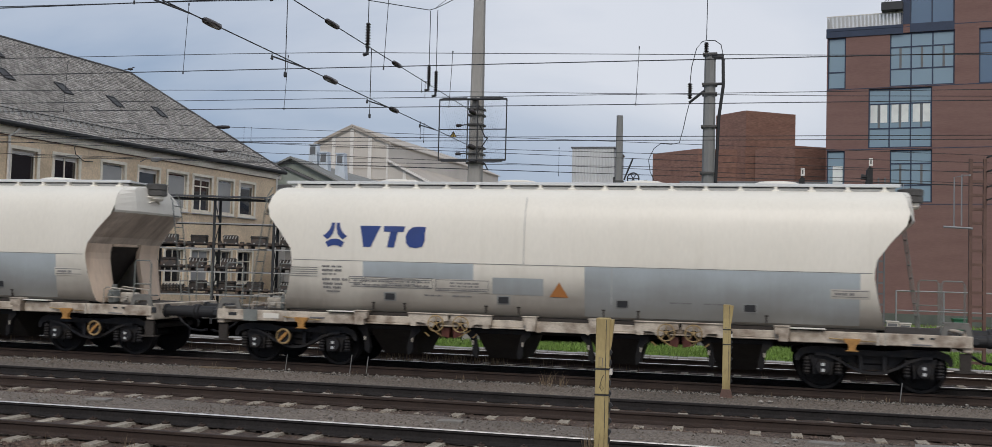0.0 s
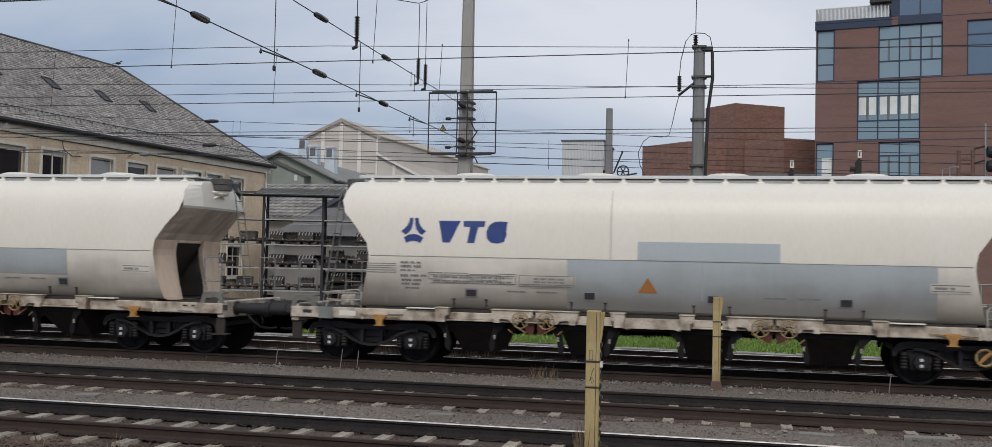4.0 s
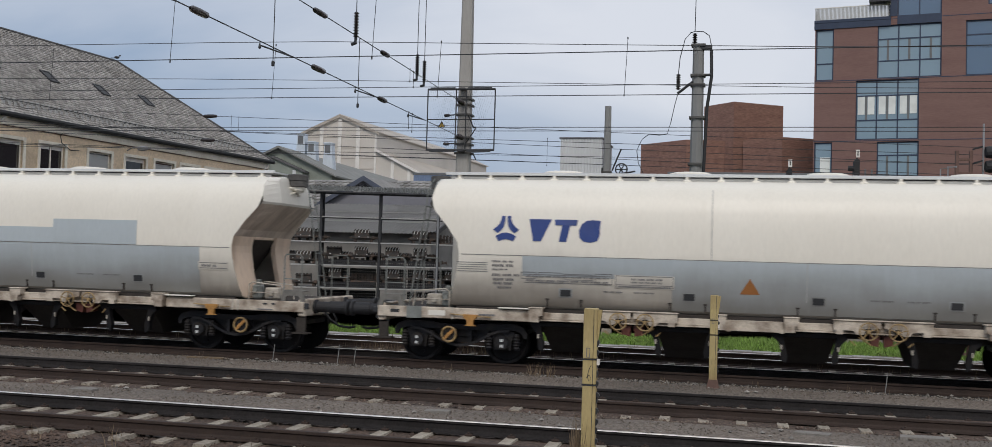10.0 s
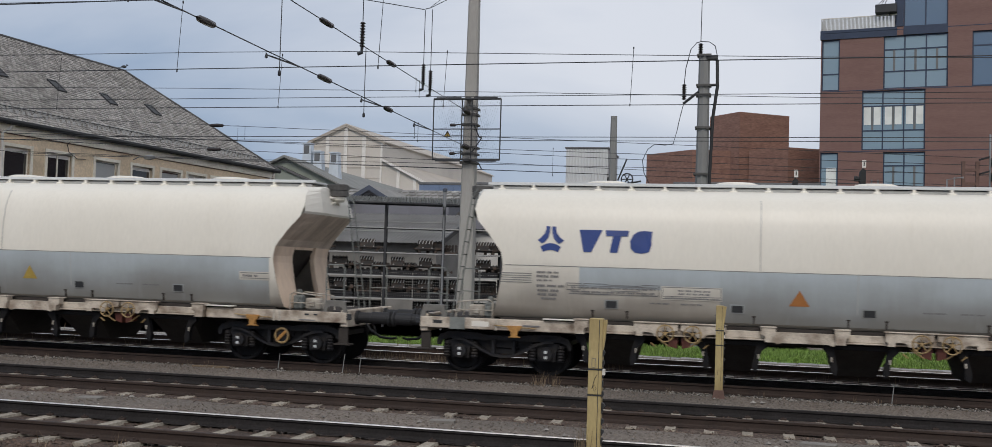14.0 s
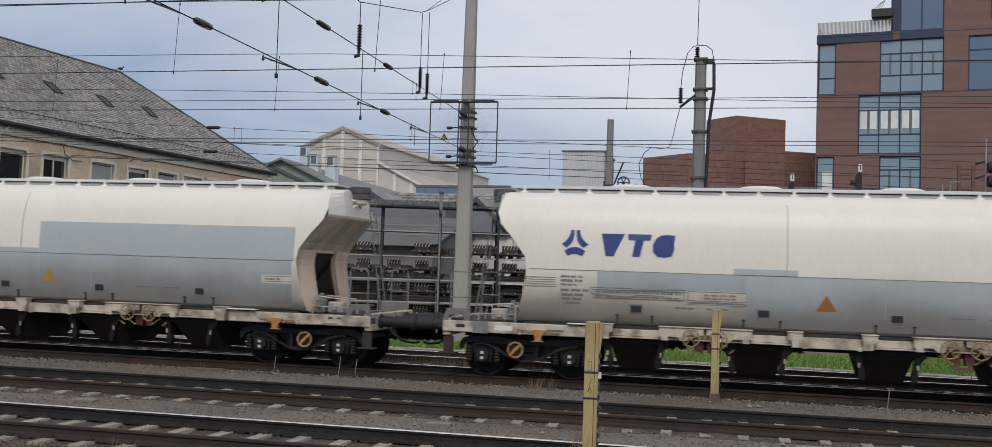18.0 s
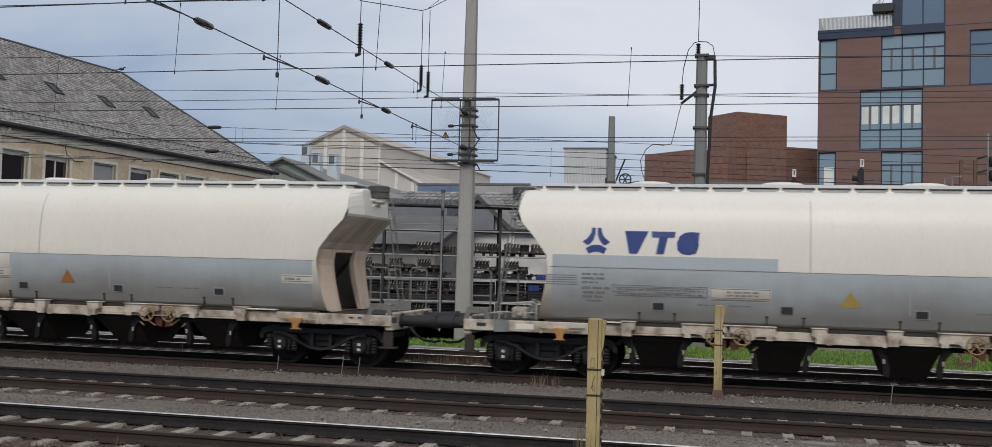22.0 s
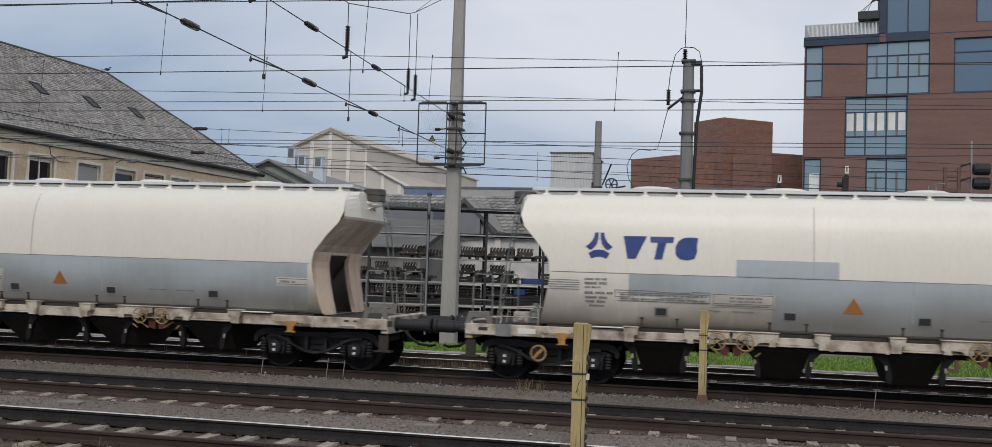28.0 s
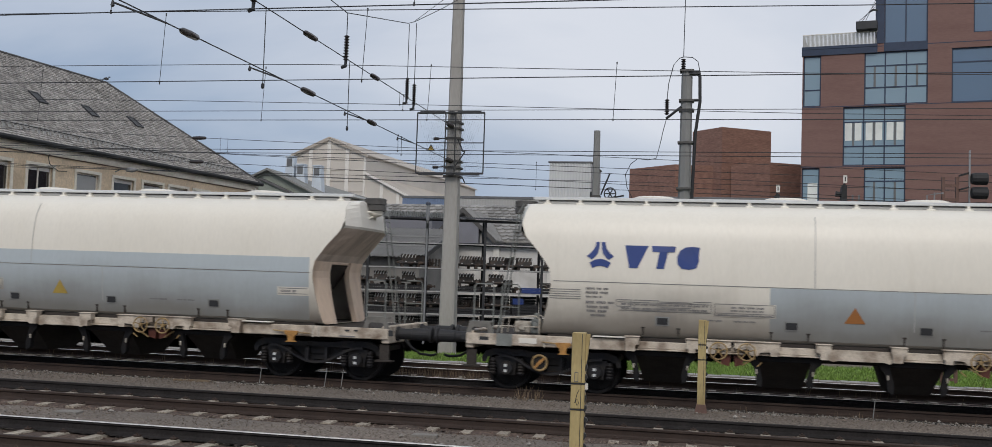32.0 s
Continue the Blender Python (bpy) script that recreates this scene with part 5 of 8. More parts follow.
# ---- red-brown brick office building ----
def brick_office():
    house = thing("brick_office", pose(4.30, 62.0, 0, 0, 0, -10.8), "modern red-brown brick office building with navy-framed glazing", "office building")
    low = [(0.0, 0.98, 6.25, 9.25), (0.0, 0.98, 12.8, 15.75), (2.22, 5.54, 9.36, 12.72), (3.38, 5.56, 6.3, 9.24), (3.33, 6.66, 12.8, 15.8), (7.87, 10.0, 12.78, 15.8), (8.95, 11.1, 16.6, 20.0), (11.9, 14.0, 9.4, 12.7), (11.9, 14.0, 12.8, 15.8), (12.9, 15.0, 16.6, 20.0), (4.36, 6.64, 16.25, 22.0)]
    bm = wall(bmesh.new(), -0.05, 24, -0.4, 16.1, 0.45, [(max(a, 0.0), b, c, d) for a, b, c, d in low if d < 16.1])
    part("front_wall", bm, M_BRICK, house)
    bm = wall(bmesh.new(), 4.02, 24, 16.1, 23.0, 0.45, [h for h in low if h[3] > 16.1])
    part("upper_wall", bm, M_BRICK, house)
    for nm, (x0, x1, y0, y1, z1) in (("side_wall", (-0.05, 0.4, 0.45, 16, 16.1)), ("upper_side_wall", (4.02, 4.3, 0.45, 16, 23.0)), ("side_wall", (23.6, 24, 0.45, 16, 23.0)), ("back_wall", (-0.05, 4.0, 16, 16.4, 16.1)), ("back_wall", (4.02, 24, 16, 16.4, 23.0))):
        bm = bmesh.new()
        box(bm, x0, x1, y0, y1, -0.4 if "upper" not in nm else 16.1, z1)
        part(nm, bm, M_BRICK, house)
    bm = bmesh.new()
    box(bm, 4.02, 24, 0.02, 16.4, 23.0, 23.2)
    part("roof", bm, M_NAVY, house)
    # joints between the brick panels
    for z in (12.76, 9.30, 6.2, 16.12):
        bm = bmesh.new()
        box(bm, -0.04, 23.9, -0.008, 0.02, z - 0.02, z + 0.02)
        part("panel_joint", bm, M_NAVY, house)
    for a, b, c, d in low:
        wide = b - a
        cols = 1 if wide < 1.5 or a > 7 else (3 if wide > 3 else 2)
        lo = c + 0.33 * (d - c)
        hi = d - 0.26 * (d - c)
        blind = None
        if abs(c - 9.36) < 0.01 and a < 5:
            blind = (10.80, 11.82, False, M_BLIND)
        elif abs(c - 6.25) < 0.01:
            blind = (7.0, 8.4, False, M_BLIND)
        window(house, a, b, c, d, 1, M_NAVY, M_GLASSB if d > 19 or a > 7 else M_GLASS, cols, () if d > 20 else (lo, hi) if cols > 1 else (hi,) if a > 7 else (lo,), None, frame_w=0.07)
        if cols > 1 and d < 20:      # inner sashes
            cw = wide / cols
            for k in range(cols):
                bm = bmesh.new()
                box(bm, a + (k + 0.5) * cw - 0.06, a + (k + 0.5) * cw + 0.06, 0.11, 0.16, lo, hi)
                part("sash", bm, M_SASH, house)
                if blind:
                    for h in (0.10, 0.57):
                        bm = bmesh.new()
                        box(bm, a + (k + h) * cw, a + (k + h) * cw + 0.33 * cw, 0.118, 0.134, blind[0], blind[1])
                        part("blind", bm, M_BLIND, house)
        elif blind:
            bm = bmesh.new()
            box(bm, a + 0.32, a + 0.86, 0.118, 0.134, blind[0], blind[1])
            part("blind", bm, M_BLIND, house)
    bm = bmesh.new()
    box(bm, 4.36, 6.64, -0.02, 0.08, 15.8, 16.25)
    part("spandrel", bm, M_NAVY, house)
    # terrace: navy slab edge, white railing
    bm = bmesh.new()
    box(bm, -0.10, 4.02, -0.08, 10, 16.1, 16.28, 0.02)
    box(bm, -0.10, 4.02, -0.06, 0.25, 15.76, 16.1)
    part("terrace_slab", bm, M_NAVY, house)
    bm = bmesh.new()
    box(bm, -0.08, 4.0, -0.04, 0.0, 16.95, 17.0)
    part("handrail", bm, M_WHITE, house)
    bm = bmesh.new()
    for i in range(56):
        box(bm, -0.06 + i * 0.0725, -0.005 + i * 0.0725, -0.03, -0.01, 16.28, 16.95)
    for i in range(40):
        box(bm, -0.07, -0.05, 0.1 + i * 0.14, 0.15 + i * 0.14, 16.28, 16.95)
    tagged(part("baluster", bm, M_CLAD, house), kind="stuff")
    bm = bmesh.new()
    box(bm, 2.88, 4.02, -0.5, 0.4, 17.02, 17.5, 0.03)
    part("awning_box", bm, M_DARK, house)
    for z in (16.95, 18.05):
        bm = bmesh.new()
        tube(bm, [(3.6, -0.3, z), (3.8, -0.35, z + 0.08), (4.02, -0.3, z + 0.05)], 0.06, 6)
        part("outdoor_lamp", bm, M_DARK, house)
    for i in range(3):
        bm = bmesh.new()
        tube(bm, [(2.95 + 0.2 * i, -0.2, 17.5), (3.9, 0.0, 18.4 + 0.2 * i)], 0.015, 4)
        part("stay_wire", bm, M_WIRE, house)
    # grey navy corner post beside the glass tower
    bm = bmesh.new()
    box(bm, 3.9, 4.36, -0.03, 0.05, 16.28, 23.0)
    part("corner_panel", bm, M_NAVY, house)
    bm = bmesh.new()
    box(bm, -0.04, 24, -0.10, 0.0, -0.4, 0.15)
    part("plinth", bm, M_GREENISH, house, "grey-green rendered plinth")


brick_office()


# ---- low brick building and grey hall beside it ----
def angled_block(name, pts, z0, z1, m, label, category, roof=None):
    """A walled block over a plan of four corners."""
    ob = thing(name, pose(0, 0, 0), label, category)
    n = len(pts)
    cx, cy = sum(p[0] for p in pts) / n, sum(p[1] for p in pts) / n
    for i in range(n):
        (ax, ay), (bx, by) = pts[i], pts[(i + 1) % n]
        ang = math.degrees(math.atan2(by - ay, bx - ax))
        length = math.hypot(bx - ax, by - ay)
        bm = bmesh.new()
        box(bm, 0, length, 0, 0.3, z0, z1)
        part("wall", bm, m, ob, m=pose(ax, ay, 0, 0, 0, ang))
    bm = bmesh.new()
    prism(bm, [(x + (cx - x) * 0.02, y + (cy - y) * 0.02) for x, y in pts], z1 - 0.5, z1 - 0.3, "z")
    part("roof", fixed(bm), roof or M_CLAD, ob)
    return ob


angled_block("brick_hall", [(-2.4, 77.2), (-0.27, 74.85), (3.18, 77.1), (1.5, 84), (-3, 84)][:4], -0.4, 13.6, M_BRICK2, "red brick stair tower with a flat roof", "building")
angled_block("brick_hall", [(-7.02, 78.1), (-3.51, 74.79), (-0.6, 75.6), (-2.2, 84)], -0.4, 10.9, M_BRICK2, "low red brick hall with a flat roof", "building")
angled_block("brick_hall", [(0.4, 74.9), (3.0, 73.2), (5.6, 74.6), (5.6, 84)], -0.4, 10.9, M_BRICK2, "low red brick annex with a flat roof", "building")

hall = thing("clad_hall", pose(-3.75, 60.0, 0), "grey metal-clad hall wall with standing panel joints", "building")
bm = bmesh.new()
box(bm, 0, 7.85, 0.03, 8, -0.4, 7.1)
part("wall", bm, M_HALLCLAD, hall)
for i in range(5):
    for z0, z1 in ((-0.4, 3.3), (3.34, 7.1)):
        bm = bmesh.new()
        box(bm, 0.02 + i * 1.57, 1.55 + i * 1.57, 0, 0.03, z0, z1, 0.008)
        part("clad_panel", bm, M_HALLCLAD, hall)
bm = bmesh.new()
box(bm, -0.1, 7.95, -0.12, 8.1, 7.1, 7.32, 0.03)
part("coping", bm, M_SASH, hall)
bm = bmesh.new()
tube(bm, [(-0.15, -0.1, -0.4), (-0.15, -0.1, 7.2)], 0.07, 8)
part("downpipe", bm, M_DARK, hall)


# ---- halls, sheds and the white tower behind ----
def ribbed(name, m, w, d, z0, z1, mat_, label, n, category="building", roof_h=0.25):
    """A hall clad in upright ribs."""
    ob = thing(name, m, label, category)
    bm = bmesh.new()
    box(bm, 0, w, 0, d, z0, z1)
    part("wall", bm, mat_, ob)
    bm = bmesh.new()
    box(bm, -0.08, w + 0.08, -0.08, d + 0.08, z1, z1 + roof_h, 0.02)
    part("roof", bm, M_SASH, ob)
    for i in range(n):
        bm = bmesh.new()
        x = w * (i + 0.5) / n
        box(bm, x - 0.25 * w / n, x + 0.25 * w / n, -0.05, 0.0, z0, z1, 0.02)
        part("rib", bm, mat_, ob)
    return ob


ribbed("white_tower", pose(-10.5, 62.5, 0), 2.55, 5, -0.4, 9.5, M_PALE, "tall white ribbed metal-clad tower", 14, roof_h=0.10)


def gable_hall(name, m, w, d, eave, apex, wall_m, roof_m, label, over=0.25, posts=0, post_m=None, roof_t=0.15, ribs=0):
    """A hall with its gable towards local -y and the ridge along y."""
    ob = thing(name, m, label, "building")
    bm = bmesh.new()
    prism(bm, [(0, -0.4), (w, -0.4), (w, eave), (w / 2, apex), (0, eave)], 0, d)
    part("wall", fixed(bm), wall_m, ob)
    k = (apex - eave) / (w / 2)
    for s, (a, b) in ((-1, (-over, w / 2)), (1, (w + over, w / 2))):
        bm = bmesh.new()
        za = eave - k * over
        prism(bm, [(a, za + 0.02), (b, apex + 0.02), (b, apex + roof_t + 0.05), (a, za + roof_t)], -over, d + over)
        rf = part("roof", fixed(bm), roof_m, ob)
        if ribs:
            for i in range(ribs):
                y = -over + (d + 2 * over) * (i + 0.5) / ribs
                bm = bmesh.new()
                prism(bm, [(a, za + roof_t), (b, apex + roof_t + 0.05), (b, apex + roof_t + 0.10), (a, za + roof_t + 0.05)], y - 0.06, y + 0.06)
                part("roof_rib", fixed(bm), roof_m, rf)
    for i in range(posts + 1 if posts else 0):
        u = w * i / posts
        z = eave + k * min(u, w - u)
        bm = bmesh.new()
        box(bm, max(0, u - 0.22), min(w, u + 0.22), -0.12, 0.0, -0.4, z - 0.05)
        part("pilaster", bm, post_m, ob)
    return ob


big = gable_hall("cream_hall", pose(-48.3, 110.6, 0, 0, 0, -3.5), 9.0, 42, 15.75, 17.65, M_CREAM, M_TAN, "large cream hall with pale pilasters and a tan sheet roof", posts=4, post_m=M_WHITE)
for z in (8.0, 9.2, 10.4, 11.6, 12.8, 14.0, 15.2):
    bm = bmesh.new()
    box(bm, 0.2, 8.8, -0.05, 0.0, z, z + 0.07)
    part("cladding_joint", bm, M_TAN, big)
bm = bmesh.new()
prism(bm, [(9.0, 13.6), (9.0, 13.75), (14.6, 11.0), (14.6, 10.85)], -0.3, 42)
part("lean_to_roof", fixed(bm), M_TAN, big)
bm = bmesh.new()
prism(bm, [(9.0, -0.4), (9.0, 13.6), (14.3, 11.0), (14.3, -0.4)], 0, 41.5)
part("lean_to_wall", fixed(bm), M_CREAM, big)
for u in (11.0, 13.0, 14.2):
    bm = bmesh.new()
    box(bm, u - 0.18, u + 0.18, -0.1, 0, -0.4, 13.5 - (u - 9) * 0.49)
    part("pilaster", bm, M_WHITE, big)

bm = bmesh.new()
prism(bm, [(9.0, 13.62), (9.0, 13.9), (14.7, 11.1), (14.7, 10.82)], -0.42, -0.31)
part("verge_board", fixed(bm), M_WHITE, big)
for s in (-1, 1):
    bm = bmesh.new()
    prism(bm, [(4.5, 17.62), (4.5 + s * 4.85, 15.6), (4.5 + s * 4.85, 15.45), (4.5, 17.45)], -0.33, -0.26)
    part("verge_board", fixed(bm), M_TAN, big)

green = gable_hall("green_shed", pose(-39.2, 75.2, 0, 0, 0, 3), 8.6, 34, 8.2, 10.2, M_GREENWALL, M_ROOFTOP, "sage-green boarded shed with a dark felt roof", over=0.5)
for i in range(9):
    bm = bmesh.new()
    box(bm, 0.05, 8.55, -0.03, 0.0, 7.0 + i * 0.16, 7.13 + i * 0.16)
    part("board", bm, M_GREENWALL, green)
bm = bmesh.new()
prism(bm, [(3.9, -0.4), (6.5, -0.4), (6.5, 8.36), (4.05, 9.38), (3.9, 9.32)], -0.8, -0.03)
part("porch", fixed(bm), M_GREENWALL, green)
bm = bmesh.new()
prism(bm, [(4.05, 9.38), (6.75, 8.26), (6.75, 8.40), (4.05, 9.54), (3.6, 9.34), (3.6, 9.2)], -1.0, -0.03)
part("porch_roof", fixed(bm), M_SLATE2, green)
bm = bmesh.new()
box(bm, 5.7, 5.95, -0.86, -0.81, 8.0, 8.45)
part("gable_vent", bm, M_PALE, green)
for x, h in ((-35.45, 11.8), (-34.5, 11.15), (-33.05, 11.05)):
    vent = thing("roof_vent", pose(x, 79.6, 0), "pale blue-grey sheet-metal roof ventilator", "roof vent", "roof ventilators")
    bm = bmesh.new()
    prism(bm, [(-0.05, 8.9), (0.9, 8.9), (0.72, h), (0.10, h)], 0, 0.7)
    part("shaft", fixed(bm), M_BLUEGREY, vent)
    bm = bmesh.new()
    box(bm, 0.02, 0.74, -0.1, 0.8, h, h + 0.12, 0.02)
    part("cap", bm, M_BLUEGREY, vent)
    bm = bmesh.new()
    box(bm, 0.15, 0.62, -0.012, 0.0, h - 0.75, h - 0.1)
    part("louvre", bm, M_SASH, vent)


def tile_shed(name, m, w, d, eave, apex, label, wall_m, roof_m, rows=14, cols=30):
    """A shed whose long roof slope faces the yard, with overlapping tiles."""
    ob = thing(name, m, label, "building")
    bm = bmesh.new()
    prism(bm, [(0, -0.4), (d, -0.4), (d, eave), (d / 2, apex), (0, eave)], 0, w, "x")
    part("wall", fixed(bm), wall_m, ob)
    bm = bmesh.new()
    k = (apex - eave) / (d / 2)
    prism(bm, [(-0.6, eave - 0.6 * k + 0.03), (d / 2, apex + 0.03), (d + 0.6, eave - 0.6 * k + 0.03), (d + 0.6, eave - 0.6 * k + 0.15), (d / 2, apex + 0.17), (-0.6, eave - 0.6 * k + 0.15)], -0.4, w + 0.4, "x")
    rf = part("roof", fixed(bm), roof_m, ob)
    rnd = random.Random(8)
    bm = bmesh.new()
    run = Vector((0, d / 2 + 0.6, apex - eave + 0.6 * k))
    shingles(bm, Vector((-0.4, -0.6, eave - 0.6 * k + 0.155)), Vector((w + 0.8, 0, 0)), run, rows, cols, lambda u, v: u <= w + 0.8 and v <= run.length * 1.001, 0.10, rnd)
    tagged(part("roof_tile", bm, roof_m, rf), kind="stuff")
    return ob


tile_shed("tiled_house", pose(-33, 62.6, 0), 27.3, 12, 4.75, 7.1, "long white-rendered house under a pale grey tiled roof", M_GREYWHITE, M_TILE, 11, 56)

# a low shed with a smooth roof slope leans against the house
low = thing("lean_roof_shed", pose(-24.4, 52.2, 0), "low grey-rendered shed under a smooth grey roof slope", "building")
bm = bmesh.new()
prism(bm, [(0, -0.4), (6.5, -0.4), (6.5, 4.98), (0, 3.3)], 0, 8.9, "x")
part("wall", fixed(bm), M_DULLWALL, low)
bm = bmesh.new()
n = 84
ridge_row = [bm.verts.new((-0.1 + 9.3 * i / n, 6.5, 5.12 + (0.03 if i % 2 else -0.03))) for i in range(n + 1)]
eave_row = [bm.verts.new((-0.1 + 9.3 * i / n, -0.7, 3.28 + (0.03 if i % 2 else -0.03))) for i in range(n + 1)]
for i in range(n):
    bm.faces.new((eave_row[i], eave_row[i + 1], ridge_row[i + 1], ridge_row[i]))
bmesh.ops.solidify(bm, geom=bm.faces, thickness=0.03)
slope_roof = part("roof", fixed(bm), M_PLAINROOF, low)
for k in range(1, 3):
    bm = bmesh.new()
    y = -0.7 + 2.4 * k
    box(bm, -0.1, 9.2, y, y + 0.05, 3.28 + 0.2556 * (y + 0.7) + 0.03, 3.28 + 0.2556 * (y + 0.7) + 0.07)
    part("sheet_lap", bm, M_PLAINROOF, slope_roof)
bm = bmesh.new()
prism(bm, [(-0.75, 3.08), (6.5, 4.92), (6.5, 5.17), (-0.75, 3.33)], 9.21, 9.29, "x")
part("verge_board", fixed(bm), M_DARK, low)

# the cross wing: a blue gable, a plain wall and a grey gable over a white ground floor
wing = thing("cross_wing", pose(-25.6, 60.0, 0), "grey cross wing with dark blue gable above white wall", "building")
bm = bmesh.new()
prism(bm, [(0.2, -0.4), (6.8, -0.4), (6.8, 4.85), (3.5, 6.75), (0.2, 4.85)], 0, 5.0)
part("gable_wall", fixed(bm), M_BLUEWALL, wing)
bm = bmesh.new()
box(bm, 3.1, 8.6, -0.46, 2.4, -0.4, 5.9)
part("middle_wall", bm, M_BLUEWALL, wing)
bm = bmesh.new()
box(bm, 3.0, 8.7, -0.56, 2.6, 5.9, 6.0)
part("middle_roof", bm, M_PLAINROOF, wing)
bm = bmesh.new()
prism(bm, [(8.6, -0.4), (12.3, -0.4), (12.3, 4.65), (10.45, 6.32), (8.6, 4.65)], 0.02, 5.0)
part("gable_wall", fixed(bm), M_PLAINROOF, wing)
for x, half, zt, ze, paint in ((3.5, 3.55, 6.84, 4.79, M_VERGE), (10.45, 2.05, 6.42, 4.54, M_CAP)):
    for k in (-1, 1):
        bm = bmesh.new()
        prism(bm, [(x, zt - 0.07), (x + k * half, ze - 0.07), (x + k * half, ze + 0.05), (x, zt + 0.05)], -0.3, 6.0)
        part("gable_roof", fixed(bm), M_TILE, wing)
        bm = bmesh.new()
        prism(bm, [(x, zt - 0.24), (x + k * half, ze - 0.24), (x + k * half, ze + 0.07), (x, zt + 0.07)], -0.38, -0.3)
        part("verge_board", fixed(bm), paint, wing)
bm = bmesh.new()
prism(bm, [(2.9, 6.0), (4.1, 6.0), (3.5, 6.42)], -0.03, 0.0)
part("gable_light", fixed(bm), M_DARK, wing)
bm = bmesh.new()
box(bm, 10.2, 11.45, -0.35, 0.0, 4.35, 5.72, 0.01)
part("roof_box", bm, M_BLUEWALL, wing)
bm = bmesh.new()
box(bm, 10.05, 10.2, -0.4, 0.0, 4.3, 5.8, 0.01)
part("corner_board", bm, M_DARK, wing)
bm = bmesh.new()
box(bm, 9.2, 18.5, -0.08, 0.0, -0.4, 4.25)
part("ground_floor_wall", bm, M_GREYWHITE, wing)
for x, w in ((12.35, 0.35), (15.6, 0.3)):
    bm = bmesh.new()
    box(bm, x, x + w, -0.2, -0.08, -0.4, 4.2, 0.01)
    part("pilaster", bm, M_WHITE, wing)
bm = bmesh.new()
box(bm, 9.1, 18.6, -0.5, 0.0, 4.25, 4.37)
part("eave_board", bm, M_DARK, wing)
gable_hall("white_gable_house", pose(-8.6, 57.8, 0, 0, 0, -2), 4.9, 9, 3.2, 6.35, M_GREYWHITE, M_SLATE2, "small white gable house with a steep dark verge board", over=0.45)
ribbed("blue_sheet_hall", pose(-31.7, 100, 0), 5.35, 12, -0.4, 10.2, M_BLUEROOF, "far hall end clad in blue ribbed sheet metal", 22)
ribbed("sheet_metal_hall", pose(-26.3, 100, 0), 12.5, 12, -0.4, 10.25, M_CLAD, "far low hall clad in pale grey ribbed sheet metal", 44)

# ---- storage rack for track parts ----
RA, RB = Vector((-27.21, 35.235, 0)), Vector((3.99, 44.935, 0))
RACK_ANGLE = math.degrees(math.atan2(RB.y - RA.y, RB.x - RA.x))
RACK_LEN = (RB - RA).length
BAYS = 14
BAY = RACK_LEN / BAYS
LEVELS = (-0.10, 0.80, 1.70, 2.62, 3.62)
TO_RACK = pose(RA.x, RA.y, 0, 0, 0, RACK_ANGLE)


def storage_rack():
    rack = thing("storage_rack", TO_RACK, "long open steel storage rack under a dark corrugated roof edge", "storage rack")
    for i in range(BAYS + 1):
        for y in (0.0, 1.1):
            bm = bmesh.new()
            box(bm, i * BAY - 0.05, i * BAY + 0.05, y, y + 0.08, -0.35, 4.62, 0.006)
            part("upright", bm, M_DARK, rack)
        bm = bmesh.new()
        for k in range(5):
            a, b = (0.08, 1.1) if k % 2 else (1.1, 0.08)
            tube(bm, [(i * BAY, a, 0.1 + k * 0.88), (i * BAY, b, 0.98 + k * 0.88)], 0.02, 5)
        part("lattice_brace", bm, M_DARK, rack)
    for z in LEVELS:
        for y, m in ((-0.04, M_RACK), (1.12, M_DARK)):
            for i in range(BAYS):
                bm = bmesh.new()
                box(bm, i * BAY + 0.05, (i + 1) * BAY - 0.05, y, y + 0.04, z - 0.028, z + 0.022, 0.005)
                part("shelf_beam", bm, m, rack)
        for i in range(BAYS):
            bm = bmesh.new()
            box(bm, i * BAY + 0.06, (i + 1) * BAY - 0.06, 0.02, 1.10, z, z + 0.03)
            part("shelf_board", bm, M_DARK, rack)
    for x0, x1, n, back, m, label in ((-0.3, 9.0, 168, 4.80, M_CORRUGATED, "dark corrugated roof sheets"), (9.0, 17.35, 152, 4.95, M_ROOFTOP, "grey corrugated roof sheets"), (17.35, RACK_LEN + 0.6, 290, 4.80, M_CORRUGATED, "dark corrugated roof sheets")):
        bm = bmesh.new()
        rows = [[bm.verts.new((x0 + (x1 - x0) * i / n, y, zz + (0.02 if i % 2 else -0.02))) for i in range(n + 1)] for y, zz in ((-0.45, 4.63), (1.5, back))]
        for i in range(n):
            bm.faces.new((rows[0][i], rows[0][i + 1], rows[1][i + 1], rows[1][i]))
        bmesh.ops.solidify(bm, geom=bm.faces, thickness=0.02)
        part("corrugated_roof", bm, m, rack, label)
    bm = bmesh.new()
    box(bm, 9.0, 17.35, -0.47, -0.44, 4.56, 4.61)
    part("roof_edge", bm, M_DARK, rack)
    bm = bmesh.new()
    box(bm, -0.2, RACK_LEN + 0.4, -0.02, 0.06, 4.52, 4.62)
    part("roof_beam", bm, M_DARK, rack)


storage_rack()

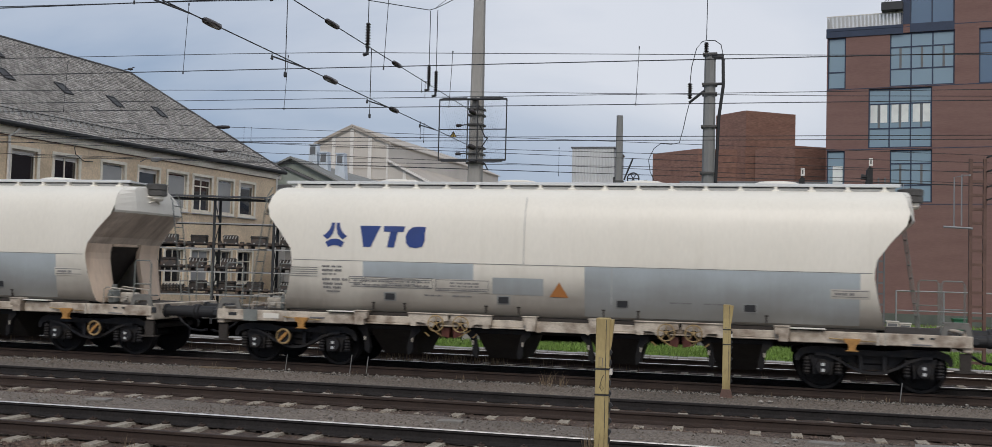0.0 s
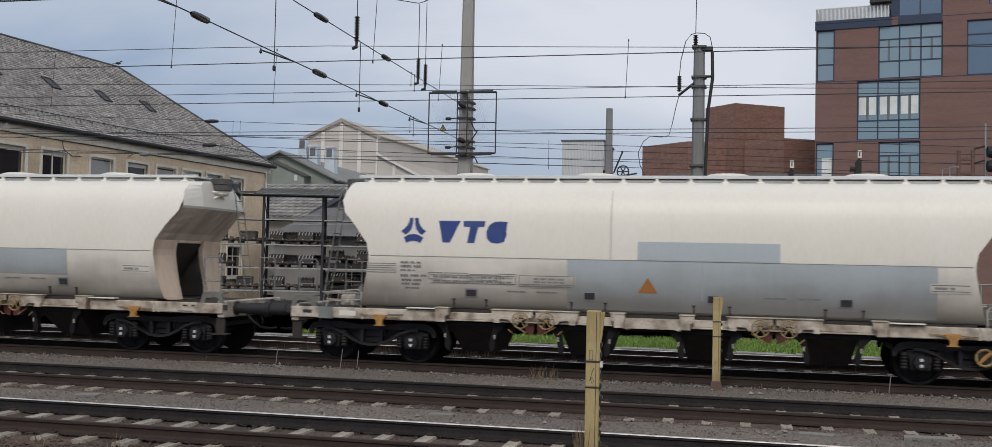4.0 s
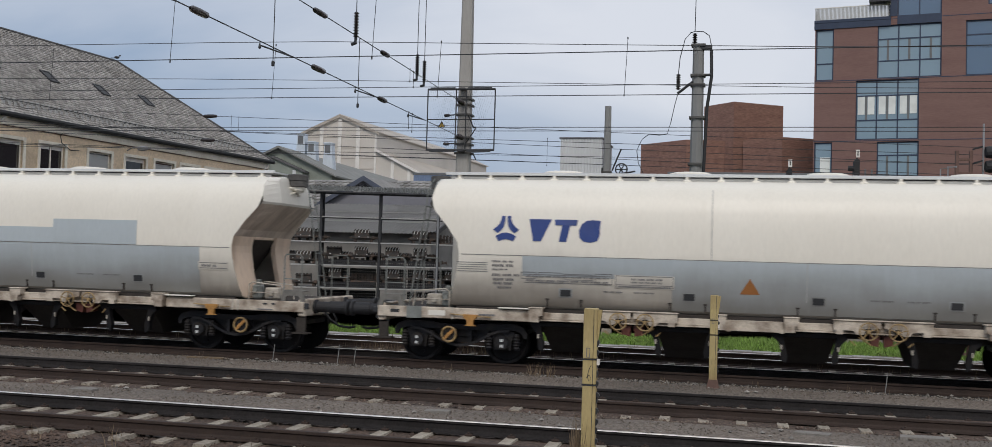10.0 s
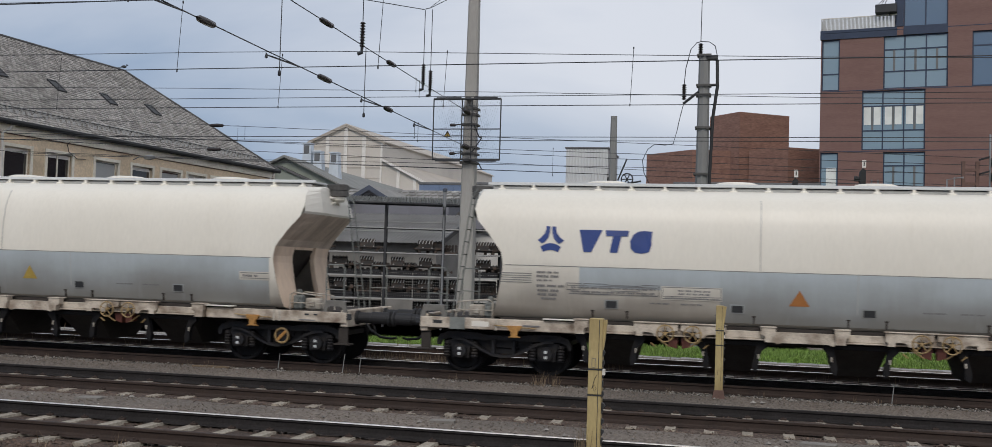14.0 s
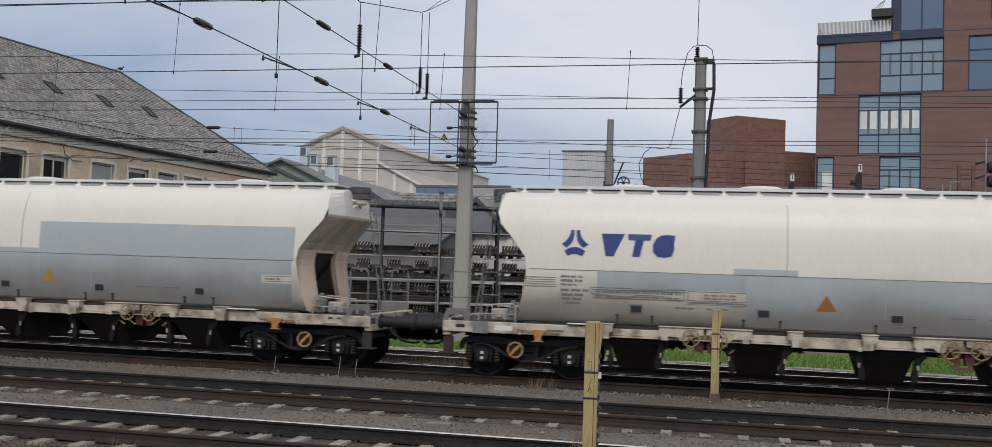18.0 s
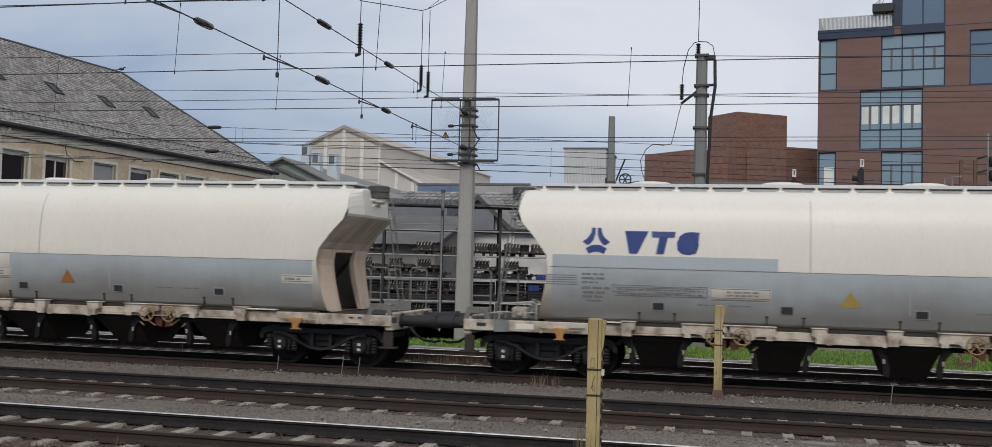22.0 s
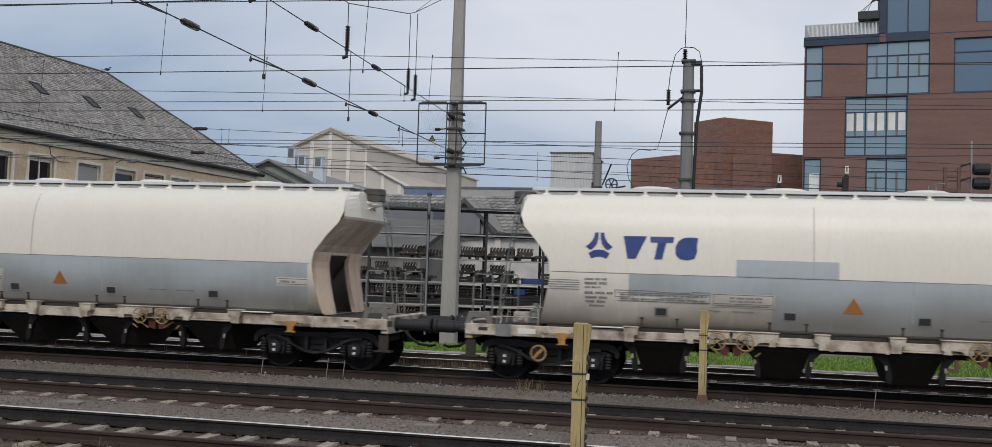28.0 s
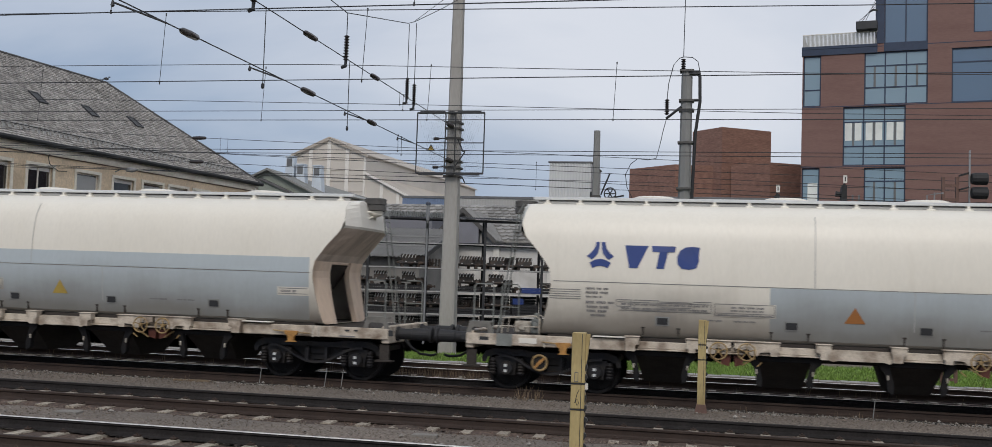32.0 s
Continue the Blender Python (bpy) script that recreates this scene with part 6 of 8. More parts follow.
flue = thing("vent_pipe", TO_RACK @ pose(7 * BAY - 0.02, -0.16, 0), "grey vent pipe with a dark cap beside the rack", "pipe")
bm = bmesh.new()
tube(bm, [(0, 0, -0.4), (0, 0, 4.2), (0, -0.36, 4.42), (0, -0.36, 4.5)], 0.042, 10)
tube(bm, [(0, -0.36, 4.5), (0, -0.36, 5.12)], 0.065, 10)
part("pipe", bm, M_GALV, flue)
bm = bmesh.new()
lathe(bm, [(0.06, 5.10), (0.095, 5.11), (0.095, 5.2), (0.03, 5.26)], "z", (0, -0.36, 0), 10)
part("cap", fixed(bm), M_VERGE, flue)


def brake_unit(seed, m):
    """A low dark point machine: a lidded box on a base plate, with rods to both sides."""
    r = random.Random(seed)
    ob = thing("track_part", m, "dark cast-iron point machine stored on a rack shelf", "machine part", "machine parts on the rack")
    w = r.uniform(0.88, 1.04)
    bm = bmesh.new()
    for x in (-w * 0.36, w * 0.36):
        box(bm, x - 0.06, x + 0.06, 0.08, 0.8, 0.0, 0.10, 0.01)
    part("skid", bm, M_IRON, ob)
    bm = bmesh.new()
    box(bm, -w / 2, w / 2, 0.10, 0.75, 0.10, 0.16, 0.01)
    part("base", bm, M_IRON, ob)
    h = r.uniform(0.37, 0.45)
    x0, x1 = -w * r.uniform(0.28, 0.44), w * r.uniform(0.20, 0.42)
    bm = bmesh.new()
    box(bm, x0, x1, 0.14, 0.62, 0.16, h, 0.02)
    part("housing", bm, M_IRON, ob)
    bm = bmesh.new()
    outline = [(x0 - 0.03, h)]
    for k in range(5):
        x = x0 + 0.04 + (x1 - x0 - 0.08) * k / 4
        outline += [(x - 0.03, h + 0.045), (x - 0.02, h + 0.08), (x + 0.02, h + 0.08), (x + 0.03, h + 0.045)]
    prism(bm, (outline + [(x1 + 0.03, h)])[::-1], 0.11, 0.65)
    fixed(bm)
    if seed:         # pale ribs slant across the lid's front
        for k in range(5):
            x = x0 + 0.03 + (x1 - x0 - 0.08) * k / 4
            prism(bm, [(x - 0.02, h - 0.07), (x + 0.02, h - 0.07), (x + 0.06, h + 0.06), (x + 0.02, h + 0.06)], 0.095, 0.108, mi=1)
    part("lid", bm, (M_IRON, M_RACK), ob)
    for s in (-1, 1):
        bm = bmesh.new()
        box(bm, s * w * 0.42 - 0.07, s * w * 0.42 + 0.07, 0.04, 0.3, 0.12, r.uniform(0.2, 0.29), 0.015)
        part("end_block", bm, M_IRON, ob)
        for x in (s * w * 0.2,):
            bm = bmesh.new()
            lathe(bm, [(0.03, 0.05), (0.035, 0.13), (0.01, 0.14)], "y", (x, 0, 0.2), 8)
            part("bolt", bm, M_RACK, ob)
    bm = bmesh.new()
    lathe(bm, [(0.02, -w * 0.62), (0.032, -w * 0.6), (0.032, w * 0.58), (0.06, w * 0.59), (0.06, w * 0.63), (0.02, w * 0.64)], "x", (0, 0.07, 0.17), 8)
    part("drive_rod", fixed(bm), M_IRON, ob)
    return ob


def spring_pack(seed, m):
    ob = thing("spring_pack", m, "rows of dark coil springs stored on a rack shelf", "machine part", "machine parts on the rack")
    bm = bmesh.new()
    box(bm, -0.52, 0.52, 0.05, 0.75, 0, 0.06)
    part("tray", bm, M_IRON, ob)
    for y, lift in ((0.15, 0.0), (0.35, 0.12)):
        for i in range(8):
            bm = bmesh.new()
            pts = [(-0.46 + i * 0.13 + 0.05 * math.cos(a * 1.3), y + 0.05 * math.sin(a * 1.3), 0.06 + (0.013 + 0.01 * lift) * a) for a in range(0, 22)]
            tube(bm, pts, 0.016, 4)
            part("spring", bm, M_IRON, ob)
    return ob


def rod_bundle(seed, m):
    r = random.Random(seed)
    ob = thing("rod_bundle", m, "loose bundle of dark steel rods and levers on a rack shelf", "machine part", "machine parts on the rack")
    for i in range(11):
        bm = bmesh.new()
        x, z, t = r.uniform(-0.2, 0.2), 0.035 + 0.05 * (i // 3) + r.uniform(0, 0.02), r.uniform(-0.04, 0.05)
        y = 0.05 + 0.2 * (i % 3) + r.uniform(-0.03, 0.03)
        tube(bm, [(x - 0.5, y, z), (x, y + t, z + 0.01), (x + 0.45, y - t, z)], r.uniform(0.015, 0.03), 6)
        if i % 2:
            lathe(bm, [(0.05, -0.03), (0.07, -0.03), (0.07, 0.03), (0.05, 0.03)], "y", (x + 0.42, y, z + 0.03), 8)
        part("rod", bm, M_IRON, ob)
    for x in (-0.3, 0.3):
        bm = bmesh.new()
        box(bm, x - 0.03, x + 0.03, 0.0, 0.6, 0.0, 0.02)
        part("batten", bm, M_WOOD, ob)
    return ob


def pad_stack(m, layers=2):
    """A ribbed black stack of rubber rail pads laid in rows."""
    ob = thing("pad_stack", m, "ribbed stack of black rubber rail pads on a rack shelf", "rail pads", "rail pads on the rack")
    for z in (0.11 * k for k in range(layers)):
        bm = bmesh.new()
        outline = [(-0.54, z)]
        for k in range(15):
            x = -0.53 + k * 0.07
            outline += [(x, z + 0.06), (x + 0.012, z + 0.10), (x + 0.045, z + 0.10), (x + 0.055, z + 0.06)]
        prism(bm, (outline + [(0.54, z)])[::-1], 0.0, 0.45)
        part("rubber_pad", fixed(bm), M_RUBBER, ob)
    return ob


rr = random.Random(11)
pad_stack(TO_RACK @ pose(8 * BAY + 1.7, 0.04, LEVELS[1] + 0.03), 4)
# Black stacks added at the back, standing for the shelves' shaded depth.
shade_pads = pad_stack(TO_RACK @ pose(8 * BAY + 1.7, 0.62, LEVELS[1] + 0.03), 7)
pads = pad_stack(TO_RACK @ pose(0.62, 0.04, LEVELS[3] + 0.03))
bases = [brake_unit(i, TO_RACK @ pose(0.75 + 1.1 * i, 0.6, LEVELS[3] + 0.03)) for i in range(3)]
packs = [spring_pack(1, TO_RACK @ pose(0.75 + 3.3, 0.6, LEVELS[3] + 0.03)), rod_bundle(2, TO_RACK @ pose(0.75 + 4.4, 0.6, LEVELS[3] + 0.03))]
for li, z in enumerate(LEVELS[:4]):
    floor_z = z + 0.03
    for i in range(BAYS):
        for half in (0, 1):
            if rr.random() < ((0.25 if li == 3 else 0.6) if i < 2 else 0.12 if i < 4 else 0.05) or (i, half) == (8, 1) and li in (1, 2):
                continue
            x = i * BAY + 0.6 + half * 1.1
            lift = 0.0
            if li < 3 and i > 4:
                copy_thing(pads, TO_RACK @ pose(x, 0.06, floor_z))
                if li < 2:
                    copy_thing(shade_pads, TO_RACK @ pose(x, 0.62, floor_z))
                lift = 0.215
            src = rr.choice(packs) if rr.random() < (0.3 if li < 3 else 0.1) else rr.choice(bases)
            copy_thing(src, TO_RACK @ pose(x + rr.uniform(-0.06, 0.06), 0.1 + rr.uniform(0, 0.1), floor_z + lift, 0, 0, rr.uniform(-4, 4)))
            if i > 3 and li > 1 and rr.random() < (0.6 if li == 3 else 0.9):
                copy_thing(rr.choice(bases), TO_RACK @ pose(x + 0.4, 0.55, floor_z, 0, 0, rr.uniform(-6, 6)))


def crate(name, m, w, d, h, material, label):
    ob = thing(name, m, label, "crate")
    bm = bmesh.new()
    box(bm, 0, w, 0, d, 0, h * 0.08)
    part("bottom", bm, material, ob)
    for x0, x1, y0, y1 in ((0, w, 0, 0.03), (0, w, d - 0.03, d), (0, 0.03, 0.03, d - 0.03), (w - 0.03, w, 0.03, d - 0.03)):
        for k in range(3):
            bm = bmesh.new()
            box(bm, x0, x1, y0, y1, h * (0.08 + 0.31 * k), h * (0.36 + 0.31 * k), 0.004)
            part("slat", bm, material, ob)
    return ob


crate("blue_crate", TO_RACK @ pose(20.2, -0.02, 1.735), 0.78, 0.6, 0.22, M_BLUECRATE, "low blue plastic crate on a rack shelf")
crate("blue_crate", TO_RACK @ pose(19.86, 0.04, 1.275), 0.44, 0.4, 0.24, M_BLUECRATE, "small blue plastic crate on a stack of rail pads")
crate("wooden_crate", pose(1.75, 43.5, -0.4, 0, 0, RACK_ANGLE), 0.95, 0.8, 1.2, M_WOOD, "brown wooden crate standing before the rack")
crate("white_carton", TO_RACK @ pose(30.3, -0.02, 1.735), 0.75, 0.5, 0.36, M_WHITE, "white carton on a rack shelf")


# ---- posts beside the tracks ----
def yellow_post(x, y, z0, z1, bands):
    post = thing("marker_post", pose(x, y, 0), "faded yellow square post with dark straps and a ragged edge strip", "post", "yellow posts")
    zs = [z0, *sorted(bands), z1]
    for a, b in zip(zs, zs[1:]):
        bm = bmesh.new()
        box(bm, -0.072, 0.072, -0.07, 0.07, a + 0.006, b - 0.006, 0.008)
        part("section", bm, M_POST, post)
    for z in bands:
        bm = bmesh.new()
        box(bm, -0.076, 0.076, -0.074, 0.074, z - 0.007, z + 0.007)
        part("strap", bm, M_DARK, post)
    bm = bmesh.new()
    box(bm, 0.034, 0.040, -0.0725, -0.0705, z0 + 0.3, z1 - 0.02)
    part("groove", bm, M_DARK, post)
    bm = bmesh.new()
    prism(bm, [(0.072, z1 - 0.02), (0.115, z1 - 0.02), (0.10, z1 - 0.16), (0.085, z1 - 0.30), (0.072, z1 - 0.36)], -0.03, 0.03)
    part("side_flap", fixed(bm), M_POST, post)
    bm = bmesh.new()
    box(bm, 0.072, 0.10, -0.03, 0.03, z1 - 0.60, z1 - 0.54)
    part("clip", bm, M_WHITE, post)
    r = random.Random(int(y * 10))
    bm = bmesh.new()
    tube(bm, [(-0.02, -0.07, z0 + 0.4), (-0.02, -0.07, z0 + 0.5)] if y > 15 else [(-0.03, -0.071, 0.96), (0.0, -0.071, 1.0), (0.02, -0.071, 0.96), (0.0, -0.071, 0.93), (-0.02, -0.071, 0.98), (0.0, -0.071, 1.06), (0.02, -0.071, 1.10)], 0.0035, 5)
    part("scrawl", bm, M_DARK, post, "dark scrawled mark")
    for k in range(11):
        zz = z1 - 0.36 - k * 0.10 + r.uniform(-0.03, 0.03)
        w = r.uniform(0.005, 0.035)
        bm = bmesh.new()
        prism(bm, [(0.072, zz), (0.08 + w * 0.6, zz - 0.01), (0.08 + w, zz - 0.035), (0.078 + w * 0.4, zz - 0.06), (0.072, zz - 0.08)], -0.025, 0.025)
        part("torn_edge", fixed(bm), M_DARK, post)
    bm = bmesh.new()
    ring(bm, -0.035, 0.005, z1 - 0.52, z1 - 0.42, 0.006, -0.073, -0.0705)
    part("plate", bm, M_SASH, post)
    bm = bmesh.new()
    prism(bm, [(-0.12, z0 - 0.05), (0.12, z0 - 0.05), (0.08, z0 + 0.13), (-0.08, z0 + 0.13)], -0.10, 0.10)
    part("foot", fixed(bm), M_RUSTY, post, "rust-brown foot")


yellow_post(-1.47, 11.0, -0.2, 1.70, (1.16, 0.89))
yellow_post(-0.35, 19.55, -0.05, 1.62, (1.16, 0.89))


# ---- overhead line ----
def pole_thing(name, x, y, z1, w0, w1, label, collars=(), sides=8, paint=None):
    ob = thing(name, pose(x, y, 0), label, "catenary mast", "overhead line masts")
    bm = bmesh.new()
    if sides == 4:
        a, b = w0 / 2, w1 / 2
        va = [bm.verts.new((sx * a, sy * a, -0.4)) for sx, sy in ((-1, -1), (1, -1), (1, 1), (-1, 1))]
        vb = [bm.verts.new((sx * b, sy * b, z1)) for sx, sy in ((-1, -1), (1, -1), (1, 1), (-1, 1))]
        for i in range(4):
            bm.faces.new((va[i], va[(i + 1) % 4], vb[(i + 1) % 4], vb[i]))
        bm.faces.new(vb)
        bmesh.ops.bevel(bm, geom=[e for e in bm.edges if abs(e.verts[0].co.z - e.verts[1].co.z) > 1], offset=0.05, segments=1, affect="EDGES")
    else:
        tube(bm, [(0, 0, -0.4), (0, 0, z1)], w0 / 2, sides, w1 / 2)
    part("shaft", bm, paint or M_MAST, ob)
    for z in collars:
        w = w0 + (w1 - w0) * z / z1
        bm = bmesh.new()
        ring(bm, -w / 2 - 0.05, w / 2 + 0.05, -w / 2 - 0.05, w / 2 + 0.05, 0.055, z - 0.03, z + 0.03)
        bmesh.ops.transform(bm, matrix=Matrix(((1, 0, 0), (0, 0, 1), (0, 1, 0))).to_4x4(), verts=bm.verts)
        part("collar", fixed(bm), M_CAP, ob)
    bm = bmesh.new()
    box(bm, -w0 * 0.8, w0 * 0.8, -w0 * 0.8, w0 * 0.8, -0.45, -0.12, 0.04)
    part("footing", bm, M_SLEEPER, ob)
    return ob


mast = pole_thing("catenary_mast", -8.36, 31.5, 15.0, 0.50, 0.26, "tall tapered grey steel catenary mast with a wire guard cage", (7.12, 6.93, 6.62, 5.90, 5.70, 5.42), 4)
# guard cage
bm = bmesh.new()
for z in (5.49, 7.38):
    tube(bm, [(-1.10, -0.42, z), (1.06, -0.42, z)], 0.035, 6)
tube(bm, [(-1.10, -0.42, 6.44), (1.06, -0.42, 6.44)], 0.018, 6)
for x in (-1.10, -0.18, 0.14, 1.06):
    tube(bm, [(x, -0.42, 5.49), (x, -0.42, 7.38)], 0.02, 6)
part("cage_frame", bm, M_DARK, mast)
bm = bmesh.new()
for i in range(30):
    x = -1.08 + i * 0.073
    for s in (-1, 1):
        a, b = Vector((x, -0.42, 5.5)), Vector((x + s * 0.6, -0.42, 7.37))
        if -1.1 <= b.x <= 1.06:
            tube(bm, [a, b], 0.0016, 3, cap=False)
tagged(part("cage_mesh", bm, M_WIRE, mast), kind="stuff")
for z in (5.47, 7.40):
    bm = bmesh.new()
    box(bm, -0.1, 0.1, -0.45, -0.2, z - 0.03, z + 0.03)
    part("cage_arm", bm, M_DARK, mast)
for x0, x1 in ((-1.0, -0.2), (0.2, 0.95)):
    for z in (5.46, 7.40):
        bm = bmesh.new()
        box(bm, x0, x1, -0.47, -0.41, z - 0.035, z + 0.035)
        part("cage_bar", bm, M_DARK, mast)
sign = part("warning_sign", fixed((lambda b: (prism(b, [(-0.72, 6.20), (-0.52, 6.20), (-0.62, 6.37)], -0.455, -0.445), b)[1])(bmesh.new())), M_SIGN, mast, "small yellow warning triangle with a dark border")
bm = bmesh.new()
for (a, b) in (((-0.72, 6.20), (-0.52, 6.20)), ((-0.52, 6.20), (-0.62, 6.37)), ((-0.62, 6.37), (-0.72, 6.20))):
    tube(bm, [(a[0], -0.458, a[1]), (b[0], -0.458, b[1])], 0.012, 4)
tube(bm, [(-0.61, -0.458, 6.33), (-0.64, -0.458, 6.27), (-0.60, -0.458, 6.27), (-0.62, -0.458, 6.21)], 0.009, 4)
part("sign_border", bm, M_BLACKPAINT, sign)
for pts in ([(0.15, -0.2, 6.62), (0.35, -0.2, 6.2), (0.42, -0.2, 6.2)], [(0.15, -0.2, 5.45), (0.35, -0.2, 5.4), (0.45, -0.2, 5.2)], [(0.42, -0.2, 6.2), (0.12, -0.2, 5.75)]):
    bm = bmesh.new()
    tube(bm, pts, 0.02, 5)
    part("bracket", bm, M_DARK, mast)
for x0, z in ((-0.65, 6.60), (-0.65, 5.70)):
    bm = bmesh.new()
    tube(bm, [(x0, -0.1, z), (-0.15, -0.1, z + 0.04)], 0.02, 5)
    lathe(bm, [(0.02, x0), (0.05, x0 + 0.03), (0.05, x0 + 0.16), (0.02, x0 + 0.2)], "x", (0, -0.1, z + 0.01), 8)
    part("stay_insulator", bm, M_INSUL, mast)

pole = pole_thing("catenary_mast", -1.24, 33.0, 9.0, 0.50, 0.34, "tapered grey steel mast with cable terminations", (9.0, 8.05, 7.75, 6.72, 5.27, 3.6, 2.2), 8, M_POLE)
bm = bmesh.new()
tube(bm, [(0.40, -0.1, 8.85), (0.42, -0.12, 8.0), (0.30, -0.2, 7.0), (0.24, -0.24, 5.1), (0.28, -0.26, 2.4), (0.30, -0.26, 0.0)], 0.05, 8)
part("down_cable", bm, M_BLACKPAINT, pole, smooth=True)
bm = bmesh.new()
box(bm, 0.05, 0.42, -0.15, 0.05, 8.86, 9.0, 0.02)
part("cable_head", bm, M_DARK, pole)
for p, q in (((0, -0.1, 8.05), (0.42, -0.12, 8.06)), ((-0.62, -0.1, 7.48), (-0.15, -0.1, 7.85))):
    bm = bmesh.new()
    tube(bm, [p, q], 0.045, 6)
    part("arm", bm, M_DARK, pole)


def insulator(bm, p, q, r=0.09, sheds=8):
    """A ribbed insulator from p to q."""
    p, q = Vector(p), Vector(q)
    d = q - p
    pts = []
    for i in range(sheds * 2 + 1):
        pts.append((0.35 * r if i % 2 == 0 else r, d.length * i / (sheds * 2)))
    b2 = bmesh.new()
    lathe(b2, pts, "z", seg=10)
    bmesh.ops.transform(b2, matrix=Matrix.Translation(p) @ d.to_track_quat("Z", "Y").to_matrix().to_4x4(), verts=b2.verts)
    me = bpy.data.meshes.new("tmp")
    b2.to_mesh(me)
    b2.free()
    bm.from_mesh(me)
    bpy.data.meshes.remove(me)


for p, q in (((-0.12, 0, 9.02), (-0.12, 0, 9.40)), ((-0.60, -0.1, 7.60), (-0.60, -0.1, 8.10))):
    bm = bmesh.new()
    insulator(bm, p, q, 0.085, 7)
    part("insulator", bm, M_INSUL, pole)
bm = bmesh.new()
tube(bm, [(-0.60, -0.1, 8.1), (-0.56, -0.1, 8.6), (-0.42, -0.05, 9.2), (-0.25, 0, 9.42), (-0.1, 0, 9.46), (0.15, 0, 9.44), (0.33, -0.05, 9.3), (0.40, -0.1, 8.95)], 0.014, 5)
part("jumper_cable", bm, M_WIRE, pole)
bm = bmesh.new()
tube(bm, [(-0.60, -0.1, 7.5), (-0.70, -0.1, 7.1), (-0.80, -0.1, 6.6), (-0.90, -0.1, 6.22), (-1.15, -0.1, 6.17), (-1.48, -0.05, 6.21), (-1.70, 0, 6.05), (-1.86, 0, 5.7), (-1.80, 0, 5.3), (-1.6, 0, 4.9)], 0.012, 5)
part("jumper_cable", bm, M_WIRE, pole)

tens = pole_thing("tension_mast", -4.40, 36.0, 7.55, 0.34, 0.21, "slim grey concrete mast with a tensioning wheel and weight stack", (5.25, 4.7), 4, M_POLE)
bm = bmesh.new()
pts = [(0.52 + 0.20 * math.cos(a), -0.15, 5.34 + 0.20 * math.sin(a)) for a in [2 * math.pi * k / 20 for k in range(21)]]
tube(bm, pts, 0.025, 5, cap=False)
for k in range(6):
    a = math.pi * k / 3
    tube(bm, [(0.52, -0.15, 5.34), (0.52 + 0.2 * math.cos(a), -0.15, 5.34 + 0.2 * math.sin(a))], 0.018, 4)
tagged(part("tension_wheel", bm, M_DARK, tens), kind="stuff")
bm = bmesh.new()
tube(bm, [(0.2, -0.12, 5.3), (0.50, -0.12, 6.05)], 0.03, 5)
tube(bm, [(0.15, -0.12, 5.13), (1.0, -0.12, 5.28)], 0.03, 5)
tube(bm, [(-0.15, -0.12, 5.4), (-0.15, -0.12, 4.6)], 0.03, 5)
part("wheel_arm", bm, M_DARK, tens)
bm = bmesh.new()
tube(bm, [(0.52, -0.15, 5.34), (0.52, -0.15, 1.6)], 0.01, 4)
part("tension_cable", bm, M_WIRE, tens)
bm = bmesh.new()
lathe(bm, [(0.05, 1.6)] + [(0.14 if k % 2 else 0.11, 1.62 + k * 0.06) for k in range(30)] + [(0.05, 3.45)], "z", (0.60, -0.15, 0), 12)
part("weight_stack", bm, M_SLEEPER, tens)


def wire(name, pts, r, label, extra=()):
    ob = thing(name, pose(0, 0, 0), label, "overhead wire", "overhead line wires")
    bm = bmesh.new()
    tube(bm, pts, r, 5)
    part("strand", bm, M_WIRE, ob)
    for a, b in extra:
        bm = bmesh.new()
        tube(bm, [a, b], 0.006, 4)
        for p in (a, b):
            q = Vector(p)
            tube(bm, [q + Vector((0, 0, -0.025)), q + Vector((0, 0, 0.025))], 0.014, 5)
        part("dropper", bm, M_WIRE, ob)
    return ob


def run(y, z0, z1, x0=-120, x1=70, sag=0.0, n=24):
    return [(x0 + (x1 - x0) * i / n, y, z0 + (z1 - z0) * i / n - sag * (1 - ((2 * i / n) - 1) ** 2)) for i in range(n + 1)]


def drops(y, xs, zl, zh):
    return [((x, y, zl), (x + 0.05, y + 0.03, zh)) for x in xs]


XM = -8.36
wire("contact_wire", run(12.8, 5.85, 5.70), 0.0086, "taut dark contact wire over a siding", drops(12.8, (-8.4, -4.0), 5.77, 7.0))
wire("contact_wire", run(17.1, 5.55, 5.72), 0.0086, "taut dark contact wire over a track", drops(17.1, (-10.15, -6.25), 5.62, 6.9))
wire("catenary_wire", [(-120, 17.1, 7.6), (-40, 17.1, 7.25), (-10, 17.1, 6.94), (-4.4, 17.1, 6.85), (2.1, 17.1, 6.76), (20, 17.1, 6.6), (70, 17.1, 7.2)], 0.0086, "dark catenary wire above a contact wire")
wire("contact_wire", run(21.92, 5.72, 5.69), 0.009, "taut dark contact wire over the train's track", drops(21.92, (-10.4, -6.46, -2.35, -16.2), 5.70, 6.92))
wire("catenary_wire", [(-120, 21.92, 6.6), (-40, 21.92, 6.92), (-17.8, 21.92, 7.03), (-11.8, 21.92, 7.0), (-9.1, 21.92, 6.97), (-6.5, 21.92, 6.89), (-1.7, 21.92, 6.75), (1.5, 21.92, 6.66), (12, 21.92, 6.45), (40, 21.92, 6.4), (70, 21.92, 7.0)], 0.0078, "dark catenary wire above a contact wire")
wire("contact_wire", run(25.8, 5.62, 5.45), 0.009, "taut dark contact wire over the back track", [((XM, 25.8, 5.50), (XM, 25.8, 5.91))])
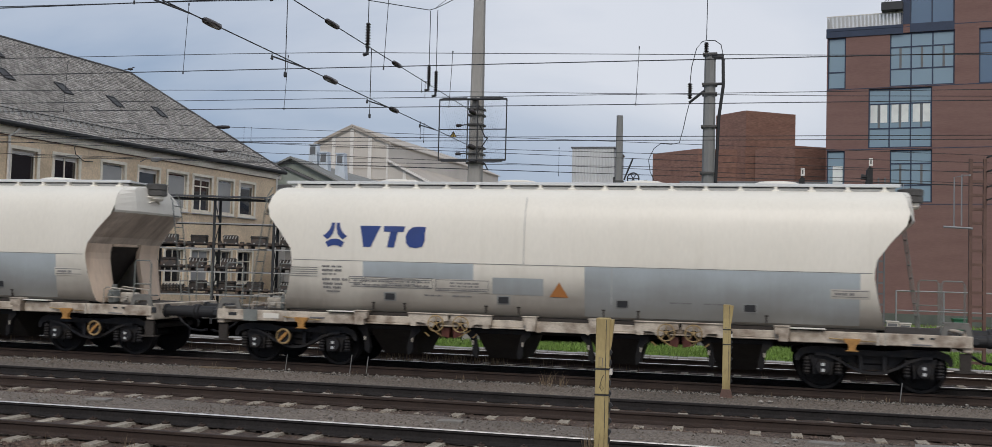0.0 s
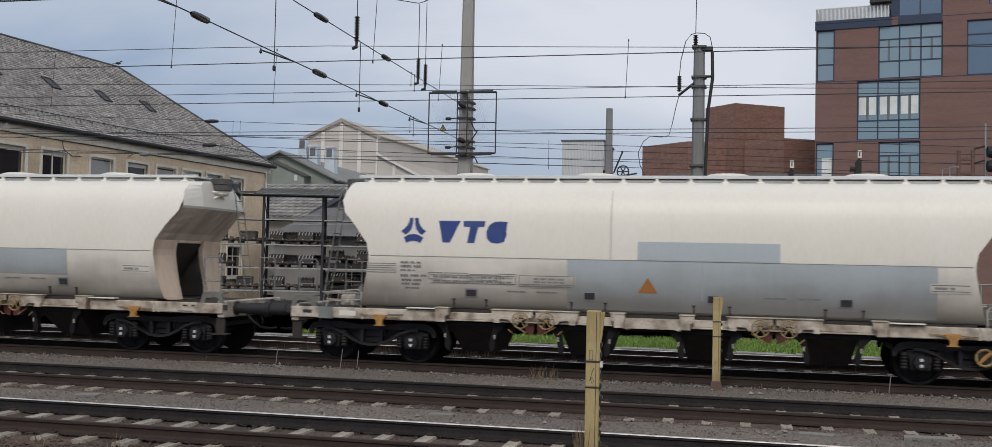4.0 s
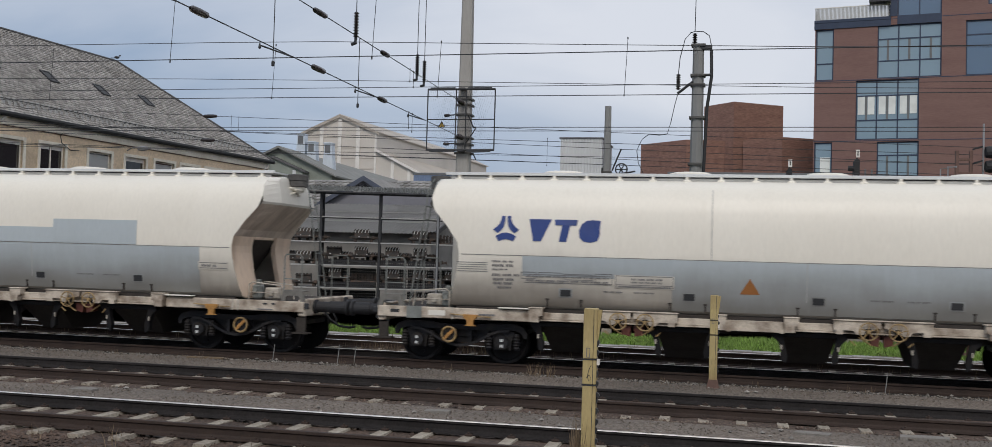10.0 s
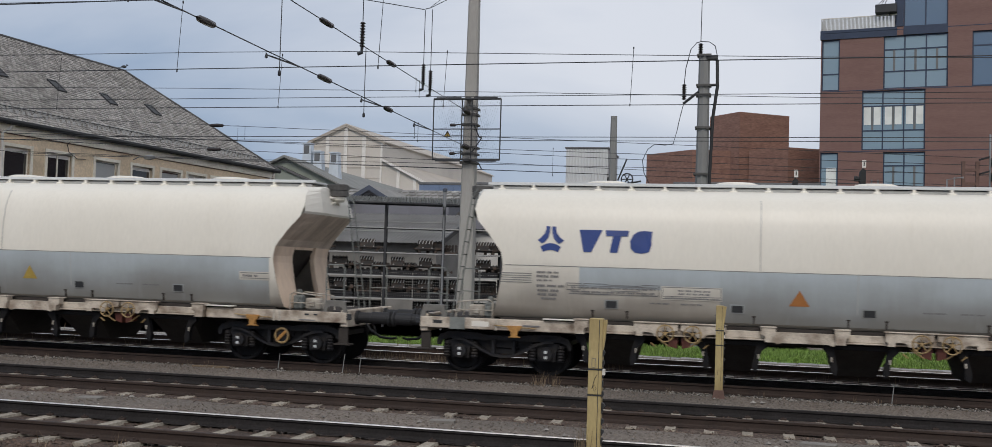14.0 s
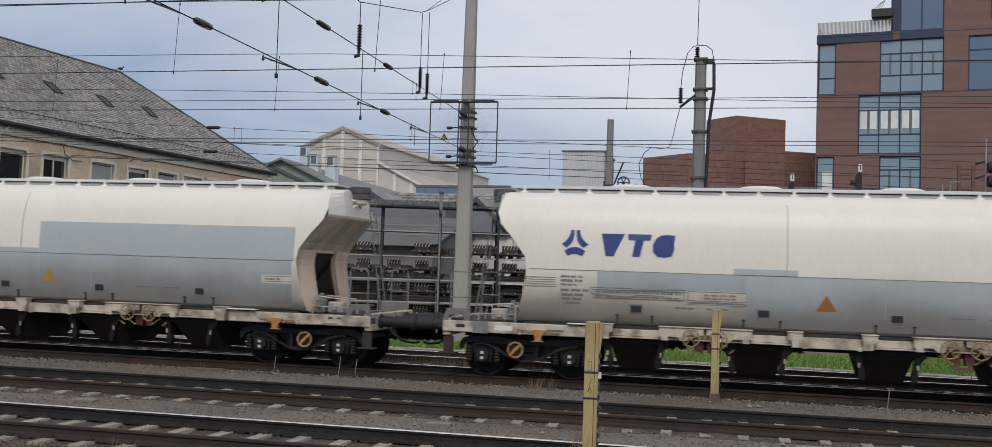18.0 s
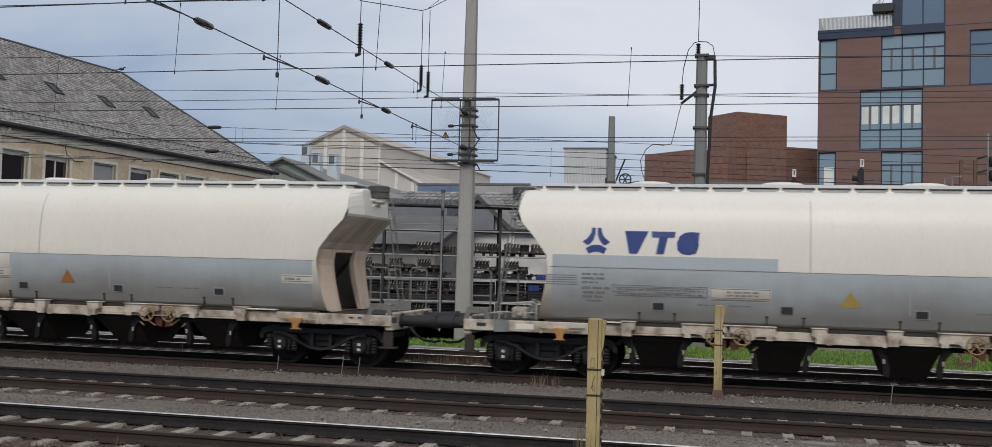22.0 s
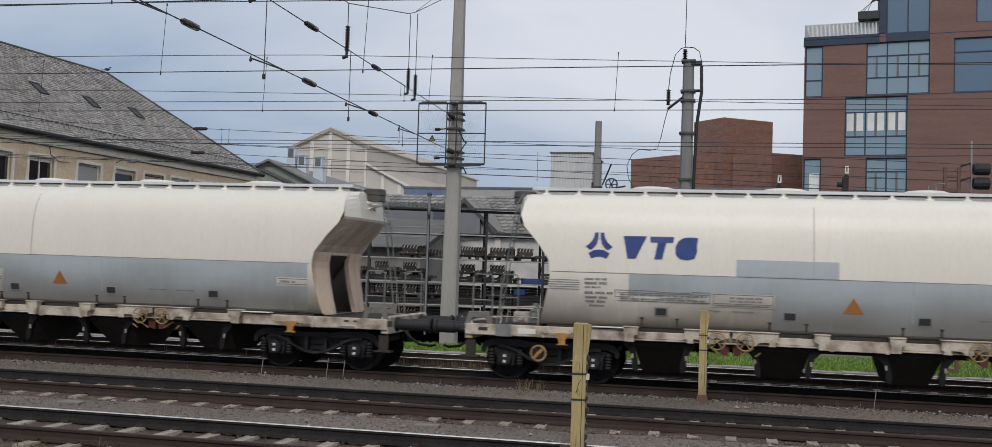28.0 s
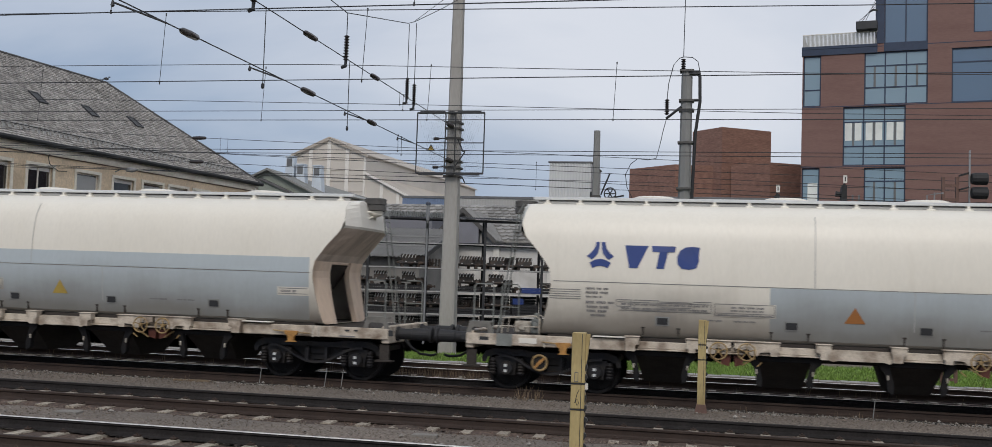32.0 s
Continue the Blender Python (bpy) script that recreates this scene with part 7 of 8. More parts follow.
wire("contact_wire", run(26.1, 5.55, 5.40), 0.009, "taut dark contact wire over the back track", [((XM, 26.1, 5.44), (XM, 26.1, 5.91))])
wire("catenary_wire", [(-60, 25.8, 7.5), (-14.8, 25.8, 6.86), (-7.6, 25.8, 6.71), (1.7, 25.8, 6.47), (30, 25.8, 6.0), (70, 25.8, 6.6)], 0.0078, "dark catenary wire above a contact wire", [((XM, 25.8, 6.72), (XM, 25.8, 7.04))])
wire("catenary_wire", run(26.1, 6.62, 6.62), 0.0086, "dark catenary wire above a contact wire", [((XM, 26.1, 6.62), (XM, 26.1, 7.03))])
for y, z0, z1 in ((33.5, 7.0, 5.2), (34.5, 7.6, 4.6), (36.0, 7.4, 4.4), (36.2, 6.6, 4.7), (36.4, 8.37, 5.37), (37.5, 6.6, 4.9), (38.0, 6.1, 5.9)):
    feeder = wire("feeder_wire", run(y, z0 + 0.6, z1 - 0.5, -60, 40), 0.0092, "dark feeder wire behind the tracks",
         [((-6.52, 36.0, 5.47), (-6.52, 36.0, 6.42))] if y == 36.0 else ((((-18.9, y, 6.4), (-18.9, y, 7.3)), ((-18.6, y, 6.8), (-18.6, y, 7.28))) if y == 36.4 else ()))
    if y in (36.0, 36.4):
        bm = bmesh.new()
        zc = z0 + 0.6 + (z1 - z0 - 1.1) * 0.404
        lathe(bm, [(0.02, -0.30), (0.06, -0.25), (0.075, 0.0), (0.06, 0.25), (0.02, 0.30)], "x", (-19.8 if y > 36.2 else -19.65, y, zc), 10)
        part("insulator", fixed(bm), M_INSUL, feeder)

# cross-span wires over the tracks, with insulators
for z0, z1, ins in ((5.88, 5.97, ((23.4, 24.0), (19.4, 20.1), (14.6, 15.2))), (6.97, 7.16, ((23.5, 24.1), (19.4, 20.1)))):
    ob = thing("cross_span_wire", pose(0, 0, 0), "dark cross-span wire with black rod insulators", "overhead wire", "overhead line wires")

    def zat(y):
        return z0 + (z1 - z0) * (31.2 - y) / 18

    bm = bmesh.new()
    tube(bm, [(XM, 31.25, z0), (XM, 2.0, zat(2.0))], 0.011, 5)
    part("strand", bm, M_WIRE, ob)
    for a, b in ins:
        bm = bmesh.new()
        lathe(bm, [(0.02, a), (0.055, a + 0.08), (0.062, (a + b) / 2), (0.055, b - 0.08), (0.02, b)], "y", (XM, 0, zat((a + b) / 2)), 10)
        part("insulator", bm, M_INSUL, ob, smooth=True)
    # registration arms to the contact wires
    for y in (12.8, 17.1, 21.92, 25.8):
        bm = bmesh.new()
        tube(bm, [(XM, y + 1.4, zat(y + 1.4)), (XM - 0.02, y + 0.05, zat(y) - 0.06), (XM - 0.02, y, zat(y) - 0.10)], 0.016, 5)
        lathe(bm, [(0.012, -0.13), (0.03, -0.11), (0.012, -0.03)], "z", (XM - 0.02, y, zat(y)), 8)
        if z0 < 6.5:
            part("steady_arm", bm, M_DARK, ob)
        else:
            bm.free()
    if z0 < 6.5:
        for y, za, zb in ((17.62, 5.62, 7.13), (22.05, 5.5, 7.07)):
            bm = bmesh.new()
            tube(bm, [(XM, y, za), (XM, y, zb)], 0.009, 5)
            lathe(bm, [(0.02, za - 0.02), (0.03, za), (0.03, za + 0.06), (0.02, za + 0.08)], "z", (XM, y, 0), 8)
            part("span_hanger", bm, M_WIRE, ob)
    bm = bmesh.new()
    insulator(bm, (XM, 31.2, z0), (XM, 30.75, zat(30.75)), 0.08, 4)
    part("end_insulator", bm, M_INSUL, ob)
top = thing("head_span_wire", pose(0, 0, 0), "sagging head-span wire that carries hanging insulators", "overhead wire", "overhead line wires")
bm = bmesh.new()
tube(bm, [(XM, 31.3, 11.0), (XM, 29.4, 10.2), (XM, 26.9, 9.2), (XM, 26.3, 9.0), (XM, 21.76, 8.1), (XM, 17.0, 8.2), (XM, 12.0, 9.4), (XM, 4.0, 12.0)], 0.011, 5)
part("strand", bm, M_WIRE, top)
bm = bmesh.new()
tube(bm, [(XM, 31.3, 11.35), (XM, 26.9, 9.22)], 0.009, 4)
part("stay_strand", bm, M_WIRE, top)
for y, za, zb, zc in ((21.8, 8.1, 7.6, 6.9), (26.4, 9.0, 7.55, 6.88), (27.05, 9.19, 7.5, 6.83), (17.1, 8.2, 7.6, 6.95)):
    bm = bmesh.new()
    tube(bm, [(XM, y, za), (XM, y, zb)], 0.010, 5)
    part("hanger", bm, M_WIRE, top)
    bm = bmesh.new()
    insulator(bm, (XM, y, zb), (XM, y, zc + 0.12), 0.066, 9)
    part("insulator", bm, M_INSUL, top)
    bm = bmesh.new()
    tube(bm, [(XM, y, zc + 0.12), (XM, y, zc), (XM - 0.1, y, zc - 0.03)], 0.04, 6)
    part("clamp", bm, M_DARK, top)
bm = bmesh.new()
tube(bm, [(-1.36, 33.0, 9.45), (-1.30, 33.0, 16.0)], 0.012, 4)
part("strand", bm, M_WIRE, thing("riser_wire", pose(0, 0, 0), "dark wire that rises from the mast head", "overhead wire", "overhead line wires"))


# ---- signals ----
def light_signal(name, x, y, z0, zh, label, platform=True, boards=1):
    """A colour-light signal seen from the side: lattice mast, ladder, cage, black board with hoods, white number plate."""
    ob = thing(name, pose(x, y, 0), label, "railway signal", "light signals")
    top = zh - 0.1
    for dx in (-0.12, 0.12):
        bm = bmesh.new()
        box(bm, dx - 0.03, dx + 0.03, -0.05, 0.05, z0, top)
        part("mast_leg", bm, M_SASH, ob)
    n = int((top - z0) / 0.42)
    for i in range(n):
        bm = bmesh.new()
        box(bm, -0.12, 0.12, -0.03, 0.03, z0 + 0.2 + i * 0.42, z0 + 0.27 + i * 0.42)
        part("rung", bm, M_SASH, ob)
    if platform:
        bm = bmesh.new()
        for z in (zh - 0.35, zh - 0.75, zh - 1.35):
            tube(bm, [(0.15, -0.3, z), (0.75, -0.3, z), (0.75, 0.3, z), (0.15, 0.3, z)], 0.02, 5)
        for xx in (0.45, 0.75):
            tube(bm, [(xx, -0.3, zh - 1.35), (xx, -0.3, zh - 0.35)], 0.018, 5)
        part("safety_cage", bm, M_GALV, ob)
    bm = bmesh.new()
    prism(bm, [(-0.62, zh - 1.2), (-0.42, zh - 1.28), (-0.36, zh - 1.0), (-0.36, zh + 0.25), (-0.48, zh + 0.32), (-0.56, zh + 0.2)], -0.25, 0.25)
    board = part("signal_board", fixed(bm), M_BLACKPAINT, ob, "black signal board")
    for k in range(3):
        bm = bmesh.new()
        z = zh - 0.1 - 0.42 * k
        tube(bm, [(-0.5, -0.1, z), (-0.78, -0.1, z + 0.02)], 0.09, 8, 0.11)
        part("hood", bm, M_BLACKPAINT, board)
    bm = bmesh.new()
    box(bm, -0.51, -0.36, -0.27, -0.255, zh + 0.34, zh + 0.64)
    plate = part("number_plate", bm, M_WHITE, ob, "white plate with dark bars")
    bm = bmesh.new()
    box(bm, -0.455, -0.415, -0.276, -0.271, zh + 0.41, zh + 0.57)
    part("plate_bar", bm, M_BLACKPAINT, plate)
    bm = bmesh.new()
    box(bm, -0.42, -0.12, -0.04, 0.04, zh - 0.5, zh - 0.42)
    box(bm, -0.47, -0.43, -0.04, 0.04, zh - 0.5, zh + 0.5)
    part("board_arm", bm, M_DARK, ob)
    for za, zb in ((zh - 2.9, zh - 2.2), (zh - 1.95, zh - 1.55)):
        bm = bmesh.new()
        box(bm, -0.22, -0.15, -0.10, -0.08, za, zb)
        part("white_strip", bm, M_WHITE, ob)
    return ob


light_signal("light_signal", 2.50, 43.0, -0.4, 5.75, "grey lattice signal mast with a black light board and cage")
light_signal("light_signal", 5.05, 43.0, -0.4, 6.15, "grey lattice signal mast with a black light board and cage")

gantry = thing("light_signal", pose(5.75, 29.0, 0), "brown lattice ladder mast carrying a black three-light signal", "railway signal", "light signals")
for dx in (-0.17, 0.17):
    bm = bmesh.new()
    box(bm, dx - 0.04, dx + 0.04, -0.05, 0.05, -0.4, 5.3)
    part("mast_leg", bm, M_RUSTY, gantry)
for i in range(15):
    bm = bmesh.new()
    box(bm, -0.17, 0.17, -0.04, 0.04, 0.0 + i * 0.36, 0.07 + i * 0.36)
    part("rung", bm, M_RUSTY, gantry)
bm = bmesh.new()
tube(bm, [(-0.2, -0.2, 4.85), (-0.42, -0.2, 4.87), (-0.42, -0.2, 3.55)], 0.02, 5)
tube(bm, [(-0.2, -0.2, 4.87), (-0.6, -0.2, 4.80), (-0.6, -0.2, 3.52), (-0.2, -0.2, 3.50)], 0.018, 5)
tube(bm, [(-0.85, -0.2, 3.52), (-0.15, -0.2, 3.48)], 0.03, 5)
part("safety_cage", bm, M_GALV, gantry)
bm = bmesh.new()
tube(bm, [(0.46, -0.05, 3.4), (0.46, -0.05, 6.0)], 0.025, 6)
part("light_pole", bm, M_GALV, gantry)
for k, z in enumerate((5.25, 4.88, 4.48, 4.15)):
    bm = bmesh.new()
    lathe(bm, [(0.03, 0.12), (0.14, 0.13), (0.16, 0.22), (0.16, 0.50), (0.13, 0.52)], "x", (0.36, -0.15, z), 12)
    part("lamp_housing", fixed(bm), M_BLACKPAINT, gantry)
    bm = bmesh.new()
    prism(bm, [(0.40, z + 0.16), (0.20, z + 0.10), (0.20, z + 0.06), (0.40, z + 0.12)], -0.28, -0.02)
    part("lamp_hood", fixed(bm), M_BLACKPAINT, gantry)
bm = bmesh.new()
tube(bm, [(0.2, 0, 0.9), (0.75, 0, 0.5), (1.6, 0, 0.1)], 0.02, 5)
part("stay", bm, M_GALV, gantry)

# ---- fence, bins and boxes before the brick building ----
fence = thing("yard_fence", pose(7.3, 55.8, 0, 0, 0, -10.8), "low galvanised pipe fence before the brick building", "fence")
for i in range(7):
    bm = bmesh.new()
    tube(bm, [(i * 2.2, 0, -0.4), (i * 2.2, 0, 1.5)], 0.045, 8)
    part("post", bm, M_GALV, fence)
for z in (1.48, 0.5):
    bm = bmesh.new()
    tube(bm, [(0, 0, z), (13.2, 0, z)], 0.035, 8)
    part("rail", bm, M_GALV, fence)
for x, y, h in ((9.3, 50.6, 0.72),):
    binn = thing("wheeled_bin", pose(x, y, -0.4), "green plastic wheeled bin on the grass", "bin")
    bm = bmesh.new()
    rings = [(0.22, 0.08), (0.28, h)]
    vs = [[bm.verts.new((sx * w, sy * w * 1.1, z)) for sx, sy in ((-1, -1), (1, -1), (1, 1), (-1, 1))] for w, z in rings]
    for k in range(4):
        bm.faces.new((vs[0][k], vs[0][(k + 1) % 4], vs[1][(k + 1) % 4], vs[1][k]))
    bm.faces.new(vs[0][::-1])
    bm.faces.new(vs[1])
    part("tub", bm, M_BINGREEN, binn)
    bm = bmesh.new()
    box(bm, -0.31, 0.31, -0.36, 0.36, h, h + 0.07, 0.02)
    part("lid", bm, M_BINGREEN, binn)
    for s in (-1, 1):
        bm = bmesh.new()
        lathe(bm, [(0.1, s * 0.22), (0.1, s * 0.27)], "x", (0, 0.28, 0.10), 10)
        part("wheel", fixed(bm), M_RUBBER, binn)
for x, y, z in ((5.6, 45.5, 0.62), (6.1, 45.6, 0.55)):
    cab = thing("cable_cabinet", pose(x, y, -0.4), "pale grey trackside cable cabinet", "cabinet", "trackside cabinets")
    bm = bmesh.new()
    box(bm, 0, 0.45, 0, 0.3, 0, z + 0.1, 0.02)
    part("body", bm, M_CREAM, cab)
    bm = bmesh.new()
    box(bm, -0.03, 0.48, -0.03, 0.33, z + 0.1, z + 0.15, 0.01)
    part("cap", bm, M_CREAM, cab)
    bm = bmesh.new()
    box(bm, 0.04, 0.41, -0.008, 0, 0.08, z + 0.05)
    part("door", bm, M_SASH, cab)

# ---- grass, weeds and stones ----
def grass_far(x):
    """Where the strip of grass behind the tracks ends, away from the yard."""
    return 31.0 + 0.26 * max(0.0, x + 9.0) + 0.25 * math.sin(x * 1.3)


bm = bmesh.new()
cols = []
for i in range(70):
    x = -13 + 0.4 * i
    cols.append([bm.verts.new((x, 28.55 + (grass_far(x) - 28.55) * k / 5, -0.10 + 0.05 * noise.noise((x * 1.7, k * 1.1, 0.5)) - 0.02 * k)) for k in range(6)])
for a, b in zip(cols, cols[1:]):
    for k in range(5):
        bm.faces.new((a[k], b[k], b[k + 1], a[k + 1]))
tagged(part("grass_ground", bm, M_GRASS, smooth=True), "rough green grass strip behind the tracks", "grass", kind="structure")
bm = bmesh.new()
profile_strip(bm, [(45, -0.40), (46, -0.36), (52, -0.38), (58, -0.41)], 3.5, 30, 0.8, 0.05)
tagged(part("grass_ground", bm, M_GRASS, smooth=True), "rough green grass before the brick building", "grass", kind="structure")

# asphalt of the storage yard under and behind the rack
bm = bmesh.new()
rows = [[bm.verts.new((-60 + 1.6 * i, y, -0.392)) for y in (max(29.6, grass_far(-60 + 1.6 * i) + 0.15), 62.0)] for i in range(40)]
for a, b in zip(rows, rows[1:]):
    bm.faces.new((a[0], b[0], b[1], a[1]))
bmesh.ops.solidify(bm, geom=bm.faces, thickness=0.03)
tagged(part("pavement", fixed(bm), M_ASPHALT), "worn grey asphalt of the storage yard", "pavement", kind="structure")

# concrete lids of the cable trough that edges the back track
bm = bmesh.new()
for i in range(120):
    box(bm, -42 + 0.5 * i, -41.512 + 0.5 * i, 28.0, 28.42, -0.32, -0.075 - 0.008 * (i * 7 % 3), 0.01)
tagged(part("cable_trough", bm, M_TROUGH), "pale grey concrete cable trough lids along the back track", "cable trough", kind="structure")


def blades(name, n, xr, yr, zf, hr, wr, m, label, seed, lean=0.4, bunch=1, edge=None):
    """Upright blades of grass or stalks, each a narrow folded leaf."""
    r = random.Random(seed)
    vs, fs = [], []
    for _ in range(n):
        x, y = r.uniform(*xr), r.uniform(*yr)
        if edge and y > edge(x):
            continue
        for _ in range(bunch):
            xx, yy = x + r.gauss(0, 0.04), y + r.gauss(0, 0.04)
            h, w = r.uniform(*hr), r.uniform(*wr)
            a = r.uniform(0, math.tau)
            dx, dy = math.cos(a) * w, math.sin(a) * w
            lx, ly = r.gauss(0, lean) * h, r.gauss(0, lean) * h
            z = zf(yy)
            k = len(vs)
            vs += [(xx - dx, yy - dy, z), (xx + dx, yy + dy, z), (xx + dx * 0.7 + lx * 0.4, yy + dy * 0.7 + ly * 0.4, z + h * 0.6), (xx - dx * 0.7 + lx * 0.4, yy - dy * 0.7 + ly * 0.4, z + h * 0.6), (xx + lx, yy + ly, z + h)]
            fs += [(k, k + 1, k + 2, k + 3), (k + 3, k + 2, k + 4)]
    me = bpy.data.meshes.new(name)
    me.from_pydata(vs, [], fs)
    me.materials.append(m)
    return tagged(new(name, me), label, name.replace("_", " "), kind="stuff")


def grass_z(y):
    return -0.13 - 0.012 * max(0.0, y - 28.5)


blades("grass", 30000, (-12.8, 14), (28.5, 37), grass_z, (0.05, 0.17), (0.008, 0.022), M_GRASS, "rough green grass behind the tracks", 1, bunch=3, edge=grass_far)
blades("grass", 4000, (4, 20), (45, 56), lambda y: -0.42, (0.12, 0.35), (0.015, 0.03), M_GRASS, "rough green grass before the brick building", 2, bunch=2)
blades("dry_weeds", 230, (-8.8, -5.6), (23.5, 24.7), lambda y: -0.22, (0.12, 0.36), (0.004, 0.008), M_DRY, "thick dry stalks between the two back tracks", 12, 0.10, 2)
blades("dry_weeds", 170, (-22, 10), (23.4, 24.6), lambda y: -0.2, (0.1, 0.36), (0.003, 0.007), M_DRY, "dry straw-coloured weeds between the tracks", 3, 0.15, 2)
blades("dry_weeds", 120, (-22, 10), (27.3, 28.2), lambda y: -0.2, (0.1, 0.35), (0.004, 0.009), M_DRY, "dry straw-coloured weeds between the tracks", 4, 0.2, 2)
blades("dry_weeds", 50, (-20, 10), (19.7, 20.5), lambda y: -0.1, (0.04, 0.16), (0.002, 0.005), M_DRY, "dry thin weeds on the gravel edge", 5, 0.3, 4)
blades("dry_weeds", 11, (-3.9, -3.1), (20.0, 20.4), lambda y: -0.1, (0.1, 0.32), (0.003, 0.007), M_DRY, "dry thin weeds on the gravel edge", 9, 0.3, 5)
blades("dry_weeds", 30, (-9, 4), (11.2, 11.8), lambda y: -0.22, (0.06, 0.28), (0.003, 0.007), M_DRY, "dry thin weeds beside the rail", 6, 0.3, 4)
blades("dry_weeds", 40, (-1.62, -1.52), (10.9, 11.1), lambda y: -0.22, (0.3, 0.85), (0.004, 0.008), M_DRY, "dry weeds at the foot of the post", 7, 0.06, 3)


def stones(name, n, xr, bands, size, m, label, seed):
    """Broken stones, each a squashed uneven block."""
    r = random.Random(seed)
    vs, fs = [], []
    for _ in range(n):
        y0, y1, z = r.choice(bands)
        x, y = r.uniform(*xr), r.uniform(y0, y1)
        s = r.uniform(*size)
        a = r.uniform(0, math.tau)
        k = len(vs)
        for sx, sy, sz in ((1, 0, 0), (0, 1, 0), (-1, 0, 0), (0, -1, 0), (0, 0, 0.8), (0, 0, -0.6)):
            px, py = (sx * math.cos(a) - sy * math.sin(a)) * s * r.uniform(0.6, 1.2), (sx * math.sin(a) + sy * math.cos(a)) * s * r.uniform(0.6, 1.2)
            vs.append((x + px, y + py, z + sz * s * r.uniform(0.5, 1.0)))
        fs += [(k, k + 1, k + 4), (k + 1, k + 2, k + 4), (k + 2, k + 3, k + 4), (k + 3, k, k + 4), (k + 1, k, k + 5), (k + 2, k + 1, k + 5), (k + 3, k + 2, k + 5), (k, k + 3, k + 5)]
    me = bpy.data.meshes.new(name)
    me.from_pydata(vs, [], fs)
    me.materials.append(m)
    return tagged(new(name, me), label, "stones", kind="stuff")


stones("pale_stones", 6500, (-20, 12), [(20.1, 20.45, -0.115), (20.3, 20.75, -0.155), (19.9, 20.6, -0.11), (14.0, 14.6, -0.14), (18.3, 18.9, -0.12), (20.2, 20.5, -0.125)], (0.010, 0.032), M_STONE, "pale broken stones along the gravel edge", 21)
stones("ballast_stones", 18000, (-26, 14), [(9.5, 14.1, -0.205), (15.75, 18.45, -0.19), (11.0, 12.0, -0.21)], (0.02, 0.05), M_BALLAST, "rust-brown ballast stones between the sleepers", 22)
stones("gravel_stones", 16000, (-20, 12), [(14.3, 15.8, -0.135), (18.9, 20.1, -0.065), (10.2, 11.5, -0.24)], (0.008, 0.024), M_GRIT, "fine grey gravel beside the rails", 23)
stones("grey_stones", 9000, (-21, 9), [(22.85, 24.4, -0.20), (22.9, 23.6, -0.19), (26.6, 28.2, -0.18)], (0.02, 0.05), M_STONE, "grey ballast stones between the back tracks", 26)
stones("yard_litter", 60, (-20, 10), [(18.9, 20.3, -0.06), (14.4, 15.6, -0.12)], (0.03, 0.06), M_STONE, "stray stones on the gravel", 24)

# flat pale slabs trodden into the gravel between two tracks
for x, y, w, d, a in ((-10.27, 15.09, 0.42, 0.26, 8), (-4.3, 15.1, 0.4, 0.2, 12), (1.1, 15.2, 0.5, 0.22, -8), (2.6, 15.45, 0.7, 0.25, 5)):
    slab = thing("stone_slab", pose(x, y, -0.13, 0, 0, a), "flat pale stone slab sunk in the gravel", "slab", "sunken slabs")
    bm = bmesh.new()
    prism(bm, [(-w / 2, -d / 2), (w * 0.45, -d * 0.55), (w / 2, d * 0.3), (w * 0.2, d / 2), (-w * 0.42, d * 0.45)], -0.05, 0.018, "z")
    part("stone", fixed(bm), M_STONE, slab)

# short marker rods and a plank on the gravel edge
for x, y, h in ((-8.08, 20.6, 0.40), (-7.70, 20.56, 0.38), (-9.54, 20.6, 0.34), (2.78, 20.62, 0.36)):
    rod = thing("marker_rod", pose(x, y, -0.12, 0, 6, 0), "thin grey steel marker rod in the gravel", "rod", "marker rods")
    bm = bmesh.new()
    tube(bm, [(0, 0, 0), (0, 0, h)], 0.009, 6)
    part("shaft", bm, M_POLE, rod)
plank = thing("plank", pose(-10.85, 20.12, -0.095, 0, 0, 8), "weathered plank lying on the gravel edge", "plank")
bm = bmesh.new()
box(bm, -0.4, 0.4, -0.05, 0.05, -0.02, 0.03, 0.01)
part("board", bm, M_DRY, plank)

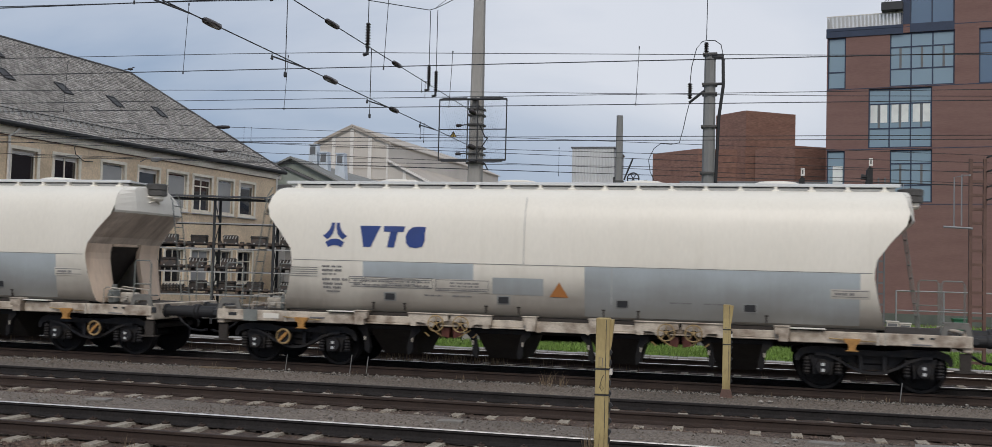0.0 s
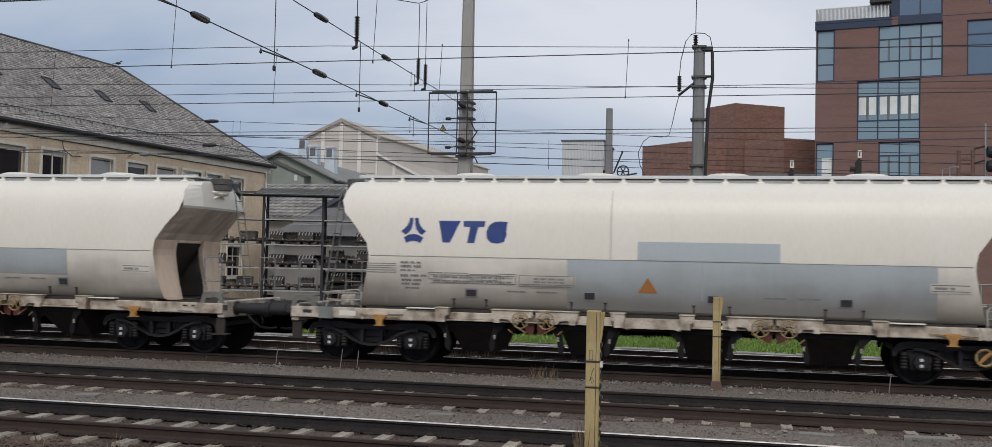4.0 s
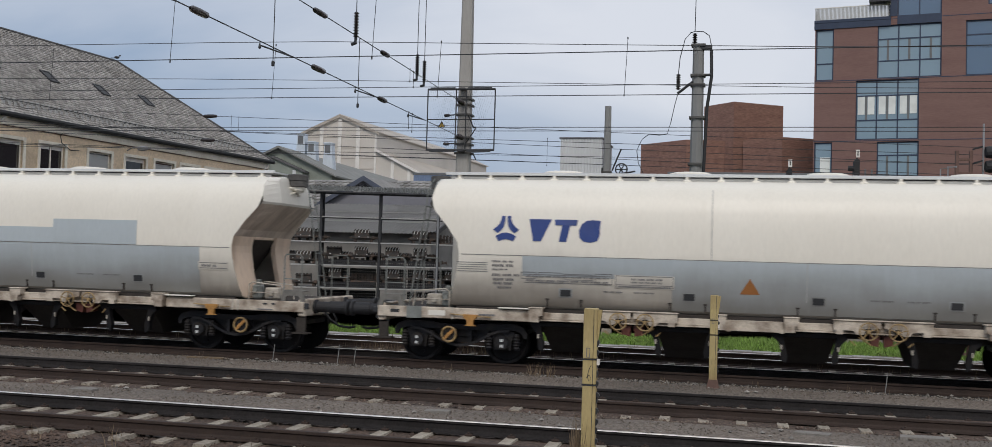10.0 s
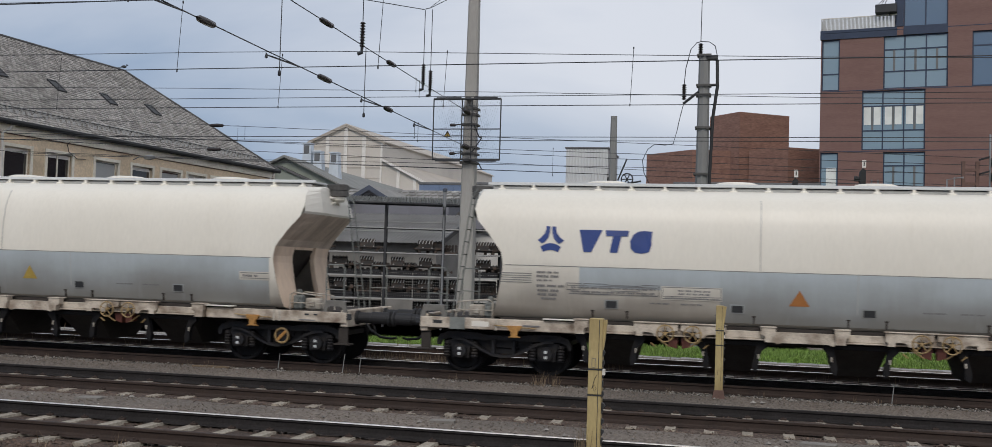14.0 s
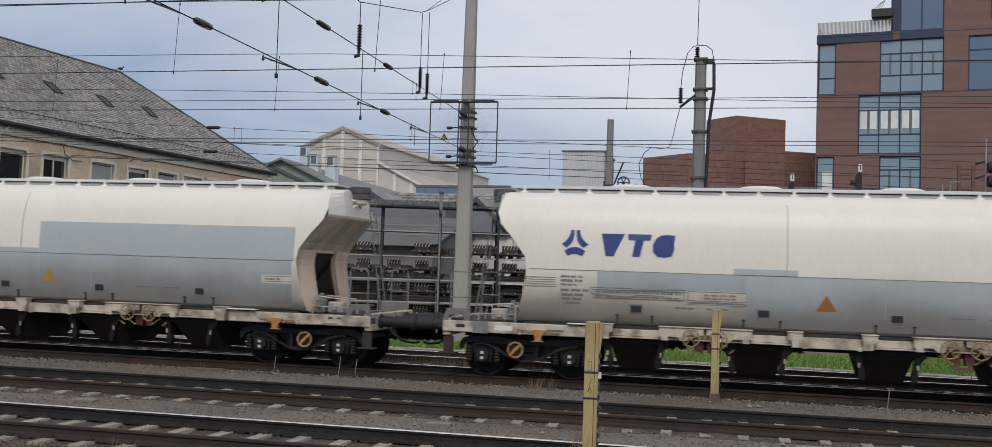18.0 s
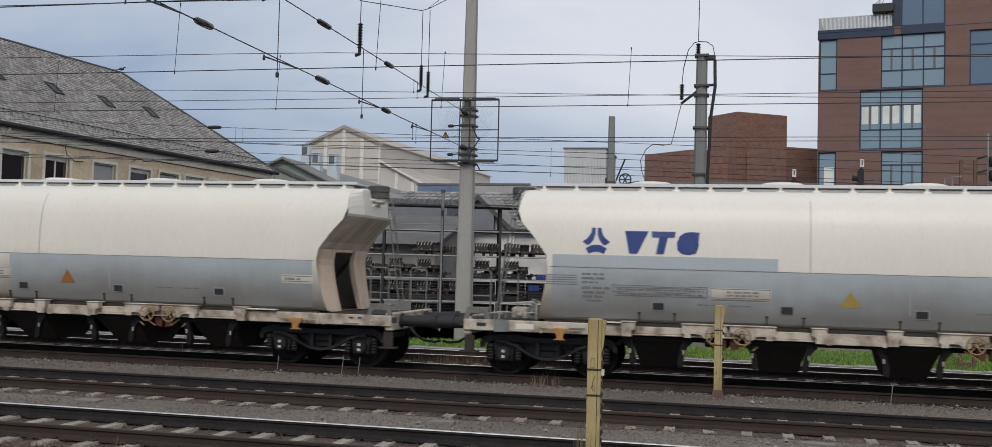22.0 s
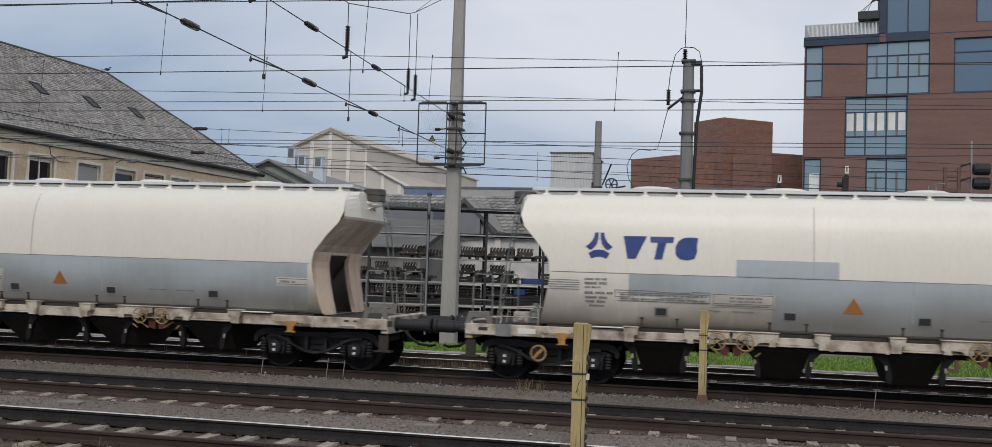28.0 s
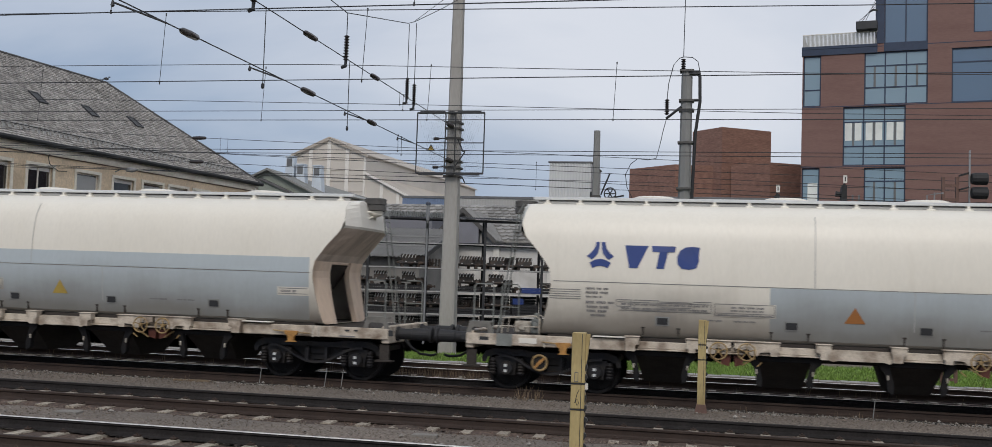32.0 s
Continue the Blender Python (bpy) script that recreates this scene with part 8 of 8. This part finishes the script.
# ---- sleepers, with rail fastenings ----
bm = bmesh.new()
prism(bm, [(-0.12, -0.36), (0.12, -0.36), (0.078, -0.172), (-0.078, -0.172)], -1.17, 1.17)
sleeper = bpy.data.meshes.new("sleeper")
fixed(bm).to_mesh(sleeper)
bm.free()
sleeper.materials.append(M_SLEEPER)
# Sleepers under the train take the same shade-darkened colour.
shaded_sleeper = sleeper.copy()
shaded_sleeper.materials.clear()
shaded_sleeper.materials.append(M_BALLAST_SHADE)
bm = bmesh.new()
for s in (-1, 1):
    box(bm, -0.05, 0.05, s * 0.085 - 0.035, s * 0.085 + 0.035, -0.172, -0.14, 0.008)
    lathe(bm, [(0.016, -0.14), (0.016, -0.12), (0.01, -0.117)], "z", (0, s * 0.095, 0), 6)
clip_mesh = bpy.data.meshes.new("rail_clip")
bm.to_mesh(clip_mesh)
bm.free()
clip_mesh.materials.append(M_RAIL)
tracks = [o for o in scene.objects if o.name.startswith("railway_track")]
for track in tracks:
    y = track.location.y
    first_x, step, count = (-18.0, 0.583, 42) if y < 14 else (-20.145, 0.58, 58) if y < 20 else (-20.0, 0.6, 46)
    if y < 14:
        first_x = -9.81 - 0.583 * 14
    for i in range(count):
        x = first_x + step * i
        sl = place("sleeper", shaded_sleeper if 20 < y < 24 else sleeper, track, m=pose(x, rr.uniform(-0.02, 0.02), rr.uniform(-0.006, 0.012), 0, 0, rr.uniform(-0.8, 0.8)))
        if y < 20:
            for s in (-1, 1):
                place("rail_clip", clip_mesh, sl, m=pose(0, s * HALF, 0))

# ---- the train runs through ----
def rolled(t):
    """How far the train has come at t seconds; it slows down a little on the way."""
    return -3.505 + 8.8917 * t - 0.0170 * t ** 2 + 0.000188 * t ** 3


# slack in the couplings: how far each wagon stands off its even pitch
SLACK = (-0.06, -0.05, -0.04, -0.01, 0.01, 0.03, -0.02, -0.06, -0.08, -0.09, -0.09, -0.05, -0.06, 0.0, 0.04, 0.0, -0.05, -0.07, -0.12, -0.12)


def motions():
    for n, wagon in enumerate(WAGONS):
        walk(wagon, [(t, pose(rolled(t) - (n - 1) * WAGON_PITCH + SLACK[n], TRACKS["c"], 0)) for t in range(0, 33)])
        for wheel in [o for o in wagon.children if o.name.startswith("wheelset")]:
            x = wheel.location.x
            walk(wheel, [(i / 15, pose(x, 0, 0.46, 0, math.degrees((rolled(i / 15) - rolled(0)) / 0.46), 0)) for i in range(0, 481)])


motions()
